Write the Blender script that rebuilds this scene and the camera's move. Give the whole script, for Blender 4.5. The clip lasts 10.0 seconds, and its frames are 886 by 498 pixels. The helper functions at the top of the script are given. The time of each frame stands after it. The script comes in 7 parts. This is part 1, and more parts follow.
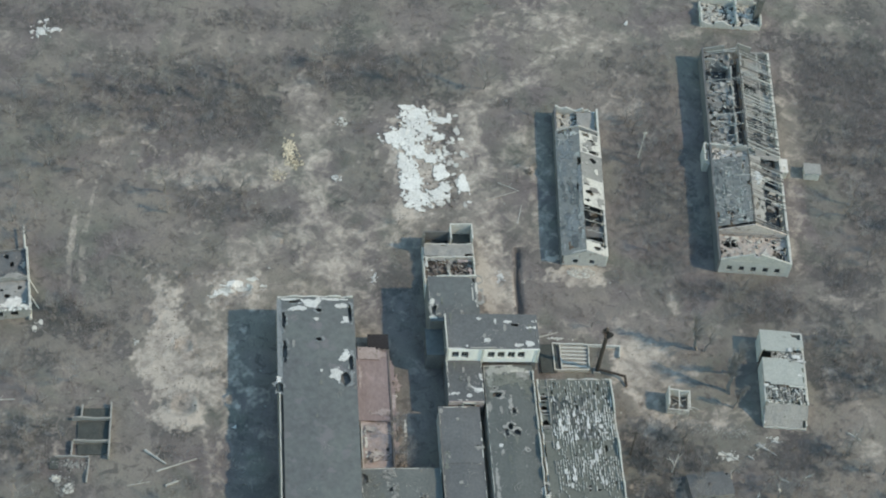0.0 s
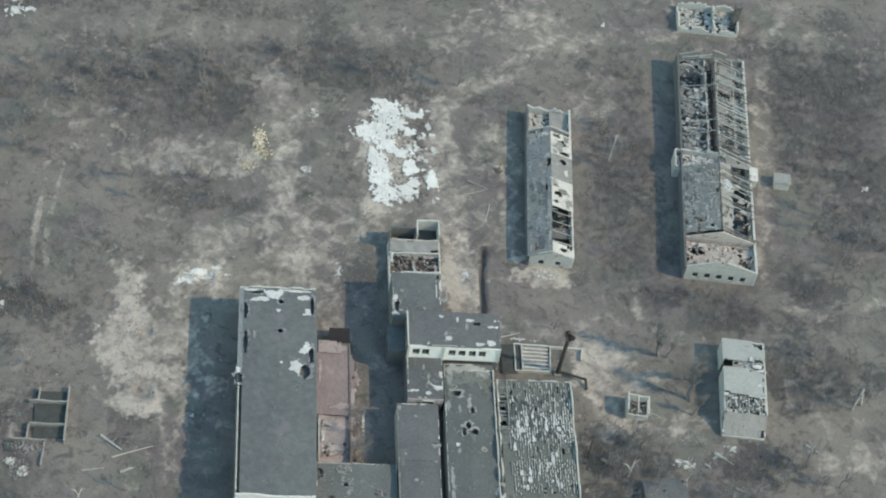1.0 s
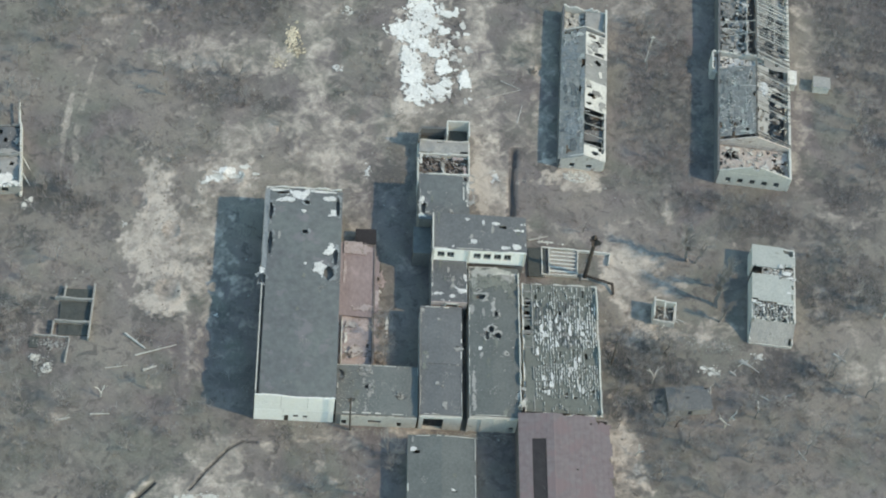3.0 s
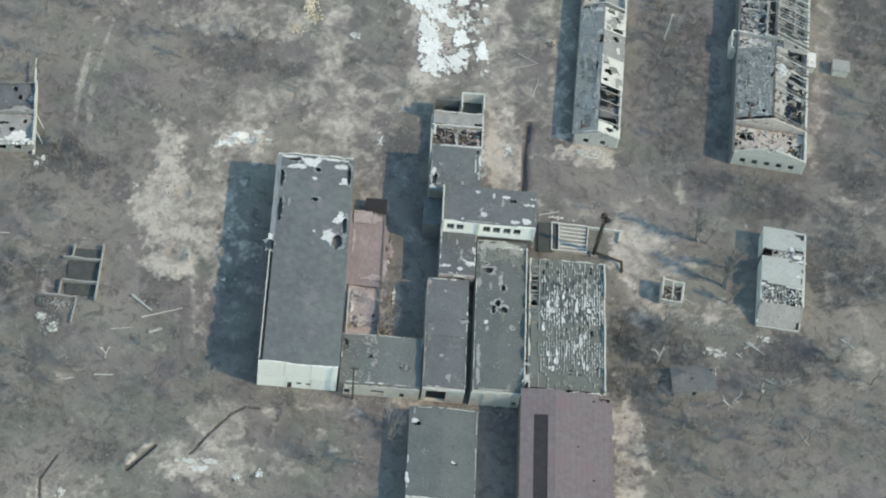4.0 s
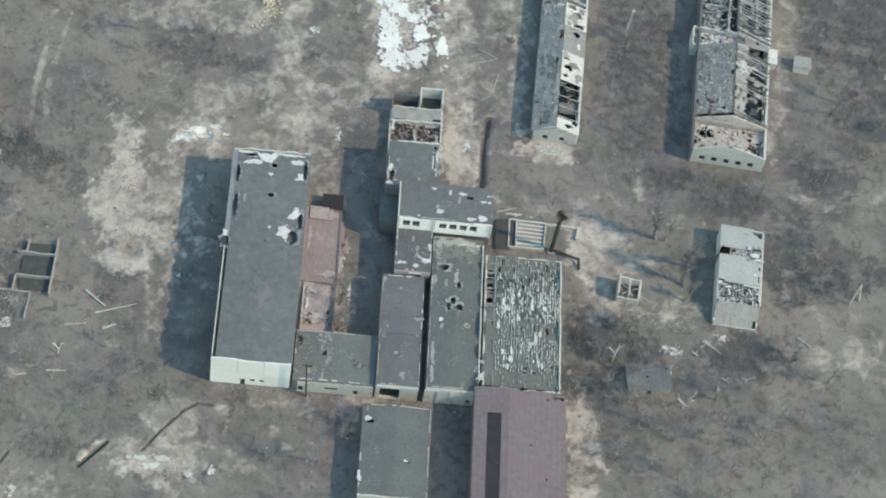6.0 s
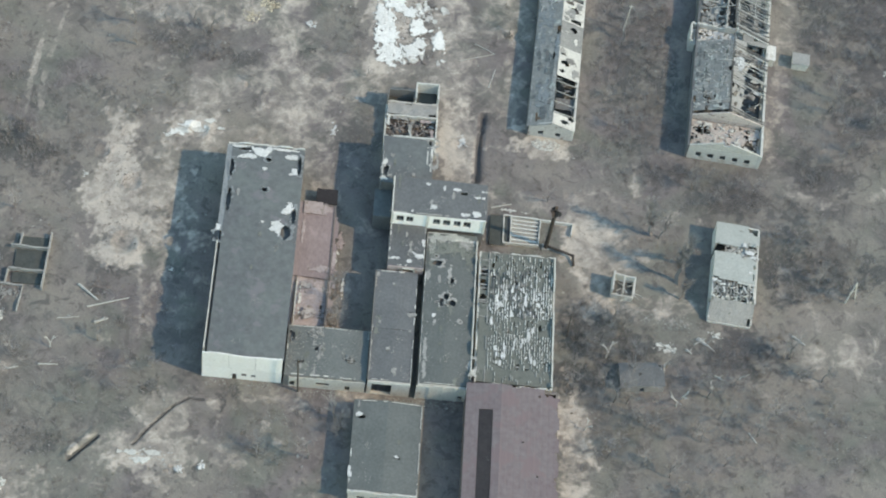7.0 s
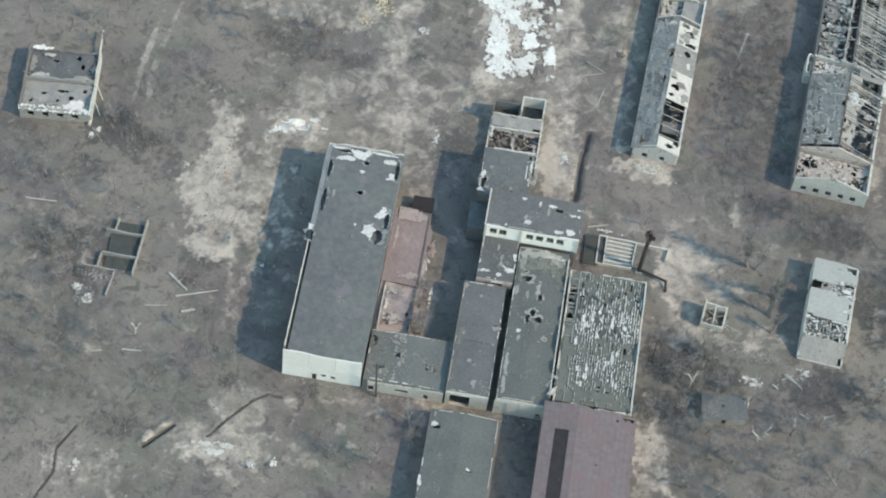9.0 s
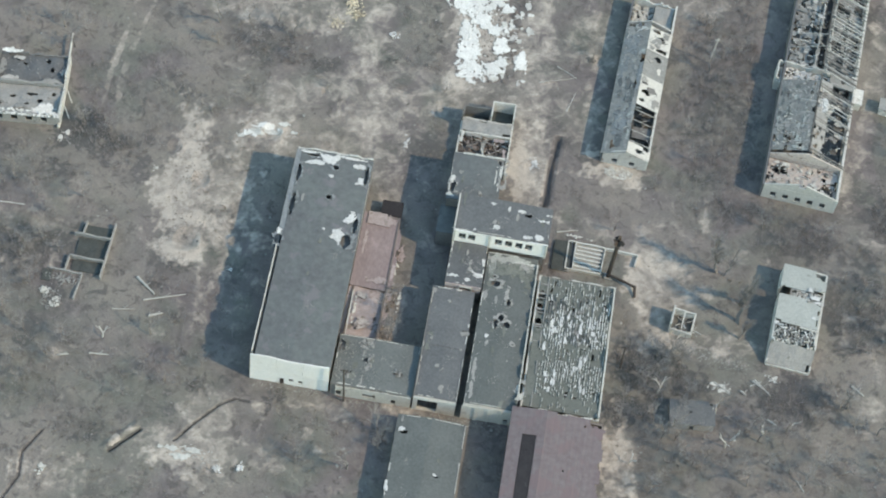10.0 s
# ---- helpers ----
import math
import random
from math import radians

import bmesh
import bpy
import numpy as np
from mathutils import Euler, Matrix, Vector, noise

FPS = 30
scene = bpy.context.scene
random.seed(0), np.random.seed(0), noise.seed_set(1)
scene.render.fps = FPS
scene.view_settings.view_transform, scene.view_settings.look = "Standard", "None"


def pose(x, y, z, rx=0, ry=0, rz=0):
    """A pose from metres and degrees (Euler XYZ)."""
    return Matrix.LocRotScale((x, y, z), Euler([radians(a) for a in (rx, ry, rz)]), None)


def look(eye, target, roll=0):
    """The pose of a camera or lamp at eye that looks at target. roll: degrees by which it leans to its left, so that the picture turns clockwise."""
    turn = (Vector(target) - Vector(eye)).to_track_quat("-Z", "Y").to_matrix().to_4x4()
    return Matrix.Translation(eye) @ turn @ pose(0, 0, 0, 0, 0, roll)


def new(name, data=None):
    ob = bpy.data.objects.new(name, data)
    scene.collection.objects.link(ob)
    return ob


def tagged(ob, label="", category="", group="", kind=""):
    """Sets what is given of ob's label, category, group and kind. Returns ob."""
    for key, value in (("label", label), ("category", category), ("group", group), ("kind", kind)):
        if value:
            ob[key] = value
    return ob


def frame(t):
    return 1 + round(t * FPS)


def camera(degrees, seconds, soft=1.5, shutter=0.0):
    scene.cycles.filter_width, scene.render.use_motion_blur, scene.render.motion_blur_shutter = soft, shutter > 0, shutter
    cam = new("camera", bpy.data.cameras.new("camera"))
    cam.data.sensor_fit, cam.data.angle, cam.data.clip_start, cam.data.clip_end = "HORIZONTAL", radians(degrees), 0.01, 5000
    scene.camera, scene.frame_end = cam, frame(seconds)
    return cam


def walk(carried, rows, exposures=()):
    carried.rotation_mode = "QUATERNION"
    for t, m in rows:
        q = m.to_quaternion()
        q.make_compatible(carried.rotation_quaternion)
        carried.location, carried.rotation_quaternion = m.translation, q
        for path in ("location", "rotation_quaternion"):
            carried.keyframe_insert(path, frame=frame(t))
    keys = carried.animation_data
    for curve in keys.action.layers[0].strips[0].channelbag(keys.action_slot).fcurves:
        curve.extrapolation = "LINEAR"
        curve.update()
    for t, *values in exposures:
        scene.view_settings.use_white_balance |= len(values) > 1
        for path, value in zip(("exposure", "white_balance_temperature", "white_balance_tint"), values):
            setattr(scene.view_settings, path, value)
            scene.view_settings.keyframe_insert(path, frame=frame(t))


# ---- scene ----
cam = camera(24.00, 10.0, soft=2.0)
# seconds, place, turn
PATH = [
    (0, -58.44, -286.24, 416.16, 38.185, -5.516, -3.634),
    (0.5, -57.13, -285.12, 416.67, 38.227, -6.104, -3.733),
    (1, -53.98, -283.86, 417.35, 37.650, -7.261, -2.123),
    (1.5, -49.91, -282.51, 418.15, 36.413, -8.263, 0.486),
    (2, -45.58, -281.14, 419.00, 35.258, -8.759, 2.439),
    (2.5, -41.45, -279.77, 419.86, 34.627, -7.272, 1.356),
    (3, -37.75, -278.45, 420.69, 34.102, -5.615, 0.032),
    (3.2, -36.42, -277.94, 421.00, 33.925, -5.081, -0.208),
    (4.3, -30.54, -275.32, 422.49, 32.510, -6.499, 3.587),
    (4.5, -29.66, -274.88, 422.70, 32.363, -7.165, 4.487),
    (5, -27.58, -273.84, 423.16, 31.953, -8.821, 6.397),
    (5.5, -25.48, -272.86, 423.49, 32.197, -8.070, 4.547),
    (5.7, -24.58, -272.49, 423.59, 32.288, -7.206, 3.398),
    (6.8, -18.50, -270.59, 423.86, 32.203, -5.513, 1.689),
    (7, -17.13, -270.26, 423.86, 32.050, -5.928, 2.899),
    (7.2, -15.67, -269.94, 423.85, 31.823, -6.447, 4.344),
    (7.5, -13.34, -269.47, 423.82, 31.401, -7.428, 7.060),
    (8, -9.15, -268.71, 423.74, 30.916, -8.299, 11.110),
    (8.5, -4.84, -267.97, 423.65, 31.384, -6.457, 10.452),
    (9, -0.91, -267.26, 423.59, 31.840, -4.400, 8.798),
    (9.5, 1.93, -266.58, 423.60, 31.980, -3.965, 8.594),
    (10, 2.70, -265.96, 423.72, 31.912, -4.876, 8.767),
]
walk(cam, [(row[0], pose(*row[1:])) for row in PATH],
     [(0, 0.56, 6740, -5), (2.5, 0.74, 6740, -5), (10, 0.82, 6740, -3)])

# ---- light: clear spring sun from the east, low blue sky ----
SUN_ELEV, SUN_AZ = 40.0, -16.0        # degrees above the ground, direction in plan the light comes from
world = bpy.data.worlds.new("world")
scene.world = world
world.use_nodes = True
wn = world.node_tree.nodes
sky = wn.new("ShaderNodeTexSky")
sky.sky_type = "NISHITA"
sky.sun_disc = False
sky.sun_elevation = radians(SUN_ELEV)
sky.sun_rotation = radians(90.0 - SUN_AZ)
sky.dust_density = 0.2
sky.ozone_density = 0.0
sky.air_density = 1.3
wn["Background"].inputs["Strength"].default_value = 0.15
world.node_tree.links.new(sky.outputs["Color"], wn["Background"].inputs["Color"])
sun_data = bpy.data.lights.new("sun", "SUN")
sun_data.energy, sun_data.angle, sun_data.color = 1.75, radians(0.6), (1.0, 0.74, 0.56)
sun = new("sun", sun_data)
se, sa = radians(SUN_ELEV), radians(SUN_AZ)
sun.matrix_world = look((0, 0, 80), (-80 * math.cos(se) * math.cos(sa), -80 * math.cos(se) * math.sin(sa), 80 - 80 * math.sin(se)))

# ---- materials ----
def rgb(c):
    return (c[0], c[1], c[2], 1.0)


def surface(name, dark, light, big=0.15, fine=2.5, rough=0.9, bump=0.3, stain=None, stain_scale=0.35, stain_at=0.6, vary=0.15, stretch=(1, 1, 1), metal=0.0):
    """A weathered surface: broad tone drift, fine grain, stains with their own edges, relief; vary: tone change from piece to piece."""
    m = bpy.data.materials.new(name)
    m.use_nodes = True
    nt = m.node_tree
    N, L = nt.nodes.new, nt.links.new
    bsdf = nt.nodes["Principled BSDF"]
    co = N("ShaderNodeTexCoord")
    mp = N("ShaderNodeMapping")
    mp.inputs["Scale"].default_value = stretch
    L(co.outputs["Object"], mp.inputs["Vector"])

    def noisy(scale, detail, rgh):
        n = N("ShaderNodeTexNoise")
        n.inputs["Scale"].default_value, n.inputs["Detail"].default_value, n.inputs["Roughness"].default_value = scale, detail, rgh
        L(mp.outputs["Vector"], n.inputs["Vector"])
        return n.outputs["Fac"]

    def ramp(src, lo, hi):
        r = N("ShaderNodeMapRange")
        r.inputs["From Min"].default_value, r.inputs["From Max"].default_value = lo, hi
        L(src, r.inputs["Value"])
        return r.outputs["Result"]

    def mix(fac, a, b, how="MIX"):
        x = N("ShaderNodeMix")
        x.data_type, x.blend_type = "RGBA", how
        for s, v in ((x.inputs[0], fac), (x.inputs[6], a), (x.inputs[7], b)):
            if isinstance(v, bpy.types.NodeSocket):
                L(v, s)
            else:
                s.default_value = v
        return x.outputs[2]

    broad, grain = noisy(big, 4, 0.55), noisy(fine, 6, 0.7)
    col = mix(ramp(broad, 0.3, 0.7), rgb(dark), rgb(light))
    lo = [v * 0.72 for v in dark]
    hi = [min(v * 1.25, 0.9) for v in light]
    tone = mix(ramp(grain, 0.3, 0.7), rgb(lo), rgb(hi))
    col = mix(0.45, col, tone)
    if stain:
        col = mix(ramp(noisy(stain_scale, 8, 0.65), stain_at, stain_at + 0.06), col, rgb(stain))
    if vary:
        info = N("ShaderNodeObjectInfo")
        isl = N("ShaderNodeNewGeometry")
        add = N("ShaderNodeMath")
        L(info.outputs["Random"], add.inputs[0])
        L(isl.outputs["Random Per Island"], add.inputs[1])
        r = ramp(add.outputs[0], 0.0, 2.0)
        hsv = N("ShaderNodeHueSaturation")
        L(col, hsv.inputs["Color"])
        v = N("ShaderNodeMapRange")
        v.inputs["To Min"].default_value, v.inputs["To Max"].default_value = 1 - vary, 1 + vary
        L(r, v.inputs["Value"])
        L(v.outputs["Result"], hsv.inputs["Value"])
        col = hsv.outputs["Color"]
    L(col, bsdf.inputs["Base Color"])
    bsdf.inputs["Roughness"].default_value = rough
    bsdf.inputs["Metallic"].default_value = metal
    bsdf.inputs["Specular IOR Level"].default_value = 0.25
    if bump:
        b = N("ShaderNodeBump")
        b.inputs["Strength"].default_value, b.inputs["Distance"].default_value = bump, 0.12
        L(grain, b.inputs["Height"])
        L(b.outputs["Normal"], bsdf.inputs["Normal"])
    return m


FELT = surface("roofing_felt", (0.120, 0.122, 0.130), (0.158, 0.174, 0.166), 0.09, 0.7, 0.85, 0.2, (0.178, 0.176, 0.182), 0.16, 0.56, vary=0.05)
# old felt on roofs; also darkens house west walls to stand for shade
FELT_AND_SHADE = surface("old_felt_and_shade", (0.112, 0.117, 0.12), (0.165, 0.17, 0.17), 0.2, 1.8, 0.9, 0.4, (0.23, 0.23, 0.21), 0.7, 0.66)
FELT_DUSTY = surface("dusty_roofing_felt", (0.14, 0.15, 0.132), (0.2, 0.21, 0.185), 0.4, 2.2, 0.9, 0.3, (0.12, 0.13, 0.115), 0.6, 0.6)
PALEROOF = surface("bleached_roof_slab", (0.36, 0.375, 0.345), (0.44, 0.455, 0.42), 0.2, 2.0, 0.9, 0.2, (0.3, 0.31, 0.28), 0.4, 0.62)
FELT_BLACK = surface("tarred_felt", (0.028, 0.026, 0.028), (0.05, 0.046, 0.048), 0.3, 2.0, 0.8, 0.35, (0.1, 0.1, 0.1), 0.5, 0.66)
FELT_GREEN = surface("mossy_roofing_felt", (0.115, 0.126, 0.12), (0.165, 0.175, 0.167), 0.2, 1.8, 0.9, 0.35, (0.17, 0.17, 0.15), 0.4, 0.68)
RUST = surface("rusted_sheet_metal", (0.172, 0.132, 0.136), (0.195, 0.176, 0.176), 0.13, 0.8, 0.75, 0.25, (0.192, 0.15, 0.152), 0.14, 0.52, vary=0.04)
RUST_PALE = surface("bleached_rusted_sheet", (0.25, 0.2, 0.194), (0.31, 0.252, 0.243), 0.25, 1.4, 0.8, 0.25, (0.36, 0.29, 0.28), 0.3, 0.6, stretch=(1.2, 0.6, 1))
PINK = surface("bleached_red_sheeting", (0.34, 0.285, 0.27), (0.44, 0.38, 0.36), 0.4, 1.6, 0.9, 0.4, (0.22, 0.19, 0.16), 0.6, 0.58)
LIME = surface("white_silicate_brick", (0.49, 0.485, 0.445), (0.64, 0.635, 0.58), 0.3, 2.0, 0.9, 0.25, (0.34, 0.33, 0.3), 0.5, 0.62)
PANEL = surface("whitewashed_panel", (0.82, 0.81, 0.75), (0.90, 0.89, 0.83), 0.4, 2.0, 0.85, 0.2, (0.42, 0.42, 0.38), 0.6, 0.66)
CONCRETE = surface("weathered_concrete", (0.26, 0.26, 0.245), (0.36, 0.355, 0.33), 0.3, 2.5, 0.9, 0.35, (0.18, 0.18, 0.16), 0.6, 0.62)
GREYWALL = surface("soot_grey_masonry", (0.15, 0.15, 0.145), (0.23, 0.225, 0.21), 0.3, 2.2, 0.92, 0.4, (0.3, 0.29, 0.27), 0.8, 0.66)
WHITE = surface("torn_white_insulation", (0.52, 0.52, 0.5), (0.7, 0.7, 0.67), 0.8, 3.0, 0.9, 0.5, (0.4, 0.39, 0.36), 0.9, 0.66)
SLATE = surface("asbestos_slate", (0.190, 0.194, 0.186), (0.300, 0.302, 0.285), 0.35, 2.2, 0.85, 0.35, (0.36, 0.36, 0.34), 0.55, 0.58)
TIMBER = surface("bleached_timber", (0.38, 0.38, 0.355), (0.54, 0.54, 0.5), 0.5, 3.0, 0.9, 0.3, (0.16, 0.155, 0.14), 1.2, 0.62, 0.3)
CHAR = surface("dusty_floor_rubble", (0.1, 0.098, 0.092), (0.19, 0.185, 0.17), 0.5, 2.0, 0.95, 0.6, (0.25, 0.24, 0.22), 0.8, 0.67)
RUBBLE = surface("brick_rubble", (0.14, 0.12, 0.107), (0.26, 0.232, 0.21), 0.6, 2.5, 0.95, 0.6, (0.1, 0.09, 0.08), 0.9, 0.6, 0.35)
DARKWOOD = surface("tarred_timber", (0.06, 0.055, 0.05), (0.11, 0.1, 0.09), 1.0, 4.0, 0.9, 0.3)
EAVE = surface("bleached_eave_strip", (0.2, 0.215, 0.22), (0.28, 0.295, 0.295), 0.4, 2.0, 0.85, 0.3, (0.15, 0.16, 0.165), 0.8, 0.6)
PIPE = surface("rusty_dark_steel", (0.05, 0.045, 0.04), (0.09, 0.075, 0.065), 0.5, 3.0, 0.7, 0.3, metal=0.3)
BARK = surface("grey_bark", (0.17, 0.155, 0.145), (0.3, 0.28, 0.26), 1.0, 6.0, 0.95, 0.4, vary=0.2)
TWIG = surface("bare_twigs", (0.23, 0.22, 0.212), (0.33, 0.315, 0.302), 0.6, 4.0, 0.95, 0.0, vary=0.25)
STRAW = surface("dry_grass", (0.2, 0.185, 0.15), (0.33, 0.305, 0.25), 0.2, 3.0, 0.95, 0.0, vary=0.35)
DARK_COVER = surface("dark_greenish_cover", (0.06, 0.066, 0.062), (0.1, 0.108, 0.1), 0.5, 2.5, 0.95, 0.5)
GLASS_DARK = surface("dusty_dark_pane", (0.03, 0.035, 0.04), (0.06, 0.065, 0.07), 0.5, 3.0, 0.3, 0.1)
LIMEDUST = surface("bleached_lime_waste", (0.66, 0.65, 0.59), (0.84, 0.83, 0.76), 0.4, 2.0, 0.95, 0.5, (0.3, 0.27, 0.24), 0.5, 0.62, 0.1)
PLASTER = surface("stained_plaster", (0.44, 0.43, 0.40), (0.58, 0.57, 0.53), 0.4, 2.0, 0.9, 0.3, (0.31, 0.27, 0.24), 0.5, 0.57)
BRICKWALL = surface("bared_pink_brick", (0.39, 0.34, 0.30), (0.54, 0.49, 0.445), 0.5, 2.4, 0.92, 0.35, (0.24, 0.19, 0.17), 0.7, 0.58)
OCHRE = surface("ochre_stained_stone", (0.4, 0.34, 0.24), (0.66, 0.6, 0.46), 0.8, 3.0, 0.95, 0.4, (0.15, 0.13, 0.11), 1.0, 0.6, 0.4)

# ---- builders ----
BASE = {}


def thing(name, x, y, z, rot, label, category, group="", kind=""):
    ob = new(name)
    ob.empty_display_size = 0.5
    ob.matrix_world = pose(x, y, z, 0, 0, rot)
    BASE[ob.name] = ob.matrix_world.copy()
    return tagged(ob, label, category, group, kind)


def mesh_of(name, bm, material):
    me = bpy.data.meshes.new(name)
    bm.normal_update()
    bm.to_mesh(me)
    bm.free()
    me.materials.append(material)
    return me


def part(name, bm, material, parent, label="", kind="", plan=False):
    """Links a bmesh as one mesh under a thing or a part. plan: the bmesh is in the plan's own coordinates."""
    if plan:
        bm.transform(BASE[parent.name].inverted())
    ob = new(name, mesh_of(name, bm, material))
    ob.parent = parent
    BASE[ob.name] = BASE[parent.name]
    return tagged(ob, label, kind=kind)


def solo(name, bm, material, label, category="", group="", kind=""):
    """A thing that is one mesh; its origin goes to the middle of its foot."""
    xs = [v.co for v in bm.verts]
    c = Vector((sum(v.x for v in xs) / len(xs), sum(v.y for v in xs) / len(xs), min(v.z for v in xs)))
    bm.transform(Matrix.Translation(-c))
    ob = new(name, mesh_of(name, bm, material))
    ob.location = c
    return tagged(ob, label, category, group, kind)


def box(bm, x0, y0, z0, x1, y1, z1, m=None):
    vs = [bm.verts.new(Vector(p) if m is None else m @ Vector(p)) for p in
          ((x0, y0, z0), (x1, y0, z0), (x1, y1, z0), (x0, y1, z0), (x0, y0, z1), (x1, y0, z1), (x1, y1, z1), (x0, y1, z1))]
    for f in ((3, 2, 1, 0), (4, 5, 6, 7), (0, 1, 5, 4), (1, 2, 6, 5), (2, 3, 7, 6), (3, 0, 4, 7)):
        bm.faces.new([vs[i] for i in f])
    return vs


def bar(bm, a, b, w, h=None):
    """A square bar from a to b."""
    a, b = Vector(a), Vector(b)
    h = w if h is None else h
    d = b - a
    turn = d.to_track_quat("X", "Z").to_matrix().to_4x4()
    box(bm, 0, -w / 2, -h / 2, d.length, w / 2, h / 2, Matrix.Translation(a) @ turn)


def tube(bm, a, b, r0, r1, n=8):
    a, b = Vector(a), Vector(b)
    turn = (b - a).to_track_quat("Z", "Y").to_matrix()
    rings = []
    for p, r in ((a, r0), (b, r1)):
        rings.append([bm.verts.new(p + turn @ Vector((r * math.cos(i * math.tau / n), r * math.sin(i * math.tau / n), 0))) for i in range(n)])
    for i in range(n):
        j = (i + 1) % n
        bm.faces.new((rings[0][i], rings[0][j], rings[1][j], rings[1][i]))
    bm.faces.new(rings[1])
    bm.faces.new(rings[0][::-1])


def rough(x, y, s=1.0, k=0):
    return noise.noise(Vector((x * s, y * s, k * 7.31)))


def wall(bm, a, b, z0, z1, thick, openings=(), ragged=0.0, seed=0):
    """A wall from a to b in plan with openings (s0, s1, za, zb) along it; ragged: depth of the broken top edge."""
    a, b = Vector((*a, 0)), Vector((*b, 0))
    run = (b - a).length
    m = Matrix.Translation(a) @ Matrix.Rotation(math.atan2(b.y - a.y, b.x - a.x), 4, "Z")
    cuts = sorted({0.0, run, *[s for o in openings for s in o[:2]]})
    if ragged:
        fine = []
        for c0, c1 in zip(cuts, cuts[1:]):
            n = max(1, int((c1 - c0) / 0.7))
            fine += [c0 + (c1 - c0) * i / n for i in range(n)]
        cuts = fine + [run]
    for c0, c1 in zip(cuts, cuts[1:]):
        mid = (c0 + c1) / 2
        top = z1
        if ragged:
            top = z1 - ragged * max(0.0, 0.5 + 1.3 * rough(mid, seed * 3.7, 0.28) + 0.5 * rough(mid, seed * 9.1, 1.3))
        holes = sorted((o[2], o[3]) for o in openings if o[0] <= mid <= o[1])
        z = z0
        for h0, h1 in holes:
            if h0 > z + 0.01:
                box(bm, c0, -thick / 2, z, c1, thick / 2, min(h0, top), m)
            z = h1
        if top > z + 0.01:
            box(bm, c0, -thick / 2, z, c1, thick / 2, top, m)
    bmesh.ops.remove_doubles(bm, verts=bm.verts, dist=0.002)


def inside(x, y, spots):
    """Whether a place lies in one of the ragged ovals (x, y, rx, ry)."""
    for i, (cx, cy, rx, ry) in enumerate(spots):
        u, v = (x - cx) / rx, (y - cy) / ry
        if abs(u) < 1.6 and abs(v) < 1.6 and u * u + v * v < (1 + 0.38 * rough(x, y, 0.9, i + 3) + 0.14 * rough(x, y, 2.6, i)) ** 2:
            return True
    return False


def sheet(bm, x0, x1, y0, y1, height, thick=0.18, holes=(), res=0.45, sag=0.05):
    """A roof skin over a rectangle with torn holes through it."""
    nx, ny = max(1, round((x1 - x0) / res)), max(1, round((y1 - y0) / res))
    keep = {}
    for i in range(nx):
        for j in range(ny):
            cx, cy = x0 + (i + 0.5) * (x1 - x0) / nx, y0 + (j + 0.5) * (y1 - y0) / ny
            keep[i, j] = not inside(cx, cy, holes)
    top, low = {}, {}

    def vert(store, i, j, dz):
        if (i, j) not in store:
            x, y = x0 + i * (x1 - x0) / nx, y0 + j * (y1 - y0) / ny
            edge = i in (0, nx) or j in (0, ny)
            jx, jy = (0, 0) if edge else (0.3 * res * rough(x, y, 2.3, 1), 0.3 * res * rough(x, y, 2.3, 2))
            store[i, j] = bm.verts.new((x + jx, y + jy, height(x, y) + sag * rough(x, y, 0.5) - dz))
        return store[i, j]

    for (i, j), k in keep.items():
        if not k:
            continue
        c = ((i, j), (i + 1, j), (i + 1, j + 1), (i, j + 1))
        bm.faces.new([vert(top, *p, 0) for p in c])
        bm.faces.new([vert(low, *p, thick) for p in reversed(c)])
        for a, b, nb in ((0, 1, (i, j - 1)), (1, 2, (i + 1, j)), (2, 3, (i, j + 1)), (3, 0, (i - 1, j))):
            if not keep.get(nb, False):
                bm.faces.new([vert(low, *c[a], thick), vert(low, *c[b], thick), vert(top, *c[b], 0), vert(top, *c[a], 0)])


def torn(bm, cx, cy, rx, ry, height, seed=0, res=0.3, lift=0.06, wild=1.0, cut=()):
    """A torn layer lying on a surface: a ragged oval of thin slab."""
    nx, ny = int(3.2 * rx / res) + 1, int(3.2 * ry / res) + 1
    cells = {}
    for i in range(nx):
        for j in range(ny):
            x, y = cx + (i - nx / 2) * res, cy + (j - ny / 2) * res
            u, v = (x - cx) / rx, (y - cy) / ry
            cells[i, j] = not (cut and inside(x, y, cut)) and u * u + v * v < (1 + wild * (0.7 * rough(x, y, 0.8, seed) + 0.4 * rough(x, y, 2.2, seed + 1))) ** 2
    tv = {}

    def vt(i, j, d):
        if (i, j, d) not in tv:
            x, y = cx + (i - nx / 2 - 0.5) * res, cy + (j - ny / 2 - 0.5) * res
            tv[i, j, d] = bm.verts.new((x + 0.3 * res * rough(x, y, 3, 5), y + 0.3 * res * rough(x, y, 3, 6),
                                        height(x, y) + (lift + 0.12 * abs(rough(x, y, 1.1, 4)) if d else 0.0)))
        return tv[i, j, d]

    for (i, j), k in cells.items():
        if k:
            c = ((i, j), (i + 1, j), (i + 1, j + 1), (i, j + 1))
            bm.faces.new([vt(*p, 1) for p in c])
            for a, b, nb in ((0, 1, (i, j - 1)), (1, 2, (i + 1, j)), (2, 3, (i, j + 1)), (3, 0, (i - 1, j))):
                if not cells.get(nb, False):
                    bm.faces.new([vt(*c[a], 0), vt(*c[b], 0), vt(*c[b], 1), vt(*c[a], 1)])


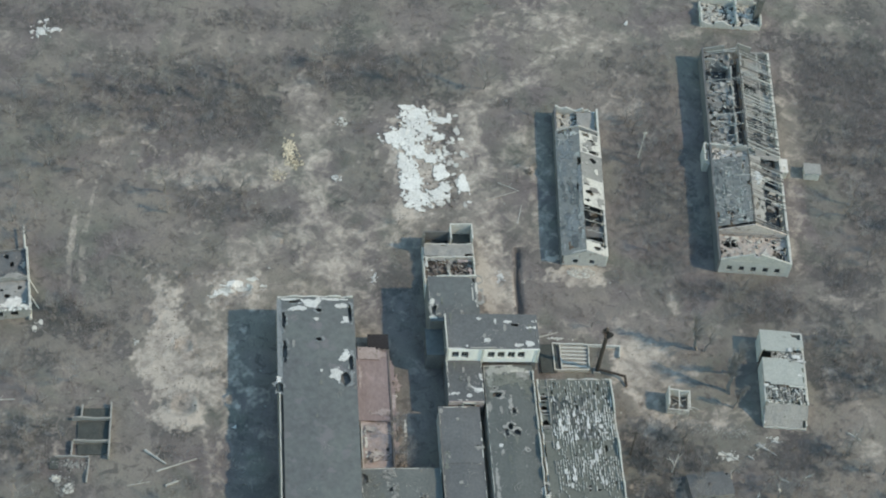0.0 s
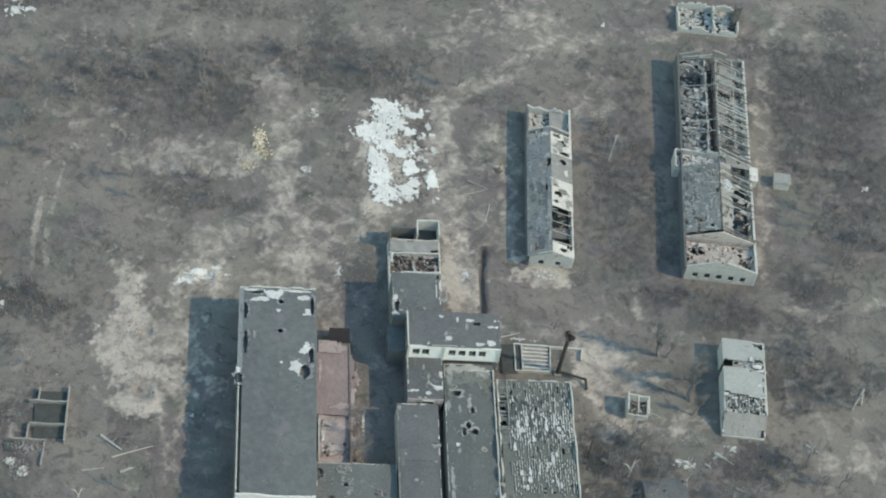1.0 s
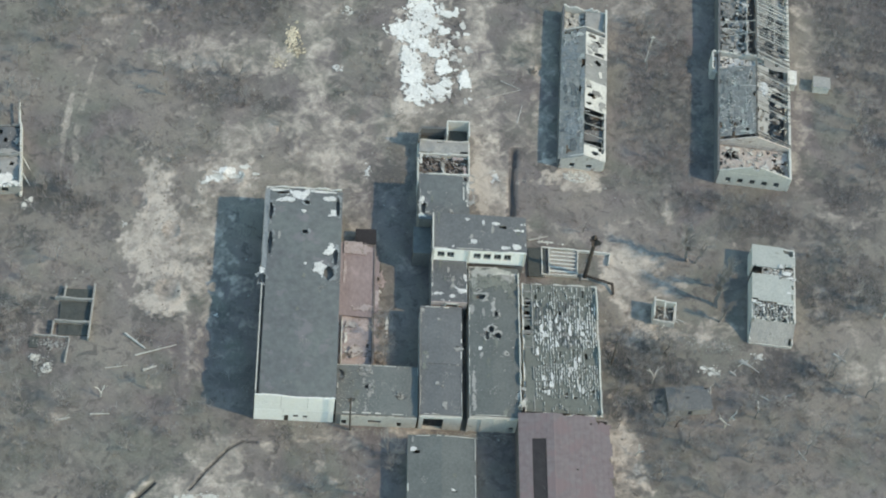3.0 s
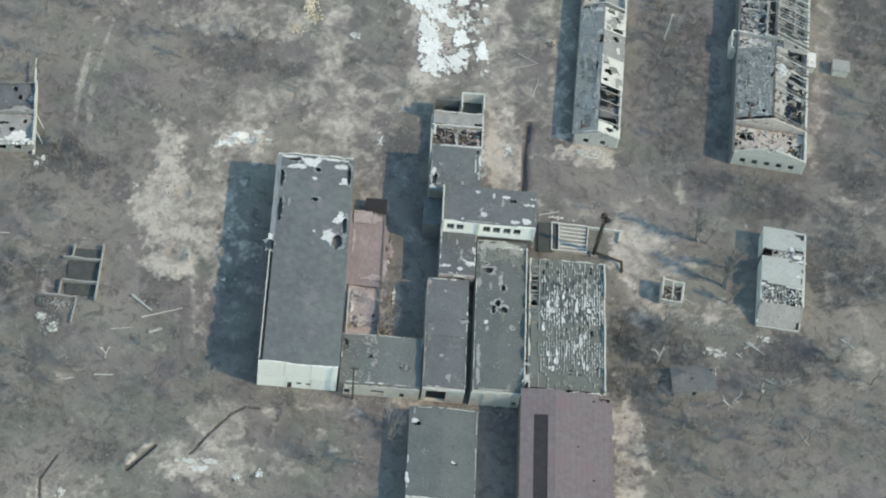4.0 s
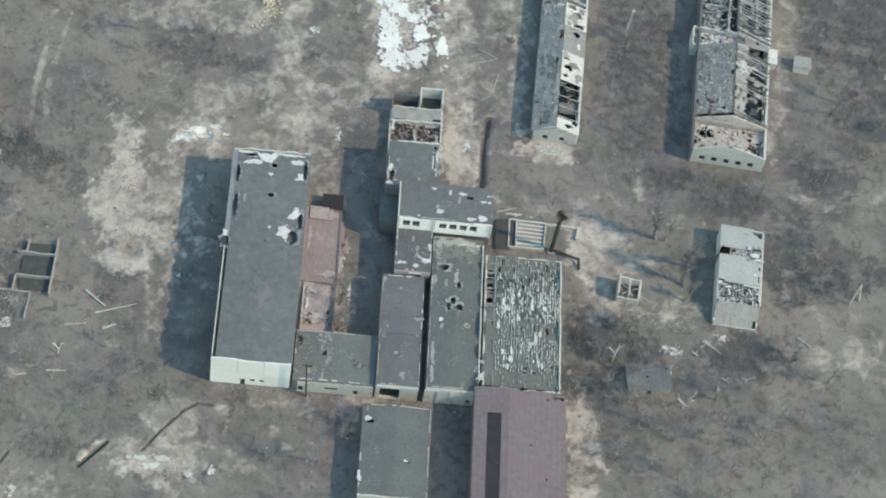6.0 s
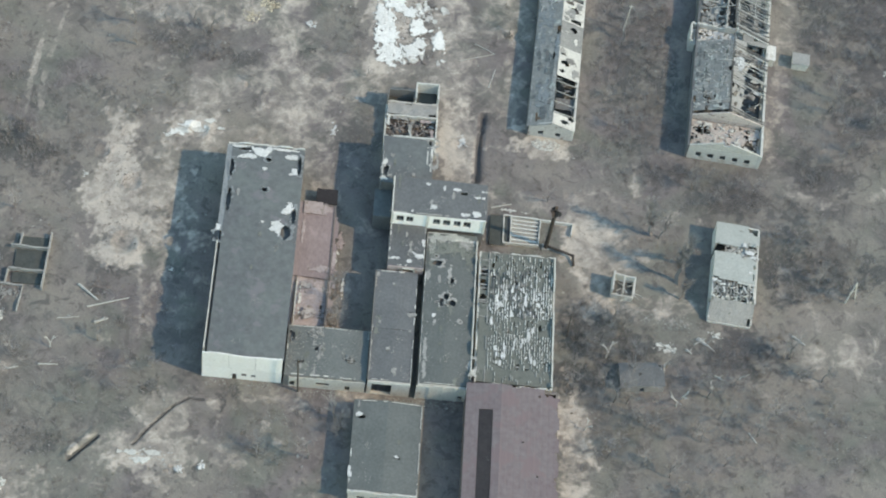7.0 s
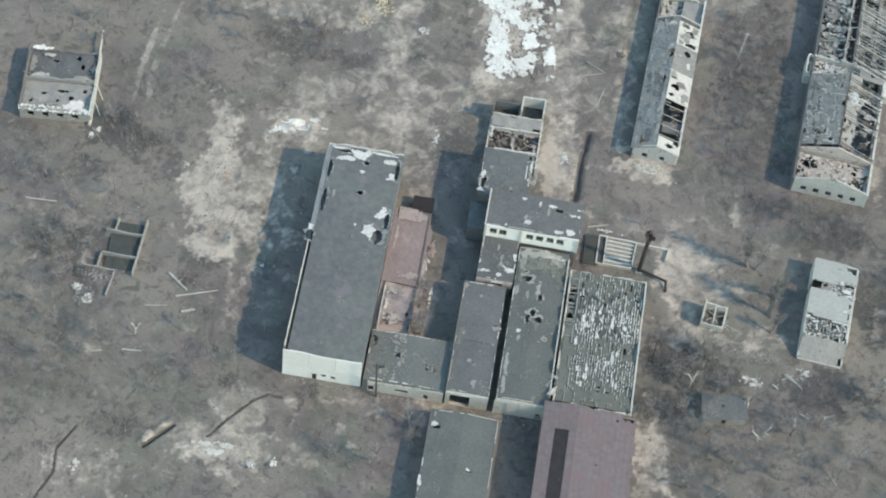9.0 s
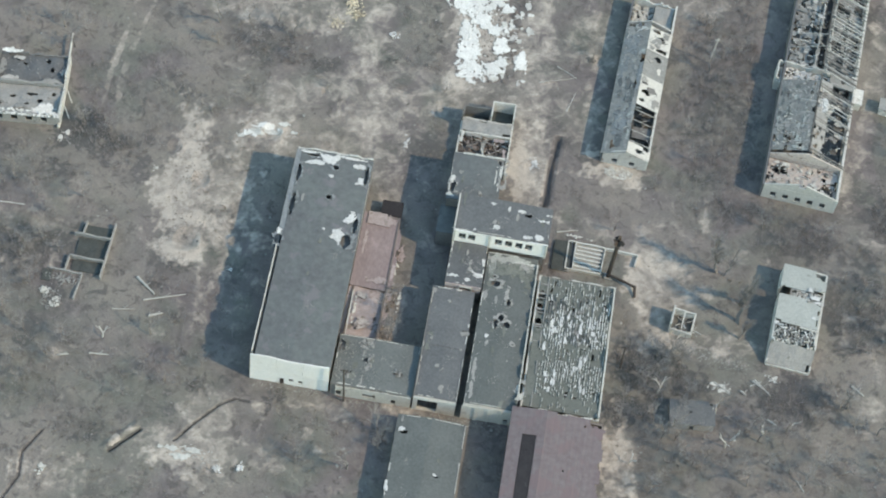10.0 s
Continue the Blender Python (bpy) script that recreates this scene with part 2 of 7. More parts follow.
def rims(parent, holes, height, material, seed=0, plan=True):
    """Frayed pale edges curling up round torn holes, broken here and there."""
    for k, (cx, cy, rx, ry) in enumerate(holes):
        bm = bmesh.new()
        torn(bm, cx + 0.1 * rough(cx, cy, 1, seed), cy + 0.1, rx + 0.28, ry + 0.3, lambda x, y: height(x, y) + 0.03, seed + k, 0.16, 0.05, 1.1, [(cx, cy, rx * 1.02, ry * 1.02)])
        if len(bm.faces):
            part("torn_edge", bm, material, parent, "pale frayed roof edge", kind="stuff", plan=plan)
        else:
            bm.free()


def chunks(bm, n, place, size, seed, flat=0.4):
    """Loose broken pieces: place(rng) gives x, y, z."""
    rng = random.Random(seed)
    for _ in range(n):
        x, y, z = place(rng)
        s = size * rng.uniform(0.4, 1.5)
        m = pose(x, y, z + s * flat * 0.3, rng.uniform(-25, 25), rng.uniform(-25, 25), rng.uniform(0, 180))
        a, b, c = s * rng.uniform(0.4, 1), s * rng.uniform(0.3, 0.7), s * flat * rng.uniform(0.3, 0.8)
        vs = box(bm, -a / 2, -b / 2, -c / 2, a / 2, b / 2, c / 2, m)
        for v in vs:
            v.co += Vector((rng.uniform(-1, 1), rng.uniform(-1, 1), rng.uniform(-0.5, 0.5))) * 0.13 * s


def oval(cx, cy, rx, ry, z=0.0):
    def pick(rng):
        a, r = rng.uniform(0, math.tau), math.sqrt(rng.random())
        x, y = cx + rx * r * math.cos(a), cy + ry * r * math.sin(a)
        return x, y, z(x, y) if callable(z) else z
    return pick


def area(x0, y0, x1, y1, z=0.0):
    def pick(rng):
        x, y = rng.uniform(x0, x1), rng.uniform(y0, y1)
        return x, y, z(x, y) if callable(z) else z
    return pick


def litter(parent, x0, y0, x1, y1, z, n, seed, edges="", material=None):
    """Scraps of plaster and slate strewn over a flat roof, and crumbled pale strips along the named edges (n, s, e, w)."""
    rng = random.Random(seed)
    height = z if callable(z) else (lambda x, y: z)
    bm = bmesh.new()
    spots = [(rng.uniform(x0, x1), rng.uniform(y0, y1), rng.uniform(0.3, 1.2)) for _ in range(max(2, n // 14))]
    chunks(bm, n, lambda r: (lambda q: (min(x1, max(x0, r.gauss(q[0], q[2]))), min(y1, max(y0, r.gauss(q[1], q[2]))), height(q[0], q[1])))(r.choice(spots)), 0.22, seed + 1, 0.3)
    part("roof_litter", bm, material or CONCRETE, parent, "grey plaster scraps", kind="stuff", plan=True)
    for k in range(max(2, n // 24)):
        bm = bmesh.new()
        torn(bm, rng.uniform(x0 + 0.8, x1 - 0.8), rng.uniform(y0 + 0.8, y1 - 0.8), rng.uniform(0.15, 0.6), rng.uniform(0.3, 1.4), height, seed + 20 + k, 0.18, 0.03, 1.4)
        if len(bm.faces):
            part("roof_scar", bm, (CONCRETE, FELT_DUSTY, FELT_DUSTY)[k % 3], parent, "scuffed pale roof patch", kind="stuff", plan=True)
        else:
            bm.free()
    for side in edges:
        run = (x1 - x0) if side in "ns" else (y1 - y0)
        bm = bmesh.new()
        s = rng.uniform(0, 2)
        while s < run - 1.2:
            d = min(rng.uniform(0.2, 1.0) ** 2 * 4.5, (run - s) / 2)
            w = rng.uniform(0.03, 0.1)
            c = s + d
            x, y = {"n": (x0 + c, y1 - w), "s": (x0 + c, y0 + w), "e": (x1 - w, y0 + c), "w": (x0 + w, y0 + c)}[side]
            torn(bm, x, y, *((d, w) if side in "ns" else (w, d)), height, seed + int(s * 3), 0.13, 0.08, 1.5)
            s += 2 * d + rng.uniform(0.0, 1.0) ** 2 * 5.0
        if len(bm.faces):
            part("crumbled_edge", bm, LIME, parent, "crumbled pale roof edge", kind="stuff", plan=True)
        else:
            bm.free()


def laths(parent, n, place, seed, run=(0.5, 2.0), thick=(0.07, 0.18), plan=False, mats=None):
    """Broken laths and battens lying loose every which way; place(rng) gives x, y, z."""
    rng = random.Random(seed)
    for _ in range(n):
        x, y, z = place(rng)
        a, d, t = rng.gauss(0, 0.7) + rng.choice((0, math.pi / 2)), rng.uniform(*run) / 2, rng.uniform(-0.12, 0.12)
        bm = bmesh.new()
        bar(bm, (x - d * math.cos(a), y - d * math.sin(a), z - t), (x + d * math.cos(a), y + d * math.sin(a), z + t), rng.uniform(*thick))
        part("broken_lath", bm, rng.choice(mats or (TIMBER, TIMBER, LIME, GREYWALL)), parent, plan=plan)


def shell(name, x0, y0, x1, y1, h, wall_mat, label, category, t=0.5, south=(), west=(), east=(), north=(), sill=None, parapet=0.0, ragged=0.0):
    """A building's four walls as parts of a thing; openings run along each wall."""
    b = thing(name, (x0 + x1) / 2, (y0 + y1) / 2, 0, 0, label, category)
    for k, (a, c, op) in enumerate((((x0, y0 + t / 2), (x1, y0 + t / 2), south), ((x1 - t / 2, y0 + t), (x1 - t / 2, y1 - t), east),
                                    ((x1, y1 - t / 2), (x0, y1 - t / 2), north), ((x0 + t / 2, y1 - t), (x0 + t / 2, y0 + t), west))):
        bm = bmesh.new()
        wall(bm, a, c, -0.6, h + parapet, t, op, ragged, k + 1)
        part("wall", bm, wall_mat, b, plan=True)
    return b

# ---- ground ----
TRACKS = [  # bare wheel-worn dirt: points, half width, strength
    (((-32.4, 95.5), (-29.6, 81.6), (-28.6, 62.1), (-27.5, 43.5), (-26.1, 28.7)), 4, 0.75),
    (((-49.7, 38.0), (-43.0, 38.8), (-33.1, 45.0), (-21.6, 48.9), (-0.8, 49.0), (13.3, 49.1)), 4.5, 0.7),
    (((13.4, 87.3), (10.2, 65.1), (13.3, 48.3), (15.5, 36.8), (15.9, 19.3)), 5, 0.9),
    (((17.7, 92.6), (31.3, 102.3), (41.9, 111.8), (56.8, 116.1)), 3.5, 0.7),
    (((-256.0, 111.3), (-107.1, 109.7), (-61.7, 109.9), (-15.4, 111.4), (32.3, 114.2), (82.0, 118.7), (114.8, 119.5), (143.4, 120.2), (277.5, 122.8)), 4.5, 0.42),
    (((27.9, 117.2), (34.1, 127.3), (37.9, 133.1)), 2.6, 0.6),
    (((37.9, 133.1), (42.5, 126.2), (48.1, 119.1)), 2.6, 0.6),
    (((94.4, 36.5), (98.9, 25.4), (108.2, 22.2), (126.7, 28.8), (163.1, 39.2)), 2.2, 0.5),
    (((104.4, 111.5), (102.5, 91.7), (99.3, 67.1), (96.0, 45.7), (94.4, 36.5)), 2.6, 0.6),
    (((-89.8, 60.3), (-90.5, 48.5), (-91.5, 33.9), (-90.7, 25.2)), 0.7, 0.7),
    (((-85.7, 60.3), (-87.2, 48.5), (-88.6, 33.9), (-87.6, 26.8)), 0.7, 0.6),
    (((25.9, 16.0), (39.9, 14.5), (55.1, 11.2)), 3, 0.4),
]
PALE = [  # ovals of pale soil: x, y, rx, ry, strength
    (-66.6, -63.6, 1.3, 1.6, 0.8),
    (-64.4, -61, 1.3, 1.6, 0.8),
    (61.5, -14.6, 9, 1.7, 0.9),
    (-11.5, -20, 2.6, 9, 0.6),
    (0, -45, 9, 2.2, 0.5),
    (-22, -47, 8, 2.6, 0.4),
    (-28, 33, 3.4, 12, 0.5),
    (13.6, 27, 3.4, 12, 1.1),
    (-2, 70, 7, 16, 0.75),
    (-65.2, 15.5, 6, 10.4, 0.86),
    (-65.2, -0.6, 5, 10, 0.84),
    (-63.5, -10.2, 5.5, 4.6, 0.8),
    (-56, 8, 8, 20, 0.6),
    (-54, -14, 5, 14, 0.35),
    (-50.5, 27, 7, 3.2, 0.9),
    (-13.3, 40.5, 12, 5.6, 0.5),
    (8.7, 43, 9, 5.6, 0.5),
    (37, 31.5, 6, 3.2, 0.9),
    (50.8, 1, 8, 7.2, 0.6),
    (57.9, 1, 7, 4.8, 0.5),
    (62.2, -13.1, 16, 4.4, 0.5),
    (-50.4, -63.6, 12, 4.8, 0.6),
    (-79, -74.2, 7, 5.8, 0.5),
    (112.8, -20, 14, 8.8, 0.3),
    (95.3, -29.4, 12, 7, 0.2),
    (45.8, -49, 4, 13.6, 0.8),
    (-56.9, 66.2, 19.8, 5, 0.5),
    (-44.3, 62.7, 8.1, 4.3, 0.6),
    (-83, 77.2, 10.8, 5, 0.4),
    (-22.7, 71.3, 3.6, 10.1, 0.35),
    (25.6, 71.6, 6.3, 11.5, 0.4),
    (54.8, 91.5, 7.2, 8.6, 0.4),
    (34.9, 127.3, 7.2, 5, 0.5),
    (-46.6, -54.5, 9, 7.8, 0.4),
    (-19.1, 36.6, 8, 4, 0.4),
    (37.8, 121.4, 12.6, 4.3, 0.5),
    (-24.6, 33.8, 1.8, 6.5, 0.75),
    (-28.7, 57.3, 2.6, 7, 0.55),
    (-17.1, 36.3, 2.6, 5.5, 0.6),
    (14.4, 54.4, 4, 3, 0.6),
    (35.4, 33.5, 3.4, 1.3, 1.0),
    (31.6, 36.5, 2.4, 1.2, 0.9),
    (109.2, -22.0, 11, 4, 0.45),
    (102.3, -29.5, 3, 2.2, 0.4),
    (-74.9, -77.8, 9, 5, 0.35),
    (-31.0, -62.4, 5, 4.5, 0.35),
    (-16.0, -68.2, 4, 4, 0.3),
    (-24.6, -54.0, 1.2, 1.8, 0.7),
    (-21.4, -57.7, 1.6, 1.6, 0.6),
    (-51.7, -65.0, 2.8, 1.4, 1.0),
    (-59.4, -64.7, 1.6, 1.0, 0.8),
    (67.0, 14.0, 6, 3.5, 0.35),
    (60.2, 21.7, 1.5, 6, 0.6),
    (-59.5, 17.2, 6, 3.4, 0.55),
    (28.6, 52, 3.5, 10, 0.5),
    (-10, 45, 22, 7, 0.36),
    (46, 1, 5, 7, 0.75),
    (44, 10, 7, 3, 0.5),
    (13, 62, 7, 18, 0.4),
    (-27, 62, 5, 22, 0.34),
    (-42, 24, 9, 9, 0.45),
    (-30, 31, 12, 11, 0.42),
    (-16, 17, 4, 9, 0.5),
    (22, 45, 10, 8, 0.36),
    (60, -13.6, 8, 2.4, 1.0),
    (-20, 38, 7, 14, 0.48),
]
SCRUB_AND_PIT_SHADE = [  # ovals of dark low brush, and pit shade painted at small craters
    (-94.3, 17, 7, 4.5, 1),
    (-54.3, 39, 4.5, 2.6, 0.55),
    (-63.6, 32, 4, 2.6, 0.5),
    (-82, 14, 8, 7, 0.5),
    (-67, -22, 2.4, 2, 0.9),
    (-74.5, -61.7, 6, 3, 0.6),
    (-97, -18, 9, 8, 0.8),
    (47.3, -19, 5, 5, 1),
    (47, -34, 6, 6, 1),
    (88, -22, 9, 6, 0.9),
    (103, 30, 7, 9, 0.8),
    (-63, -15.7, 3, 1.4, 0.9),
    (-52.2, -46, 1.2, 1.6, 0.9),
    (-35, -48, 1.2, 2.6, 0.9),
    (65.2, 72, 5, 36, 0.6),
    (4.5, 71, 4.5, 10, 0.7),
    (-63.7, 89.5, 21.6, 14.4, 0.65),
    (-46.5, 82.9, 8.1, 8.6, 0.7),
    (-13.9, 102.7, 19.8, 8.6, 0.8),
    (-54.3, 53.1, 9, 5.8, 0.6),
    (-87.2, 30, 20, 9.6, 0.4),
    (-96.6, 82.6, 10.8, 13, 0.5),
    (120.1, 92.5, 14.4, 23, 0.7),
    (124.3, 61.5, 10.8, 21.6, 0.7),
    (101.2, 3, 16, 8, 0.8),
    (55.2, 44.8, 12, 16, 0.4),
    (74.7, 22.9, 16, 7.2, 0.5),
    (52.5, -22.2, 9, 7, 0.8),
    (69.6, -25.8, 14, 6.2, 0.35),
    (69.6, -48.8, 22, 13.6, 0.22),
    (99.2, -42.8, 16, 11.6, 0.2),
    (-91.7, -23, 12, 8.8, 0.5),
    (-103.7, -49.8, 14, 13.6, 0.4),
    (-80.1, -51.7, 12, 9.7, 0.3),
    (57.5, 62, 6, 26, 0.7),
    (8.9, 89.9, 12.6, 2.5, 0.8),
    (-57, -34.1, 8, 11.6, 0.25),
    (-112.4, 5.2, 14, 11.2, 0.4),
    (60.8, 101.9, 10.8, 10.1, 0.5),
    (-15.5, 67.8, 6.3, 13, 0.35),
    (-49.8, 52.4, 3.6, 3.4, 0.6),
    (-42.1, 49.6, 4.4, 2.4, 0.75),
    (-90.9, 21.4, 2.2, 1.6, 1.0),
    (-85.4, 14.9, 3.6, 2.6, 0.7),
    (-95.6, 5.0, 5, 2.8, 0.7),
    (-79.9, 15.3, 3, 2.6, 0.6),
    (107.4, 32.0, 7, 3.6, 0.9),
    (87.0, 20.8, 7, 3.6, 0.8),
    (103.4, -0.8, 11, 5, 0.6),
    (-32.5, -45.2, 1.2, 2.2, 0.8),
    (-52.5, -46.9, 1.3, 1.3, 1.0),
    (48.0, -21.5, 5, 4, 1.0),
    (-89.7, -27.7, 5, 5, 0.7),
    (14.0, 47.0, 3, 0.8, 0.7),
    (69, 27, 9, 2.2, 0.9),
    # dark of the shallow pits, painted into the ground colour
    (-44.6, -66.8, 1.0, 0.7, 2.6),
    (-39.4, -65.8, 0.6, 0.6, 2.6),
    (-83.2, -73.2, 0.5, 0.8, 2.6),
    (-48.4, -66.4, 0.6, 0.5, 2.6),
    (-29.5, -75.4, 1.0, 0.7, 2.0),
    (-104, 118, 26, 5, 0.6),
    (118, 104, 20, 12, 0.8),
    (-40, 119, 18, 4, 0.5),
]
CRATERS = [(-62.8, 8.8, 2.2, 0.5), (-62.3, -8.4, 3, 0.5), (-18.8, 45.9, 1.6, 0.4), (23.4, 30.6, 1.3, 0.3), (-44.6, -66.8, 1.3, 0.3), (-39.2, -65.6, 1.0, 0.25), (15.7, 29, 1.6, 0.5), (43.7, 17.8, 1.4, 0.3), (-71, 17.1, 1.8, 0.4), (-48.6, 26.2, 2.4, 0.5), (28.6, 65.3, 1.6, 0.5), (-38.1, 41.2, 0.9, 0.5), (-47.7, -20.9, 1.2, 0.3), (-58.5, -39.8, 1.3, 0.3)]
DITCHES = [  # trenches: points, half width, depth
    (((-53.6, -61.2), (-50.5, -56.5), (-45.6, -50.3), (-42.4, -48.1), (-39.2, -48.3)), 0.1, 0.75),
    (((-91.0, -91.5), (-87.8, -83.3), (-85.2, -76.3), (-86.0, -70.5), (-83.0, -64.3)), 0.1, 0.75),
    (((21.5, 39.2), (21.3, 33.7), (20.8, 26.6), (20.5, 18.5)), 0.6, 1.2),
    (((-67.2, -66.4), (-61.7, -60.0)), 0.25, 0.9),
]


def near(x, y, pts):
    best = 1e9
    for (ax, ay), (bx, by) in zip(pts, pts[1:]):
        dx, dy = bx - ax, by - ay
        s = min(1.0, max(0.0, ((x - ax) * dx + (y - ay) * dy) / (dx * dx + dy * dy)))
        best = min(best, math.hypot(x - ax - s * dx, y - ay - s * dy))
    return best


def lay(x, y):
    """The lie of the land without trenches."""
    return 0.22 * rough(x, y, 0.045, 2) + 0.1 * rough(x, y, 0.21, 3)


def ground_z(x, y):
    z = lay(x, y)
    if not (-160 < x < 190 and -110 < y < 210):
        return z
    z += 0.05 * rough(x, y, 0.9, 4)
    for cx, cy, r, d in CRATERS:
        q = math.hypot(x - cx, y - cy) / r
        if q < 2:
            z += -d * max(0.0, 1 - q * q) + 0.35 * d * math.exp(-((q - 1.15) / 0.3) ** 2)
    for pts, w, d in DITCHES:
        if min(p[0] for p in pts) - 3 < x < max(p[0] for p in pts) + 3 and min(p[1] for p in pts) - 3 < y < max(p[1] for p in pts) + 3:
            q = near(x, y, pts)
            z += -d * max(0.0, min(1.0, (w + 0.16 - q) / 0.3)) + 0.05 * math.exp(-((q - w - 0.7) / 0.4) ** 2)
    if -72 < x < -58 and -71 < y < -54:  # spoil thrown up beside the short trench
        q = near(x, y, (((-68.3, -65.5), (-62.8, -59.1))))
        z += 0.5 * math.exp(-(q / 0.9) ** 2)
    return z


def steps(*runs):
    out = []
    for a, b, s in runs:
        out += list(np.arange(a, b, s))
    return out


def make_ground():
    far = [210, 250, 320, 450, 700, 1200, 2200, 4200]
    gx = [-v for v in reversed(far)] + steps((-180, -140, 5), (-140, -92, 0.95), (-92, -38, 0.32), (-38, 60, 0.75), (60, 150, 1.0), (150, 209, 5)) + far
    gy = [-v for v in reversed(far)] + steps((-180, -98, 5), (-98, -84, 0.6), (-84, -46, 0.33), (-46, -45, 0.5), (-45, 60, 0.7), (60, 142, 0.8), (142, 209, 5)) + far
    co = [(x, y, ground_z(x, y)) for y in gy for x in gx]
    n = len(gx)
    faces = [(j * n + i, j * n + i + 1, (j + 1) * n + i + 1, (j + 1) * n + i) for j in range(len(gy) - 1) for i in range(n - 1)]
    me = bpy.data.meshes.new("ground")
    me.from_pydata(co, [], faces)
    soil, scrub = me.attributes.new("soil", "FLOAT", "POINT"), me.attributes.new("scrub", "FLOAT", "POINT")
    sv, dv = np.zeros(len(co)), np.zeros(len(co))
    for k, (x, y, _) in enumerate(co):
        if not (-310 < x < 340 and -110 < y < 210):
            continue
        wob = 1 + 0.75 * rough(x, y, 0.09, 6) + 0.5 * rough(x, y, 0.4, 7) + 0.4 * rough(x, y, 1.1, 8)
        s = 0.5 * max(0.0, rough(x, y, 0.045, 31) + 0.5 * rough(x, y, 0.16, 32) - 0.1)
        d = 0.9 * max(0.0, rough(x, y, 0.05, 33) + 0.6 * rough(x, y, 0.14, 34) - 0.05)
        for pts, w, amt in TRACKS:
            if min(p[0] for p in pts) - 12 < x < max(p[0] for p in pts) + 12 and min(p[1] for p in pts) - 12 < y < max(p[1] for p in pts) + 12:
                q = near(x, y, pts) / (w * wob)
                s = max(s, 0.62 * amt * min(1.0, max(0.0, 1.9 - 1.2 * q)))
        for cx, cy, rx, ry, amt in PALE:
            q = math.hypot((x - cx) / rx, (y - cy) / ry)
            if q < 2.2:
                s = max(s, amt * min(1.0, max(0.0, 2.0 * wob - 1.4 * q)))
        for cx, cy, rx, ry, amt in SCRUB_AND_PIT_SHADE:
            q = math.hypot((x - cx) / rx, (y - cy) / ry)
            if q < 2.2:
                d = max(d, amt * min(1.0, max(0.0, 1.9 * wob - 1.2 * q)))
        for pts, w, _ in DITCHES:  # dug earth, with the trench's shade put into its colour
            if min(p[0] for p in pts) - 2 < x < max(p[0] for p in pts) + 2 and min(p[1] for p in pts) - 2 < y < max(p[1] for p in pts) + 2 and near(x, y, pts) < w + 0.2 + 0.15 * rough(x, y, 0.8, 3):
                s, d = -0.3, 1.0
        sv[k], dv[k] = s, d
    soil.data.foreach_set("value", sv)
    scrub.data.foreach_set("value", dv)
    me.polygons.foreach_set("use_smooth", [True] * len(faces))
    return me


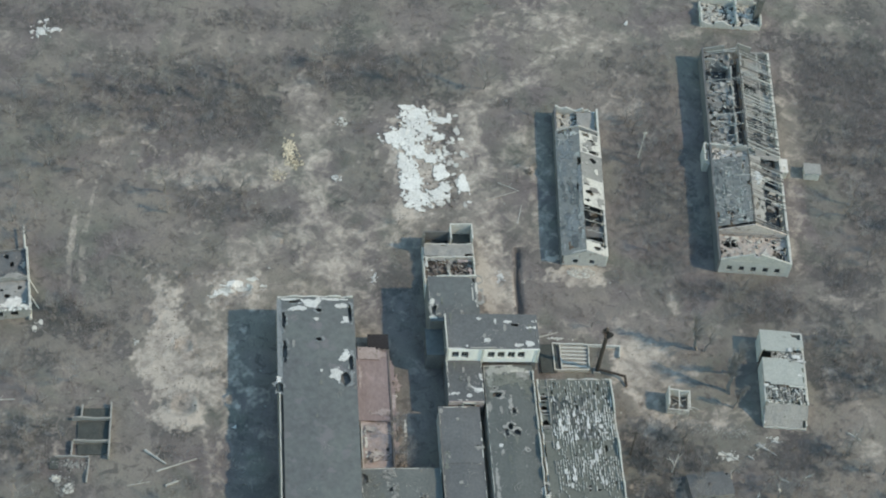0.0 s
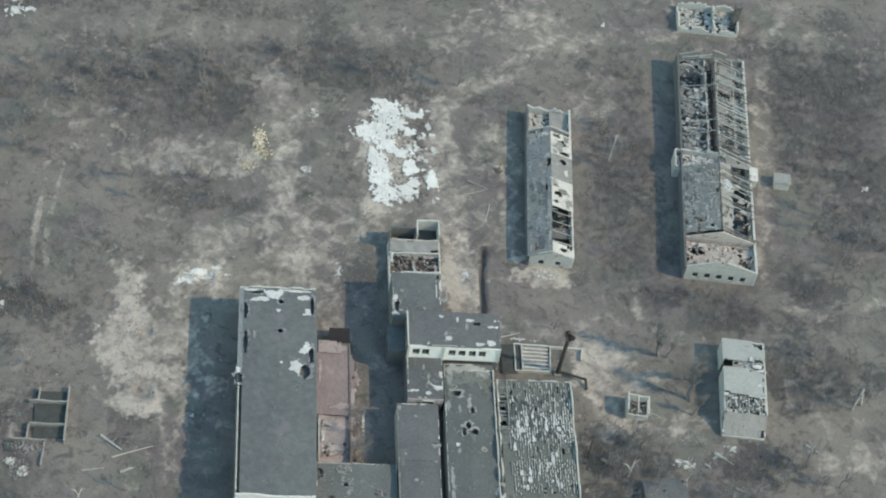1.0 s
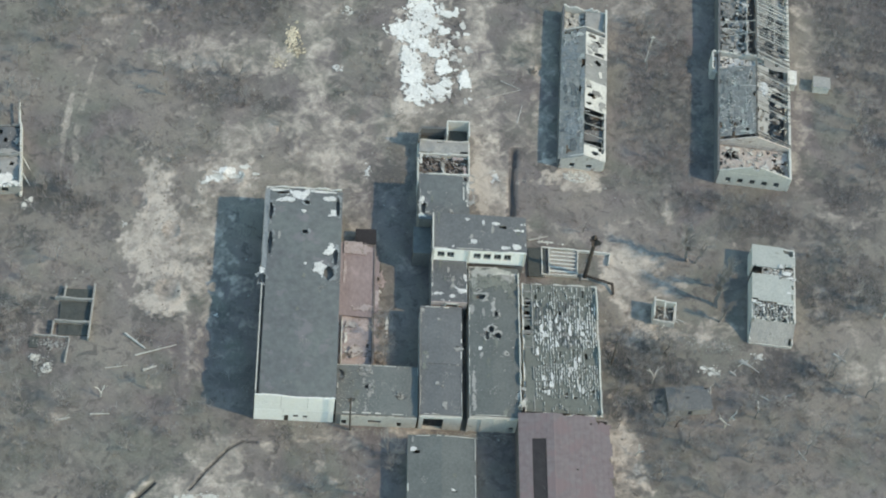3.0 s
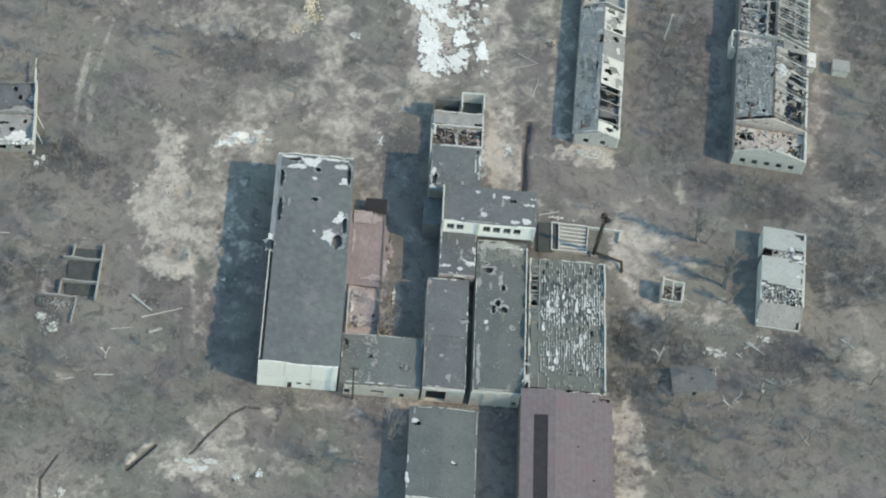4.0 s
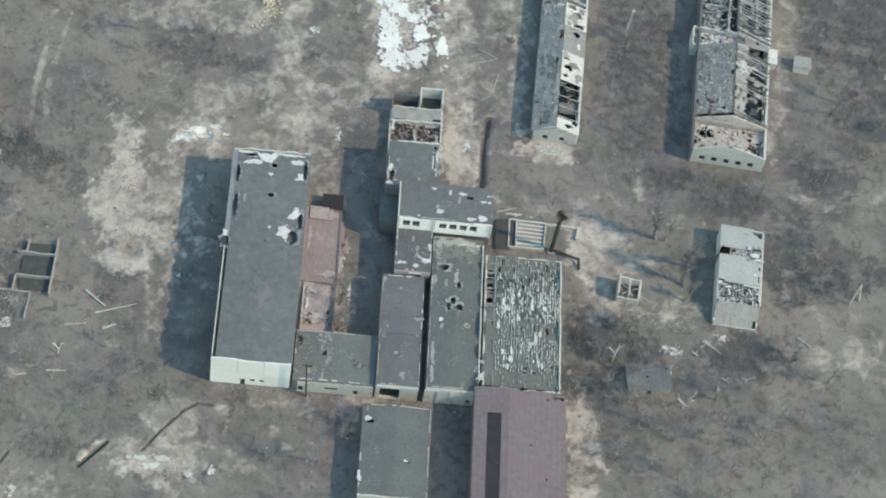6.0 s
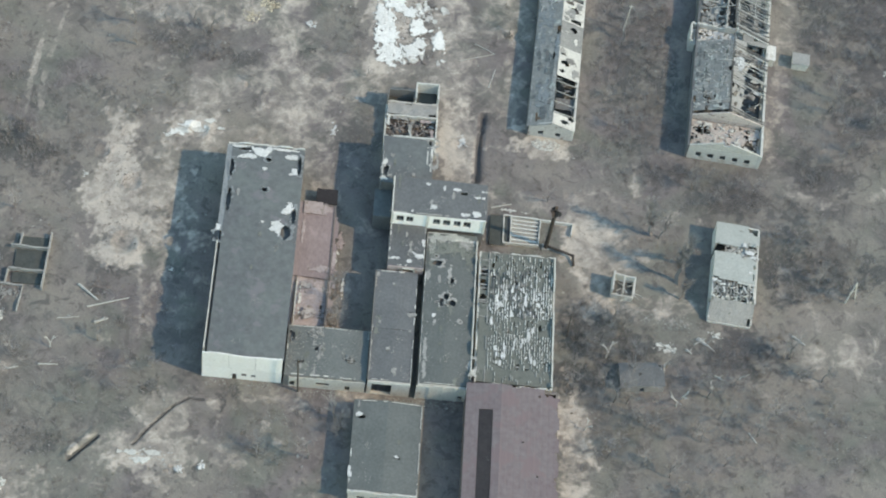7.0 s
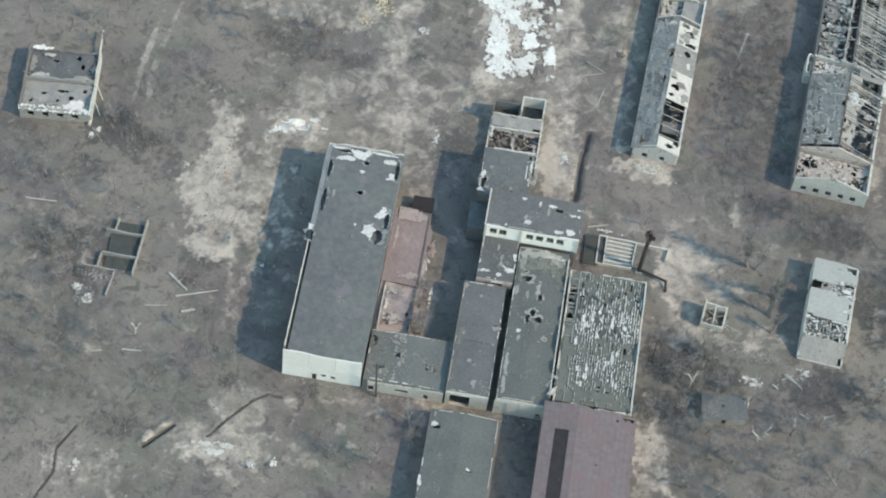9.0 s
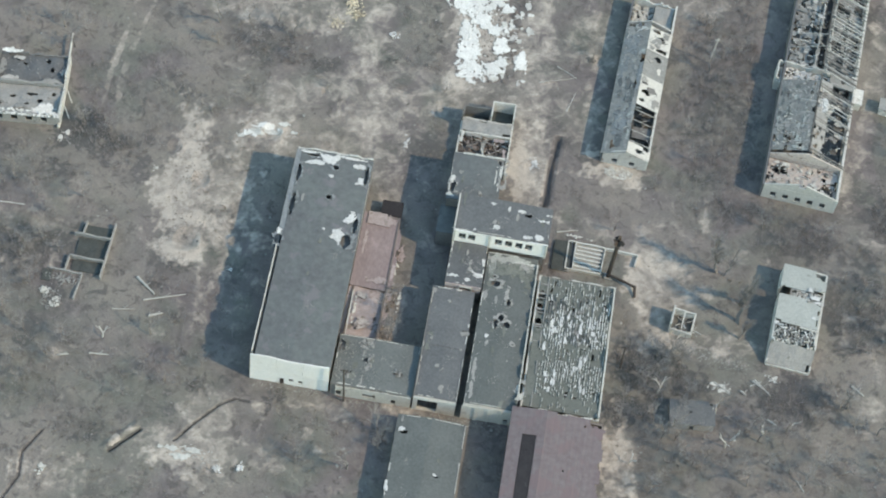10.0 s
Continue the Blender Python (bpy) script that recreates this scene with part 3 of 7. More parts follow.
def ground_material():
    m = bpy.data.materials.new("winter_ground")
    m.use_nodes = True
    nt = m.node_tree
    N, L = nt.nodes.new, nt.links.new
    bsdf = nt.nodes["Principled BSDF"]
    co = N("ShaderNodeTexCoord")

    def noisy(scale, detail, rgh, warp=0.0):
        n = N("ShaderNodeTexNoise")
        n.inputs["Scale"].default_value, n.inputs["Detail"].default_value = scale, detail
        n.inputs["Roughness"].default_value, n.inputs["Distortion"].default_value = rgh, warp
        L(co.outputs["Object"], n.inputs["Vector"])
        return n.outputs["Fac"]

    def ramp(src, lo, hi, a=0.0, b=1.0):
        r = N("ShaderNodeMapRange")
        for key, v in (("From Min", lo), ("From Max", hi), ("To Min", a), ("To Max", b)):
            r.inputs[key].default_value = v
        L(src, r.inputs["Value"])
        return r.outputs["Result"]

    def mix(fac, a, b):
        x = N("ShaderNodeMix")
        x.data_type = "RGBA"
        for s, v in ((x.inputs[0], fac), (x.inputs[6], a), (x.inputs[7], b)):
            if isinstance(v, bpy.types.NodeSocket):
                L(v, s)
            else:
                s.default_value = v
        return x.outputs[2]

    def calc(op, a, b):
        x = N("ShaderNodeMath")
        x.operation = op
        for s, v in ((x.inputs[0], a), (x.inputs[1], b)):
            if isinstance(v, bpy.types.NodeSocket):
                L(v, s)
            else:
                s.default_value = v
        return x.outputs[0]

    def attr(name):
        a = N("ShaderNodeAttribute")
        a.attribute_name = name
        return a.outputs["Fac"]

    grain, mid, broad = noisy(2.4, 6, 0.7), noisy(0.19, 7, 0.6, 0.7), noisy(0.03, 4, 0.6, 0.5)
    drift = noisy(0.075, 6, 0.55, 0.8)
    blot, hue = noisy(0.33, 7, 0.6, 0.8), noisy(0.045, 3, 0.55, 1.0)
    straw_spots, clumps = noisy(0.55, 7, 0.62, 1.0), noisy(0.75, 6, 0.6, 0.6)
    dry = mix(ramp(mid, 0.32, 0.68), rgb((0.156, 0.139, 0.138)), rgb((0.262, 0.235, 0.222)))
    mossy = mix(ramp(mid, 0.32, 0.68), rgb((0.146, 0.149, 0.130)), rgb((0.240, 0.239, 0.204)))
    grass = mix(ramp(hue, 0.42, 0.62), dry, mossy)
    grass = mix(ramp(broad, 0.42, 0.62, 0.0, 0.7), grass, rgb((0.295, 0.268, 0.230)))
    grass = mix(ramp(drift, 0.56, 0.66, 0.0, 0.6), grass, rgb((0.125, 0.118, 0.112)))
    grass = mix(ramp(blot, 0.54, 0.62, 0.0, 0.7), grass, rgb((0.124, 0.113, 0.108)))
    grass = mix(ramp(straw_spots, 0.56, 0.66, 0.0, 0.38), grass, rgb((0.330, 0.300, 0.256)))
    grass = mix(ramp(clumps, 0.6, 0.68, 0.0, 0.5), grass, rgb((0.096, 0.090, 0.084)))
    grass = mix(ramp(grain, 0.42, 0.72, 0.0, 0.45), grass, rgb((0.120, 0.110, 0.104)))
    brush = mix(ramp(mid, 0.35, 0.65), rgb((0.088, 0.085, 0.083)), rgb((0.150, 0.140, 0.135)))
    brush = mix(ramp(hue, 0.45, 0.6, 0.0, 0.7), brush, rgb((0.104, 0.110, 0.103)))
    brush = mix(ramp(straw_spots, 0.57, 0.66, 0.0, 0.45), brush, rgb((0.236, 0.222, 0.205)))
    brush = mix(ramp(grain, 0.4, 0.7, 0.0, 0.5), brush, rgb((0.150, 0.136, 0.130)))
    dirt = mix(ramp(mid, 0.32, 0.68), rgb((0.334, 0.300, 0.268)), rgb((0.550, 0.494, 0.424)))
    dirt = mix(ramp(straw_spots, 0.54, 0.62, 0.0, 0.5), dirt, rgb((0.270, 0.236, 0.208)))
    dirt = mix(ramp(grain, 0.45, 0.75, 0.0, 0.6), dirt, rgb((0.620, 0.562, 0.470)))
    shaggy = calc("ADD", calc("MULTIPLY", calc("SUBTRACT", mid, 0.5), 1.7), calc("ADD", calc("MULTIPLY", calc("SUBTRACT", blot, 0.5), 1.3), calc("MULTIPLY", calc("SUBTRACT", clumps, 0.5), 0.9)))
    dm = ramp(calc("ADD", attr("scrub"), shaggy), 0.32, 0.74)
    sm = ramp(calc("ADD", attr("soil"), calc("MULTIPLY", shaggy, 0.8)), 0.28, 0.86)
    col = mix(sm, mix(dm, grass, brush), dirt)
    L(col, bsdf.inputs["Base Color"])
    bsdf.inputs["Roughness"].default_value = 0.97
    bsdf.inputs["Specular IOR Level"].default_value = 0.1
    b = N("ShaderNodeBump")
    b.inputs["Strength"].default_value, b.inputs["Distance"].default_value = 0.6, 0.35
    L(calc("ADD", grain, calc("MULTIPLY", mid, 1.5)), b.inputs["Height"])
    L(b.outputs["Normal"], bsdf.inputs["Normal"])
    return m


ground = tagged(new("ground", make_ground()), "dry brown winter grass and pale trampled dirt with craters", "ground", kind="structure")
ground.data.materials.append(ground_material())

# ---- the workshop complex ----
def flat(z, fall=0.0, x0=0.0):
    return lambda x, y: z - fall * abs(x - x0)


def window(parent, x, y, z, w, h, axis='x'):
    """A window set in a wall: frame with a dark broken pane behind it."""
    bm = bmesh.new()
    t = 0.08
    rails = ((-w / 2, 0, -w / 2 + t, h), (w / 2 - t, 0, w / 2, h), (-w / 2 + t, 0, w / 2 - t, t), (-w / 2 + t, h - t, w / 2 - t, h), (-t / 2, t, t / 2, h - t))
    for a, b, c, d in rails:
        if axis == 'x':
            box(bm, x + a, y - 0.05, z + b, x + c, y + 0.05, z + d)
        else:
            box(bm, x - 0.05, y + a, z + b, x + 0.05, y + c, z + d)
    fr = part('window', bm, TIMBER, parent, plan=True)
    bm = bmesh.new()
    if axis == 'x':
        box(bm, x - w / 2 + t, y + 0.06, z + t, x + w / 2 - t, y + 0.08, z + h * 0.62)
    else:
        box(bm, x + 0.06, y - w / 2 + t, z + t, x + 0.08, y + w / 2 - t, z + h * 0.62)
    part('pane', bm, GLASS_DARK, fr, 'dark broken pane', plan=True)


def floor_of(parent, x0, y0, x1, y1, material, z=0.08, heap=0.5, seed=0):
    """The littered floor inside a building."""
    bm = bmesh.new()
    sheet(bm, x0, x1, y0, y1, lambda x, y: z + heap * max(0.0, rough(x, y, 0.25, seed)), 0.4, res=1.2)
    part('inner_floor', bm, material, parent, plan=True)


def hole_backing(parent, x0, y0, x1, y1, z):
    """Added grey deck close under the felt, lifting the holes' dark like haze."""
    bm = bmesh.new()
    sheet(bm, x0, x1, y0, y1, lambda x, y: z + 0.12 * rough(x, y, 0.7, 4), 0.15, (), 1.0)
    part('roof_deck', bm, GREYWALL, parent, 'added grey deck that pales the roof holes', plan=True)


def big_hall():
    x0, x1, y0, y1, h = -40.3, -22.1, -41.9, 16.4, 10.3
    b = shell('hall', x0, y0, x1, y1, h - 0.7, GREYWALL, 'long workshop hall with shell-holed grey felt roof and white panel gable', 'building', east=[(4 + 6 * k, 7.2 + 6 * k, 4.8, 7.2) for k in range(9)])
    top = lambda x, y: h + 0.3 - 0.035 * abs(x + 31.2)
    holes = [(-38.9, 9.0, 0.5, 2.5), (-38.7, 0.0, 0.62, 2.9), (-30.6, 3.4, 0.75, 0.65), (-30.5, 11.9, 0.7, 0.7), (-22.9, 11.2, 0.55, 2.7),
             (-23.1, -3.2, 0.55, 2.4), (-24.6, -8.0, 1.25, 2.0), (-40.2, -10.2, 0.9, 1.4), (-36.2, 14.6, 1.5, 0.45)]
    bm = bmesh.new()
    sheet(bm, x0 + 0.95, x1 + 0.2, -41.95, -10.69, top, 0.25, holes, 0.3)
    sheet(bm, x0 + 0.95, x1 + 0.2, -10.69, y1 - 0.5, top, 0.25, holes, 0.3)
    part('roof', bm, FELT, b, plan=True)
    bm = bmesh.new()
    sheet(bm, x0 - 0.25, x0 + 0.95, -10.4, y1 - 0.5, lambda x, y: top(x, y) - 0.06, 0.2, holes, 0.3)
    part('eave_strip', bm, EAVE, b, 'bleached grey eave strip', plan=True)
    rims(b, holes, top, EAVE, 400)
    for cx, cy, rx, ry, s in ((-32.4, 14.0, 2.3, 1.2, 1), (-35.4, 12.5, 1.9, 0.7, 2), (-30.9, 14.2, 1.0, 1.3, 21), (-26.3, -6.9, 1.9, 1.9, 3), (-24.3, -1.3, 0.9, 1.2, 4), (-25.2, -2.2, 0.9, 0.8, 22), (-24.7, 13.4, 1.6, 0.5, 5),
                              (-23.7, 9.4, 0.8, 1.0, 23), (-40.3, -8.2, 0.6, 1.0, 6), (-31.2, 9.4, 0.5, 0.4, 7), (-24.6, 8.6, 0.7, 0.4, 8), (-30.2, -5.6, 0.35, 0.3, 9), (-26.8, 15.3, 3.6, 0.25, 24), (-37.5, 15.3, 1.6, 0.35, 25)):
        bm = bmesh.new()
        torn(bm, cx, cy, rx, ry, lambda x, y: top(x, y) + 0.03, s, 0.22, cut=holes)
        part('torn_insulation', bm, WHITE, b, 'torn white roof insulation', plan=True)
    bm = bmesh.new()
    wall(bm, (x0 + 0.15, -40.76), (x0 + 0.15, -12.02), h - 0.8, h + 0.75, 0.26, ragged=1.0, seed=3)
    part('parapet', bm, LIME, b, 'broken white parapet', plan=True)
    bm = bmesh.new()
    wall(bm, (x0, y1 - 0.2), (x1, y1 - 0.2), h - 0.7, h + 0.75, 0.4, ragged=0.8, seed=5)
    part('parapet', bm, LIME, b, 'broken white parapet', plan=True)
    bm = bmesh.new()
    wall(bm, (x1 + 0.05, -9.35), (x1 + 0.05, 10.46), h - 1.0, h - 0.1, 0.3, ragged=0.5, seed=6)
    part('parapet', bm, LIME, b, 'broken white parapet', plan=True)
    hole_backing(b, x0 + 0.6, y0 + 0.6, x1 - 0.6, y1 - 0.6, h - 1.15)
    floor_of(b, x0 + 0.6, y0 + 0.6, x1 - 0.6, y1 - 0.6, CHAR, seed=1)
    litter(b, x0 + 1, -40.5, x1, y1 - 0.8, lambda x, y: top(x, y) + 0.03, 90, 701, 'n')
    y = y0 - 0.16
    tops = (11.1, 10.8, 10.7)
    for k in range(3):
        a, c = (x0 + 6.07 * k + 0.03, x0 + 6.07 * (k + 1) - 0.03)
        bm = bmesh.new()
        wall(bm, (a, y + 0.01), (c, y + 0.01), 4.74, tops[k] + 0.3, 0.26, ragged=0.55, seed=91 + k)
        part('panel', bm, PANEL, b, plan=True)
    low = ((0.0, 6.6, 0.3, ()), (6.64, 12.2, 0.3, ((0.3, 1.3, -0.5, 2.4), (2.4, 3.5, 1.6, 2.7), (4.6, 5.7, 1.3, 2.5))), (12.24, 18.2, 0.3, ()))
    for a, c, _, op in low:
        bm = bmesh.new()
        wall(bm, (x0 + a, y), (x0 + c, y), -0.5, 4.63, 0.26, op)
        part('panel', bm, PANEL, b, plan=True)
    bm = bmesh.new()
    box(bm, x0 + 6.98, y - 0.05, -0.4, x0 + 7.9, y + 0.02, 2.59)
    part('door', bm, PIPE, b, 'dark steel door', plan=True)
    for s in (9.6, 11.8):
        bm = bmesh.new()
        box(bm, x0 + s - 0.55, y - 0.02, 1.64, x0 + s + 0.55, y + 0.02, 2.83)
        part('window', bm, GLASS_DARK, b, 'dark empty window', plan=True)
    bm = bmesh.new()
    chunks(bm, 90, area(x0, -44.4, x1, -42.3, ground_z), 0.35, 4)
    part('rubble', bm, CONCRETE, b, 'broken panel pieces', kind='stuff', plan=True)


def red_annex():
    b = shell('lean_to', -21.2, -29.0, -13.2, 5.73, 3.16, RUBBLE, 'low lean-to with rusted red roof, collapsed along its south half', 'building', t=0.35)
    bm = bmesh.new()
    sheet(bm, -22.0, -12.2, -15.0, 5.9, lambda x, y: 3.3 - 0.06 * (x + 20), 0.1, [(-12.2, -4.6, 0.5, 1.6), (-12.0, 4.4, 1.3, 3.4), (-12.3, -14.6, 1.2, 0.9)], 0.3)
    part('roof', bm, RUST_PALE, b, 'bleached rusted red sheet roof', plan=True)
    for k, (x, y, rx, ry) in enumerate(((-18.6, 5.2, 1.6, 0.9), (-16.0, 4.6, 1.6, 1.0), (-12.7, -9.0, 0.4, 2.6), (-15.5, -12.6, 2.6, 0.9), (-20.6, -2.0, 0.35, 3.4))):
        bm = bmesh.new()
        torn(bm, x, y, rx, ry, lambda u, v: 3.32 - 0.06 * (u + 20), 640 + k, 0.25, 0.04, 1.1)
        part('bleached_sheet', bm, PINK, b, 'bleached pink sheet', plan=True)
    bm = bmesh.new()
    sheet(bm, -20.9, -15.4, 2.6, 6.1, lambda x, y: 3.62 - 0.06 * (x + 20), 0.1, [(-15.6, 5.8, 0.7, 0.5)], 0.35)
    part('patched_roof', bm, PINK, b, 'bleached pink patched roof end', plan=True)
    for k, (x, y, rx, ry, mt) in enumerate(((-11.7, -3.2, 0.9, 2.2, PINK), (-12.2, -7.6, 0.5, 1.6, LIME), (-12.4, -11.2, 0.5, 1.2, CONCRETE), (-10.0, -15.0, 0.3, 2.6, LIME), (-19.8, -21.0, 0.35, 2.6, LIME), (-17.4, -24.6, 1.6, 1.2, BRICKWALL), (-18.6, -17.4, 1.2, 0.8, BRICKWALL))):
        bm = bmesh.new()
        torn(bm, x, y, rx, ry, lambda u, v: 3.0 if u < -13.5 else ground_z(u, v) + 0.1, 720 + k, 0.22, 0.15, 1.4)
        part('fallen_plaster', bm, mt, b, 'pale fallen plaster', kind='stuff', plan=True)
    bm = bmesh.new()
    sheet(bm, -22.0, -11.9, -28.91, -14.8, lambda x, y: 2.75 - 0.06 * (x + 20) + 0.35 * rough(x, y, 0.3, 9) - 0.05 * max(0, -16 - y), 0.12, [(-11.9, -18.5, 0.9, 1.6), (-12.2, -25.6, 1.0, 2.2), (-14.6, -22.4, 0.5, 0.5), (-19.35, -28.4, 0.8, 0.4)], 0.35)
    part('fallen_roof', bm, PINK, b, 'bleached pink fallen sheeting', plan=True)
    bm = bmesh.new()
    chunks(bm, 170, lambda r: (lambda x, y: (x, y, ground_z(x, y) + 0.1))(r.gauss(-11.9, 0.9), r.uniform(-28, -10)), 0.4, 651)
    part('yard_rubble', bm, RUBBLE, b, 'brownish rubble', kind='stuff', plan=True)
    bm = bmesh.new()
    wall(bm, (-20.8, -28.53), (-20.8, -15.21), 0.0, 3.49, 0.3, ragged=0.8, seed=12)
    part('wall_stub', bm, LIME, b, plan=True)
    bm = bmesh.new()
    chunks(bm, 60, area(-15.0, -28.4, -13.4, -14.0, 2.0), 0.4, 8)
    part('rubble', bm, RUBBLE, b, kind='stuff', plan=True)
    floor_of(b, -20.8, -28.72, -13.5, 5.39, RUBBLE, seed=3)


def yard_sheds():
    b = shell('bunker', -18.0, 6.7, -13.3, 10.6, 2.1, GREYWALL, 'low flat-roofed bunker under dark felt beside the lean-to', 'shed', t=0.3, east=[(1.2, 2.2, 0, 1.9)])
    bm = bmesh.new()
    sheet(bm, -18.2, -13.1, 6.5, 10.8, flat(2.36), 0.2, (), 0.4)
    part('roof', bm, FELT_BLACK, b, 'dark felt roof', plan=True)
    c = shell('notch_annex', -4.2, 2.4, -0.06, 9.9, 5.6, GREYWALL, 'narrow grey annex in the corner between the blocks', 'building', t=0.3, west=[(2, 3.2, 1, 2.6), (4.6, 5.8, 1, 2.6)])
    bm = bmesh.new()
    sheet(bm, -4.35, -0.06, 2.25, 9.9, flat(5.9), 0.2, (), 0.5)
    part('roof', bm, FELT, c, 'grey felt roof', plan=True)


def tower_block():
    h = 9.3
    b = shell('mill_block', -3.2, 10.0, 8.9, 23.4, h, GREYWALL, 'tall grey mill block with holed felt roof', 'building',
              east=[(2 + 3.4 * k, 3.6 + 3.4 * k, 5.0, 7.2) for k in range(3)])
    top = flat(h + 0.2, 0.03, 3.0)
    bm = bmesh.new()
    sheet(bm, -3.3, 9.0, 9.9, 23.5, top, 0.25, (gaps := [(-2.2, 13.6, 0.7, 1.5), (9.3, 17.5, 0.6, 1.8), (9.0, 22.6, 1.3, 0.9), (4.6, 11.8, 0.2, 0.7)]), 0.3)
    part('roof', bm, FELT, b, plan=True)
    rims(b, gaps, top, CONCRETE, 430)
    bm = bmesh.new()
    wall(bm, (-3.2, 23.5), (9.0, 23.5), 0.0, h + 0.55, 0.4, ragged=0.6, seed=15)
    part('end_wall', bm, LIME, b, 'broken pale end wall', plan=True)
    for cx, cy, rx, ry, s in ((-2.6, 15.6, 0.6, 1.0, 41), (-2.6, 11.0, 0.7, 0.5, 42), (8.6, 20.0, 0.25, 1.8, 43), (7.6, 18.4, 0.12, 2.2, 44), (8.5, 15.5, 0.3, 0.9, 45)):
        bm = bmesh.new()
        torn(bm, cx, cy, rx, ry, top, s)
        part('torn_felt', bm, LIME, b, 'pale torn roof layer', plan=True)
    litter(b, -3.1, 10.4, 8.9, 23.3, lambda x, y: top(x, y) + 0.03, 60, 703, 'ew')
    hole_backing(b, -2.6, 10.6, 8.3, 22.8, h - 1.1)
    floor_of(b, -2.8, 10.4, 8.4, 23.0, CHAR, seed=4)
    # gutted rooms north of it
    c = thing('gutted_rooms', 3.2, 31.0, 0, 0, 'roofless gutted rooms heaped with scorched brown rubble', 'ruin')
    for p, q, top_z, rg in (((-3.0, 23.8), (-3.0, 38.6), 3.0, 0.9), ((9.7, 23.8), (9.7, 38.6), 3.6, 1.4), ((-3.0, 34.6), (9.6, 34.6), 3.2, 0.4), ((-3.0, 38.6), (9.6, 38.6), 3.3, 0.5), ((-2.6, 28.4), (9.4, 28.4), 2.6, 1.4), ((3.4, 23.8), (3.4, 34.4), 2.6, 1.6)):
        bm = bmesh.new()
        wall(bm, p, q, -0.4, top_z, 0.4, ragged=rg, seed=int(3 * p[0] + p[1]))
        part('wall', bm, LIME, c, plan=True)
    bm = bmesh.new()
    sheet(bm, -2.8, 9.5, 34.9, 38.4, lambda x, y: 3.0 + 0.15 * rough(x, y, 0.5), 0.25, [(8.6, 35.2, 1.2, 0.6), (2.6, 38.4, 1.3, 0.3)], 0.4)
    part('slab', bm, CONCRETE, c, 'pale floor slab', plan=True)
    bm = bmesh.new()
    sheet(bm, -2.7, 9.4, 24.0, 34.4, lambda x, y: 0.9 + 1.2 * rough(x, y, 0.35, 5), 0.3, [(-0.5, 32.5, 1.6, 1.5), (6, 32, 1.8, 1.6), (-1.2, 25.5, 1.3, 1.2), (4.4, 25.6, 1.4, 1.2), (8.4, 30, 0.9, 2)], 0.5)
    part('fallen_slab', bm, RUBBLE, c, 'scorched brown rubble', plan=True)
    bm = bmesh.new()
    chunks(bm, 620, area(-2.6, 24.0, 9.2, 34.2, 1.5), 0.5, 21)
    part('rubble', bm, RUBBLE, c, kind='stuff', plan=True)
    rng = random.Random(31)
    for _ in range(14):
        x, y, a, d = rng.uniform(-1.6, 8), rng.uniform(25, 33.4), rng.uniform(0, 3.1), rng.uniform(0.7, 1.9)
        bm = bmesh.new()
        bar(bm, (x - d * math.cos(a), y - d * math.sin(a), 1.7 + rng.random()), (x + d * math.cos(a), y + d * math.sin(a), 2.3 + rng.random()), 0.2)
        part('fallen_beam', bm, BARK, c, plan=True)
    laths(c, 44, lambda r: (r.uniform(-2.4, 9.2), r.uniform(24.2, 34.2), r.uniform(1.6, 2.9)), 71, (0.5, 2.2), (0.1, 0.3), True, (LIME, PINK, CONCRETE, RUBBLE))
    for k, (x, y, rx, ry, mt) in enumerate(((-1.0, 26.4, 0.9, 0.4, LIME), (8.6, 29.5, 0.4, 2.4, PINK), (3.2, 30.0, 0.4, 1.8, CONCRETE), (5.6, 27.6, 1.6, 0.4, LIME), (-2.4, 33.0, 0.4, 1.6, LIME), (1.0, 34.0, 2.2, 0.4, CONCRETE), (7.4, 33.6, 1.4, 0.5, PINK))):
        bm = bmesh.new()
        torn(bm, x, y, rx, ry, flat(2.5), 740 + k, 0.2, 0.1, 1.4)
        part('fallen_plaster', bm, mt, c, 'fallen plaster on the rubble', kind='stuff', plan=True)
    floor_of(c, -2.8, 23.8, 9.5, 43.0, CHAR, seed=14)
    for x0, x1, y1, hh, mat, lab in ((4.1, 9.6, 43.4, 5.4, LIME, 'thin pale wall tops'), (-2.8, 3.7, 41.2, 4.9, GREYWALL, 'a dark floor')):
        d = thing('roofless_bay', (x0 + x1) / 2, 41, 0, 0, 'roofless brick bay with ' + lab, 'ruin')
        for p, q in (((x0, 38.9), (x0, y1)), ((x0, y1), (x1, y1)), ((x1, y1), (x1, 38.9))):
            bm = bmesh.new()
            wall(bm, p, q, -0.4, hh, 0.34, ragged=0.15, seed=17)
            part('wall', bm, mat, d, plan=True)
        # one dark slab across the whole bay
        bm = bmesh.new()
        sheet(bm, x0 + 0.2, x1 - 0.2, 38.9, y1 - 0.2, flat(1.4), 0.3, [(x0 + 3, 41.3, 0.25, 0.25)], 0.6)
        part('floor_slab', bm, DARK_COVER, d, 'dark floor', plan=True)
    bm = bmesh.new()
    for k in range(4):
        box(bm, -3.2, 37.6 + 0.5 * k, 3.0, -2.8, 38.1 + 0.5 * k, 7.2 - 1.1 * abs(k - 1))
    bmesh.ops.remove_doubles(bm, verts=bm.verts, dist=0.002)
    part('wall_fragment', bm, GREYWALL, c, 'pointed wall fragment', plan=True)


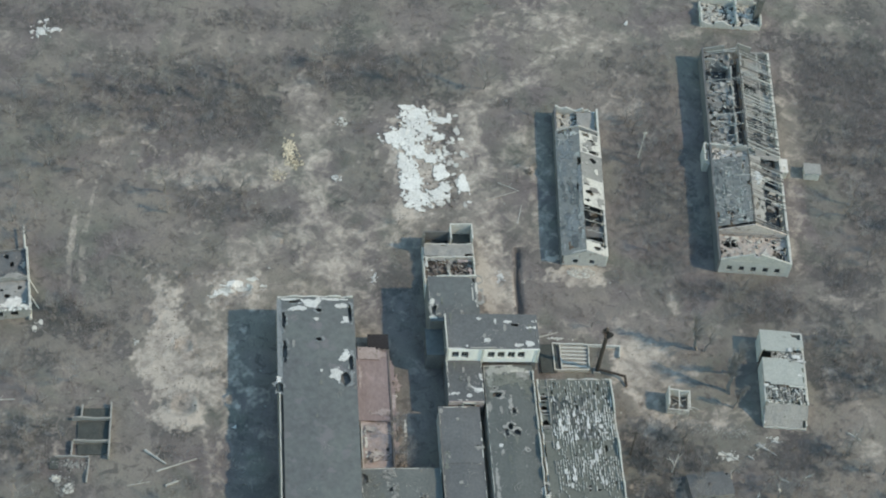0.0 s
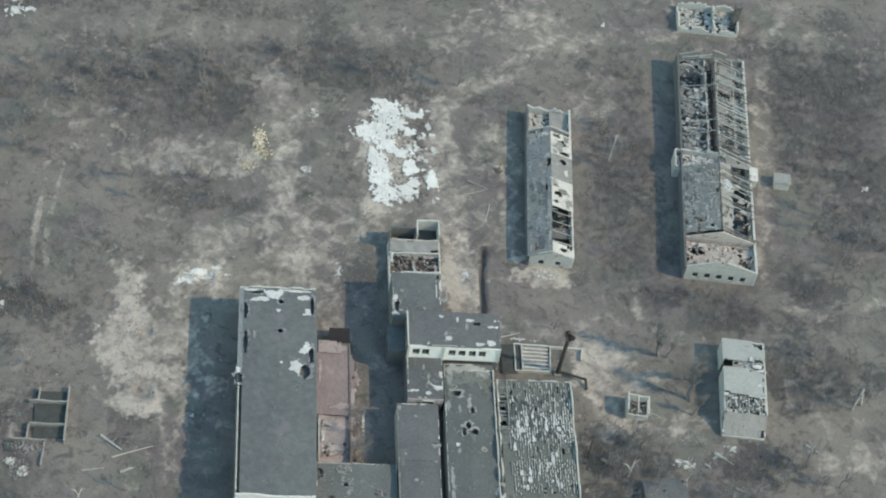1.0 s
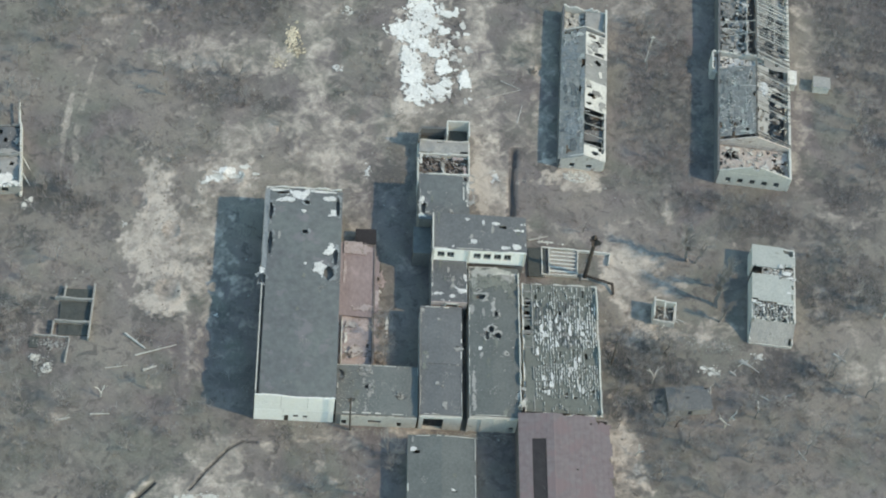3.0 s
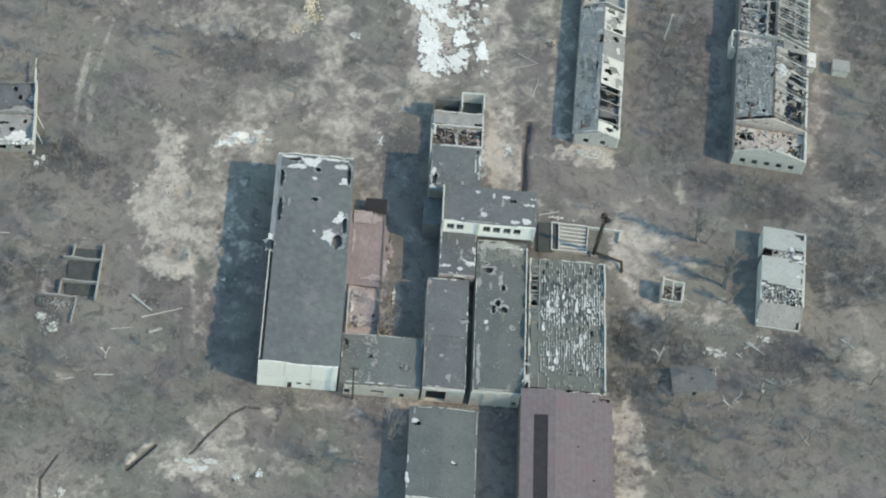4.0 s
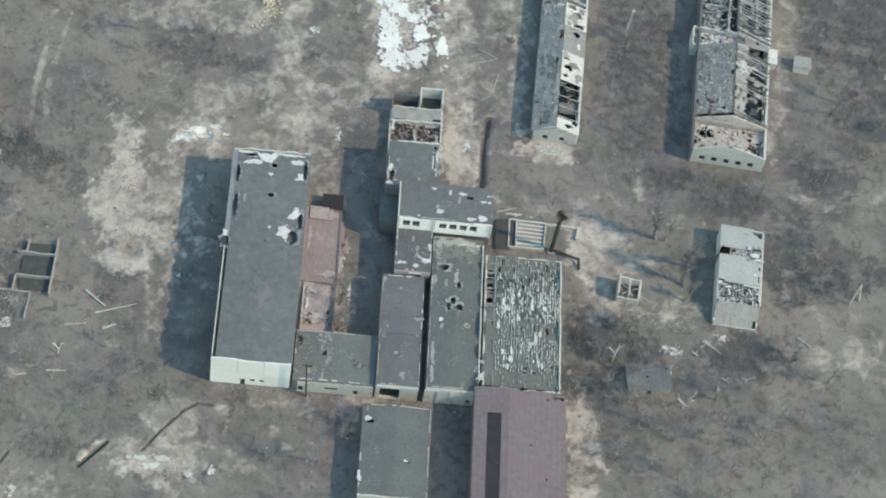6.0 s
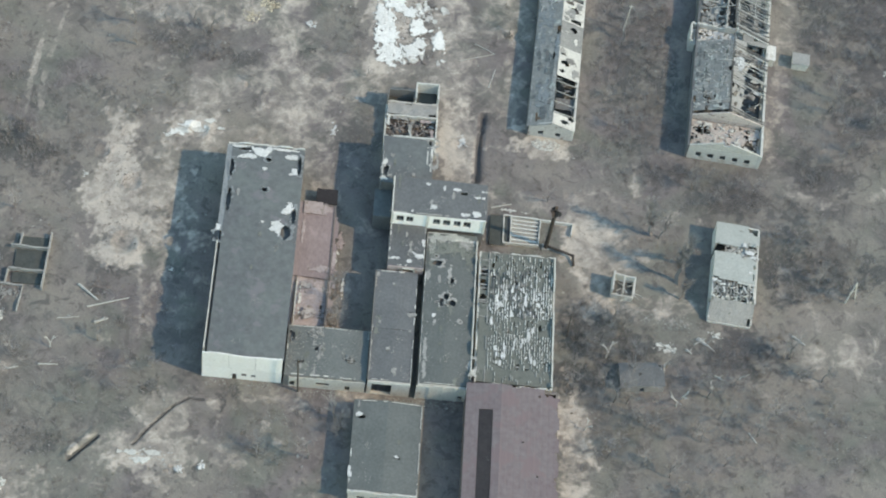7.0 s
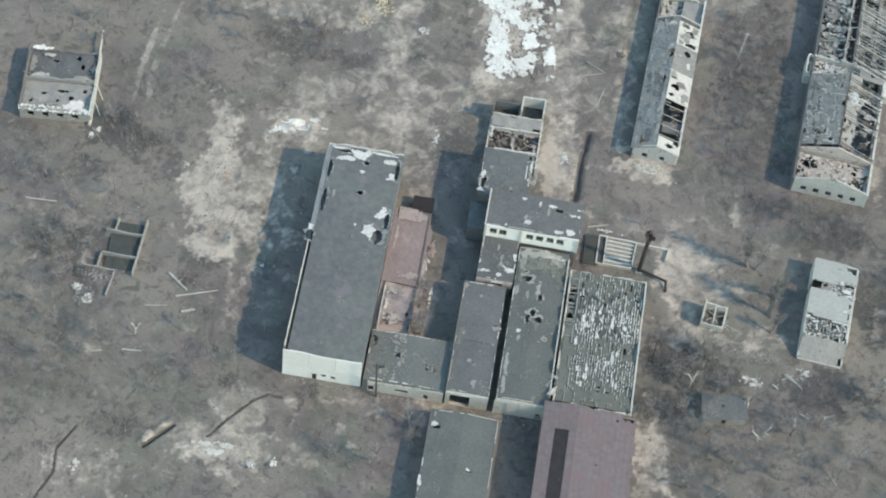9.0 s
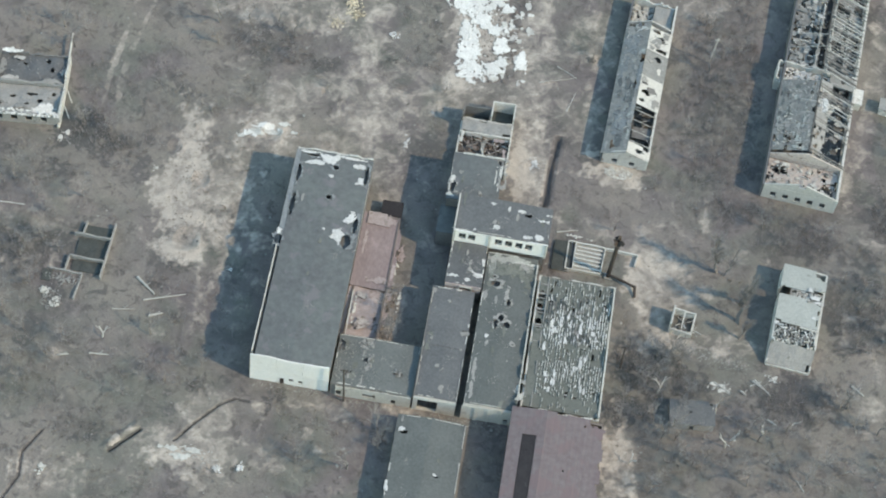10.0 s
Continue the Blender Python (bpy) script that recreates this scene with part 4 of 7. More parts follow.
def cross_block():
    h, lo = 11.7, 7.2
    wins = [1.3, 3.6, 10.0, 12.4, 14.9, 17.3]
    b = shell('office_block', 0.0, -0.02, 22.2, 10.01, h, GREYWALL, 'three-storey block with flat felt roof and white window wall', 'building', south=[(w - 0.1, w + 1.6, 8.4, 10.7) for w in wins], east=[(1.5 + 2.7 * k, 2.9 + 2.7 * k, 8.6, 10.4) for k in range(3)], parapet=0.0)
    bm = bmesh.new()
    wall(bm, (0.0, -0.13), (22.2, -0.13), 6.54, h + 0.12, 0.24, [(w - 0.1, w + 1.6, 8.4, 10.7) for w in wins])
    part('facing', bm, PANEL, b, 'white plastered facing', plan=True)
    for w in wins:
        window(b, w + 0.75, 0.25, 8.4, 1.7, 2.3)
    for px in (8.6, 0.1, 22.1):
        bm = bmesh.new()
        box(bm, px - 0.25, -0.5, 6.54, px + 0.25, -0.24, h + 0.2)
        part('pier', bm, LIME, b, plan=True)
    bm = bmesh.new()
    sheet(bm, -0.15, 22.4, -0.19, 10.18, flat(h + 0.25, 0.02, 11.0), 0.2, [(16.7, 7.05, 1.1, 0.39), (21.85, 4.28, 0.3, 0.78)], 0.4)
    part('roof', bm, FELT_AND_SHADE, b, plan=True)
    top = flat(h + 0.27, 0.02, 11.0)
    for cx, cy, rx, ry, s in ((9.9, 2.24, 0.9, 0.7, 1), (20.11, 1.61, 1.0, 0.78, 2), (17.47, 1.08, 0.9, 0.52, 3), (15.46, 7.89, 0.8, 0.52, 4), (20.47, 6.22, 1.0, 0.43, 5), (8.18, 8.69, 0.5, 0.43, 6), (12.13, 8.03, 0.4, 0.7, 7), (21.32, 8.09, 0.5, 0.26, 8), (4.82, 0.84, 0.4, 0.26, 9)):
        bm = bmesh.new()
        torn(bm, cx, cy, rx, ry, top, s + 60, 0.2, wild=1.3)
        part('torn_insulation', bm, WHITE, b, 'torn white roof insulation', plan=True)
    bm = bmesh.new()
    wall(bm, (-0.05, 10.01), (-0.05, -0.02), h, h + 0.55, 0.3, ragged=0.25, seed=22)
    part('parapet', bm, LIME, b, plan=True)
    litter(b, 0.1, 0.1, 22.2, 10.0, lambda x, y: top(x, y) + 0.02, 110, 705, 'es')
    floor_of(b, 0.6, 0.5, 21.6, 9.51, CHAR, 7.63, 0.3, seed=5)
    c = shell('front_wing', 0.0, -11.96, 8.5, -0.28, lo - 0.3, GREYWALL, 'low wing with patched grey roof littered with plaster', 'building', south=[(3.6, 6.2, 3.9, 5.6)])
    bm = bmesh.new()
    sheet(bm, -0.1, 8.6, -12.05, -0.28, flat(lo, 0.02, 4.0), 0.22, [(7.82, -8.74, 0.5, 0.35)], 0.4)
    part('roof', bm, FELT_AND_SHADE, c, plan=True)
    for cx, cy, rx, ry, s in ((7.09, -8.75, 1.3, 0.7, 1), (2.03, -9.84, 1.2, 0.39, 2), (4.73, -10.36, 0.7, 0.43, 3), (8.08, -5.22, 0.4, 1.04, 4)):
        bm = bmesh.new()
        torn(bm, cx, cy, rx, ry, flat(lo + 0.02, 0.02, 4.0), s + 80, 0.2, wild=1.3)
        part('fallen_plaster', bm, WHITE, c, plan=True)
    litter(c, 0.1, -11.9, 8.5, -0.5, lo + 0.05, 130, 707, 'wse')
    bm = bmesh.new()
    wall(bm, (0.0, -12.23), (8.5, -12.23), 4.8, lo + 0.1, 0.24, [(3.6, 6.2, 5.5, 6.75)])
    part('facing', bm, PINK, c, 'pale pink plaster with a boxed window', plan=True)
    bm = bmesh.new()
    for a in (3.4, 6.4):
        box(bm, a - 0.12, -12.63, 5.23, a + 0.12, -12.34, 7.09)
    box(bm, 3.28, -12.63, 6.81, 6.52, -12.34, 7.09)
    part('window_surround', bm, LIME, c, plan=True)


def low_halls():
    b = shell('low_shed', -2.44, -42.49, 7.24, -12.9, 5.8, LIME, 'low shed with grey felt roof and white brick front', 'building', south=[(1.0, 5.6, 0.3, 4.9)])
    bm = bmesh.new()
    sheet(bm, -2.54, 7.35, -28.65, -12.8, flat(6.25, 0.04, 2.59), 0.2, [(6.65, -23.99, 0.5, 0.35)], 0.45)
    sheet(bm, -2.54, 7.35, -42.29, -28.65, flat(6.12, 0.04, 2.59), 0.2, (), 0.45)
    part('roof', bm, FELT_AND_SHADE, b, plan=True)
    for cx, cy, rx, ry, s in ((6.44, -24.27, 1.1, 0.52, 1), (-0.71, -26.91, 0.3, 0.43, 2), (1.77, -16.43, 0.3, 0.26, 3), (-2.08, -13.93, 0.5, 0.43, 4), (5.43, -28.75, 1.0, 0.25, 5)):
        bm = bmesh.new()
        torn(bm, cx, cy, rx, ry, flat(6.25, 0.04, 2.59), s + 90, 0.2, wild=1.3)
        part('fallen_plaster', bm, CONCRETE, b, plan=True)
    bm = bmesh.new()
    wall(bm, (-2.49, -42.49), (-2.49, -13.53), 5.8, 6.55, 0.25, ragged=0.4, seed=31)
    part('parapet', bm, GREYWALL, b, plan=True)
    litter(b, -2.4, -42.2, 7.3, -13, flat(6.2, 0.04, 2.59), 150, 709, 'wens')
    bm = bmesh.new()
    wall(bm, (-2.5, -42.66), (7.3, -42.66), -0.4, 6.0, 0.24, [(1.0, 5.6, 0.3, 4.9)], ragged=0.5, seed=51)
    part('facing', bm, LIME, b, 'stained plastered front', plan=True)
    floor_of(b, -1.91, -41.9, 6.73, -13.89, CHAR, seed=8)
    c = shell('middle_hall', 9.0, -42.49, 20.7, -1.26, 6.32, LIME, 'middle hall with holed green-grey roof between the sheds', 'building', south=[(9.5, 10.6, 0.5, 2.6)], east=())
    top = flat(6.76, 0.05, 14.49)
    holes = [(11.85, -9.83, 1.2, 0.87), (15.47, -14.55, 0.55, 0.87), (14.32, -18.9, 0.6, 1.04), (13.31, -20.37, 0.55, 1.3), (15.72, -20.54, 0.8, 0.87), (11.3, -7.97, 0.4, 0.26), (21.12, -36.13, 1.0, 1.39), (17.84, -25.32, 0.3, 0.26)]
    bm = bmesh.new()
    sheet(bm, 8.9, 20.91, -42.29, -1.26, top, 0.22, holes, 0.4)
    part('roof', bm, FELT_GREEN, c, plan=True)
    rims(c, holes, top, CONCRETE, 450)
    for cx, cy, rx, ry, s, mt in ((12.34, -3.05, 3.0, 0.87, 1, CONCRETE), (14.2, -2.6, 4.6, 0.9, 34, PALEROOF), (10.2, -5.0, 0.7, 2.6, 35, PALEROOF), (18.6, -4.2, 1.4, 1.0, 36, CONCRETE), (14.6, -5.6, 4.4, 1.6, 31, FELT_DUSTY), (19.2, -6.6, 0.9, 3.6, 32, FELT_DUSTY), (10.4, -7.4, 0.8, 3.0, 33, FELT_DUSTY), (17.96, -3.01, 2.4, 0.43, 2, LIME), (15.05, -14.37, 0.3, 0.52, 3, WHITE), (11.59, -24.06, 0.4, 0.52, 4, WHITE), (11.94, -25.91, 0.35, 0.78, 5, CONCRETE), (10.16, -32.86, 0.5, 3.04, 6, CONCRETE), (20.92, -36.61, 1.1, 0.96, 7, WHITE), (17.11, -29.99, 0.25, 0.61, 8, CONCRETE), (19.36, -23.46, 0.4, 0.26, 9, CONCRETE), (12.49, -10.71, 1.2, 0.26, 10, CONCRETE), (9.74, -13.5, 0.5, 1.39, 11, CONCRETE), (10.03, -38.59, 0.5, 2.09, 12, CONCRETE)):
        bm = bmesh.new()
        torn(bm, cx, cy, rx, ry, top, s + 110, 0.2, wild=1.3, cut=holes)
        part('torn_layer', bm, mt, c, plan=True)
    bm = bmesh.new()
    wall(bm, (20.91, -38.62), (20.91, -2.91), 6.32, 7.5, 0.3, ragged=1.1, seed=33)
    part('parapet', bm, LIME, c, 'broken white parapet', plan=True)
    litter(c, 9.0, -42.2, 20.7, -1.4, lambda x, y: top(x, y) + 0.02, 240, 711, 'wns')
    bm = bmesh.new()
    wall(bm, (9.0, -42.66), (20.7, -42.66), -0.4, 6.5, 0.24, [(9.5, 10.6, 0.5, 2.6)], ragged=0.6, seed=52)
    part('facing', bm, LIME, c, 'stained plastered front', plan=True)
    hole_backing(c, 9.6, -41.9, 20.1, -1.8, 5.6)
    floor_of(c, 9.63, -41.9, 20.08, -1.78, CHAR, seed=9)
    for sx in (8.9, 11.9, 14.9, 17.9):
        bm = bmesh.new()
        box(bm, sx - 0.2, -43.0, -0.4, sx + 0.2, -42.79, 6.1)
        part('pier', bm, LIME, c, plan=True)
    d = shell('link_shed', -21.62, -42.49, -2.86, -29.31, 4.69, GREYWALL, 'low link shed with mossy grey roof strewn with rubble', 'building', t=0.4, south=[(1.2, 2.6, 0.4, 2.4), (7.5, 10.5, 1.6, 2.8), (14.2, 15.2, 0.5, 2.3)])
    bm = bmesh.new()
    sheet(bm, -21.62, -2.76, -42.39, -29.21, flat(5.12, 0.03, -11.66), 0.2, [(-6.81, -37.34, 1.0, 0.7), (-14.38, -35.09, 0.9, 0.52), (-18.1, -39.23, 1.1, 0.7), (-20.71, -32.28, 0.7, 1.39)], 0.4)
    part('roof', bm, FELT_GREEN, d, plan=True)
    bm = bmesh.new()
    chunks(bm, 130, area(-21.2, -41.8, -13.5, -29.8, 5.0), 0.32, 51)
    chunks(bm, 60, oval(-15.2, -31.0, 1.8, 1.4, 5.0), 0.5, 53)
    chunks(bm, 50, oval(-13.6, -35.6, 1.2, 2.2, 5.0), 0.45, 54)
    chunks(bm, 26, oval(-6.89, -37.08, 1.5, 0.9, 5.18), 0.5, 52)
    part('roof_rubble', bm, CONCRETE, d, 'pale rubble strewn on the roof', kind='stuff', plan=True)
    bm = bmesh.new()
    wall(bm, (-20.4, -42.62), (-3.0, -42.62), 0.0, 4.9, 0.22, [(0.2, 1.4, 0.4, 2.4), (6.28, 9.28, 1.6, 2.8), (12.98, 13.98, 0.5, 2.3)], ragged=0.8, seed=57)
    part('facing', bm, LIME, d, 'stained plastered front', plan=True)
    litter(d, -21.5, -42.2, -2.9, -29.4, flat(5.12, 0.03, -11.66), 260, 713, 'wnse')
    bm = bmesh.new()
    chunks(bm, 420, lambda r: (lambda x, y: (x, y, ground_z(x, y)))(r.uniform(-20, 20), -43.4 - abs(r.gauss(0, 0.9))), 0.26, 715)
    solo('front_rubble', bm, CONCRETE, 'pale rubble fallen along the shed fronts', 'rubble', kind='stuff')
    hole_backing(d, -21.2, -42.0, -3.4, -29.8, 4.1)
    floor_of(d, -21.2, -42.0, -3.39, -29.78, CHAR, seed=10)


def slab_rows(hall):
    """Ribbed slabs lying in rows between the beams, broken open into pale strips, sound and mossy at the south end."""
    rng = random.Random(77)
    meshes = []
    for k in range(10):
        bm = bmesh.new()
        w, run = rng.uniform(0.16, 0.36), rng.uniform(0.4, 1.5)
        vs = box(bm, -w / 2, -run / 2, -0.09, w / 2, run / 2, 0.09)
        for v in vs:
            v.co += Vector((rng.uniform(-1, 1) * 0.07, rng.uniform(-1, 1) * 0.2, rng.uniform(-1, 1) * 0.03))
        meshes.append(mesh_of("roof_slab", bm, (WHITE, LIME, LIME, CONCRETE, FELT_GREEN, CONCRETE, GREYWALL, EAVE, LIME, GREYWALL)[k]))
    bm = bmesh.new()
    gaps = [(rng.uniform(24.8, 39), -5.6 - 8.6 * rng.randrange(4) - rng.uniform(0.5, 8), rng.uniform(0.14, 0.24), rng.uniform(0.4, 1.3)) for _ in range(64)]
    gaps = [g for g in gaps if g[1] > -36]
    gaps += [(23.0, -14.5, 0.8, 1.6), (23.0, -10.6, 0.8, 1.3), (23.0, -18.4, 0.8, 1.4), (35.6, -21.9, 1.7, 0.22), (28.6, -22.6, 0.5, 0.3), (35, -30.6, 0.7, 0.3), (33.6, -36.2, 0.7, 0.35)]
    sheet(bm, 22.2, 39.5, -40.4, -5.3, flat(6.36), 0.08, gaps, 0.26)
    part("decking", bm, FELT_DUSTY, hall, "grey broken roof decking", plan=True)
    for k, (x, y, rx, ry) in enumerate(((26.9, -19.7, 0.9, 0.5), (26.2, -17.6, 0.35, 1.3), (33.0, -18.2, 0.4, 1.7), (36.0, -18.7, 0.5, 0.5), (34.0, -28.2, 0.3, 2.0), (25.1, -24.0, 0.35, 1.3), (28.0, -33.2, 0.3, 0.9), (30.6, -17.4, 0.3, 1.4), (36.8, -20.6, 0.8, 0.2), (28.4, -17.0, 0.3, 1.5), (35.0, -16.0, 0.25, 1.4), *((rng.uniform(25.5, 37), rng.choice((-16, -20, -24, -30, -34)) + rng.uniform(-2, 1.5), rng.uniform(0.1, 0.26), rng.uniform(0.4, 1.2)) for _ in range(30)))):
        bm = bmesh.new()
        torn(bm, x, y, rx, ry, flat(6.56), 520 + k, 0.2, 0.06, 1.2)
        part("bared_insulation", bm, WHITE, hall, "white bared roof insulation", plan=True)
    made = 0
    bm = bmesh.new()
    for row in range(8):
        y0 = -5.6 - row * 4.3
        white = (0.3, 0.6, 0.85, 0.9, 0.35, 0.8, 0.7, 0.06)[row]
        for col in range(25):
            x = 24.7 + col * 0.6
            y = y0 - 0.2
            patch = 0.55 + 0.9 * rough(x, y0, 0.17, 12)
            while y > y0 - 4.0:
                run = rng.choice((rng.uniform(0.25, 0.8), rng.uniform(0.4, 1.5)))
                if rng.random() < 0.3 + 0.68 * white:
                    pale = rng.random() < white * 2.8 * (patch - 0.15)
                    me = meshes[rng.choice((0, 1, 2, 8) if pale else (3, 4, 5, 6, 7, 9))]
                    m = pose(x + rng.uniform(-0.1, 0.1), y - run / 2, 6.5 + rng.uniform(0, 0.12), rng.uniform(-3, 3), rng.uniform(-6, 6), rng.uniform(-4, 4))
                    if made < 295 and row in (1, 2, 3):
                        ob = new("roof_slab", me)
                        ob.parent = hall
                        ob.matrix_basis = BASE[hall.name].inverted() @ m
                        made += 1
                    else:
                        w = rng.uniform(0.14, 0.26) if pale else 0.12
                        box(bm, -w / 2, -run / 2, -0.09, w / 2, run / 2, 0.09, m)
                y -= run + rng.uniform(0.05, 0.55)
    part("slab_rubble", bm, LIME, hall, "pale broken roof slab rubble", kind="stuff", plan=True)


def slab_hall():
    b = shell('slab_hall', 21.73, -40.92, 39.95, -4.91, 6.1, LIME, 'hall whose ribbed roof slabs are broken open in rows', 'building', t=0.4, ragged=0.9, parapet=0.45)
    bm = bmesh.new()
    wall(bm, (39.7, -40.5), (39.7, -5.6), 6.3, 7.5, 0.32, ragged=1.3, seed=36)
    part('parapet', bm, LIME, b, 'broken white parapet', plan=True)
    floor_of(b, 22.36, -40.44, 39.33, -5.44, CHAR, 0.1, 0.8, seed=11)
    for k in range(8):
        y = -5.6 - k * 4.3
        bm = bmesh.new()
        box(bm, 22.15, y - 0.22, 5.45, 39.54, y + 0.22, 6.27)
        part('beam', bm, CONCRETE, b, plan=True)
    bm = bmesh.new()
    wall(bm, (24.12, -40.4), (24.12, -5.2), 6.0, 6.8, 0.24, ragged=0.7, seed=44)
    part('edge_beam', bm, CONCRETE, b, 'broken concrete edge beam', plan=True)
    for k in range(5):
        bm = bmesh.new()
        bar(bm, (22.05, -7.5 - 3.9 * k, 6.4), (24.0, -7.5 - 3.9 * k, 6.4), 0.2)
        part('strut', bm, CONCRETE, b, plan=True)
    slab_rows(b)
big_hall()
red_annex()
yard_sheds()
tower_block()
cross_block()
low_halls()
slab_hall()


def green_shed():
    b = shell('south_shed', -4.77, -70.26, 10.18, -47.43, 4.91, LIME, 'detached shed with smooth green-grey felt roof and white walls', 'building', south=[(2 + 3 * k, 3.6 + 3 * k, 1.2, 2.8) for k in range(4)])
    top = flat(5.78, 0.09, 2.65)
    litter(b, -5.0, -70, 10.4, -47.4, lambda x, y: top(x, y) + 0.04, 40, 717, 'wne')
    bm = bmesh.new()
    sheet(bm, -5.09, 10.49, -70.05, -47.23, top, 0.2, [(-3.08, -51.63, 0.7, 0.61), (5.53, -61.48, 0.5, 0.35)], 0.4)
    part('roof', bm, FELT_GREEN, b, plan=True)
    for cx, cy, rx, ry, s in ((-3.74, -51.04, 0.7, 0.52, 1), (5.3, -61.07, 0.5, 0.26, 2), (-4.89, -65.23, 0.35, 1.57, 3)):
        bm = bmesh.new()
        torn(bm, cx, cy, rx, ry, top, s + 140)
        part('torn_insulation', bm, WHITE, b, plan=True)
    bm = bmesh.new()
    wall(bm, (-5.09, -70.37), (10.49, -70.37), 4.58, 5.89, 0.4, ragged=0.6, seed=41)
    part('parapet', bm, LIME, b, 'crumbled white parapet', plan=True)
    floor_of(b, -4.24, -69.74, 9.54, -48.02, CHAR, seed=12)


def red_hall():
    b = shell('red_hall', 20.2, -100.96, 41.19, -41.83, 6.87, RUBBLE, 'long hall with rusted red sheet roof and a dark ridge strip', 'building', north=[(3, 5, 2, 4)])
    top = lambda x, y: 8.5 - 0.09 * abs(x - 28) + 0.012 * math.sin(x * 9)
    bm = bmesh.new()
    sheet(bm, 19.99, 23.06, -100.96, -41.63, top, 0.06, (), 0.45, 0.03)
    sheet(bm, 26.24, 41.61, -100.96, -41.63, top, 0.06, [(41.6, -42.2, 3.4, 1.3), (41.9, -46.6, 1.0, 2.6), (42.0, -52.85, 1.3, 1.6), (42.2, -58.39, 1.2, 1.8), (41.9, -65.0, 0.9, 2.2), (31.5, -41.6, 2.0, 0.3), (36.94, -43.5, 0.5, 0.26), (33.18, -55.92, 0.25, 0.25), (36.9, -64.05, 0.3, 0.26)], 0.45, 0.03)
    sheet(bm, 23.06, 26.24, -48.29, -41.63, top, 0.06, (), 0.45, 0.03)
    part('roof', bm, RUST, b, 'rusted red sheet roof', plan=True)
    bm = bmesh.new()
    sheet(bm, 23.1, 26.2, -100.5, -48.3, lambda x, y: top(x, y) - 0.12, 0.1, (), 0.6)
    part('ridge_cover', bm, FELT_BLACK, b, 'dark felt strip along the ridge', plan=True)
    floor_of(b, 20.84, -99.83, 40.66, -42.41, CHAR, seed=13)
green_shed()
red_hall()

# ---- the gutted houses and ruins ----
def barn():
    """The long gutted house: local x across, y along from the south gable."""
    w, run, eave, ridge = 9.2, 74.5, 5.2, 8.3
    b = thing("gutted_house", 82.0, 32.0, 0, -4.5, "long gutted house with bare rafters, broken ceilings and plastered gables", "house")
    step = 3.7
    for side in (-1, 1):
        bm = bmesh.new()
        wall(bm, (side * w, 0), (side * w, run), -0.5, eave + 0.15, 0.55, [(2.2 + step * k, 3.6 + step * k, 1.3, 3.2) for k in range(19)] if side > 0 else (), ragged=0.25, seed=3 + side)
        # west wall gets a darker material: its shade is put into the colour
        part("wall", bm, LIME if side > 0 else FELT_AND_SHADE, b)
    for y, mat, win in ((0.3, LIME, True), (9.8, BRICKWALL, False), (run - 0.3, CONCRETE, False)):
        bm = bmesh.new()
        wall(bm, (-w + 0.3, y), (w - 0.3, y), -0.5, eave, 0.5, [(2.0 + 3.1 * k, 3.4 + 3.1 * k, 1.2, 3.0) for k in range(5)] if win else [(8.2, 9.4, 0, 2.1)])
        n = 22
        for k in range(n):
            a, c = -w + 2 * w * k / n, -w + 2 * w * (k + 1) / n
            t0, t1 = (eave + (ridge - eave + 0.2) * (1 - abs(q) / w) for q in (a, c))
            if y > 60 and rough(a, y, 0.4) > 0:
                continue
            if win and abs((a + c) / 2) < 0.5:
                t0 = t1 = min(t0, t1) - 1.2
            vs = [bm.verts.new(p) for p in ((a, y - 0.2, eave - 0.01), (c, y - 0.2, eave - 0.01), (c, y - 0.2, t1), (a, y - 0.2, t0),
                                            (a, y + 0.2, eave - 0.01), (c, y + 0.2, eave - 0.01), (c, y + 0.2, t1), (a, y + 0.2, t0))]
            for f in ((0, 1, 2, 3), (7, 6, 5, 4), (3, 2, 6, 7), (0, 3, 7, 4), (1, 5, 6, 2)):
                bm.faces.new([vs[i] for i in f])
        bmesh.ops.remove_doubles(bm, verts=bm.verts, dist=0.004)
        part("gable", bm, mat, b, "pale plastered gable")
    rng = random.Random(5)
    # ridge purlin and rafters: sound on the east slope, ragged on the west
    for a, c in ((11, 36), (39, run - 1)):
        bm = bmesh.new()
        bar(bm, (0, a, ridge - 0.1), (0, c, ridge - 0.2), 0.3)
        part("ridge_beam", bm, CHAR, b)
    y = 11.0
    while y < run - 1:
        if not 33.5 < y < 37:
            if rng.random() < 0.88 and not 12.5 < y < 19:
                bm = bmesh.new()
                lean = rng.uniform(-2.6, -0.4)
                bar(bm, (0.1, y, ridge), (w + 0.3, y - 0.5 + lean * 0.6, eave + 0.2), rng.uniform(0.1, 0.24))
                part("rafter", bm, TIMBER if rng.random() < 0.55 else GREYWALL, b)
            if rng.random() < (0.28 if y > 38 else 0.15) and not 62 < y < 70.5:
                bm = bmesh.new()
                s = rng.uniform(0.35, 1.0) if y < 38 else rng.uniform(0.8, 1.0)
                bar(bm, (-0.1, y, ridge), (-w * s, y + rng.uniform(-1.2, 1.2), ridge + (eave - ridge) * s + 0.1), rng.uniform(0.14, 0.24))
                part("rafter", bm, rng.choice((TIMBER, CONCRETE, GREYWALL)), b)
        y += rng.uniform(0.65, 1.05)
    # what is left of the slate and ceiling boards
    west = lambda x, yy: eave + (ridge - eave) * (1 - abs(x) / w) + 0.02
    bm = bmesh.new()
    holes = [(rng.uniform(-9, 0), rng.uniform(37, run - 2), rng.uniform(0.2, 0.7), rng.uniform(0.5, 1.7)) for _ in range(110)]
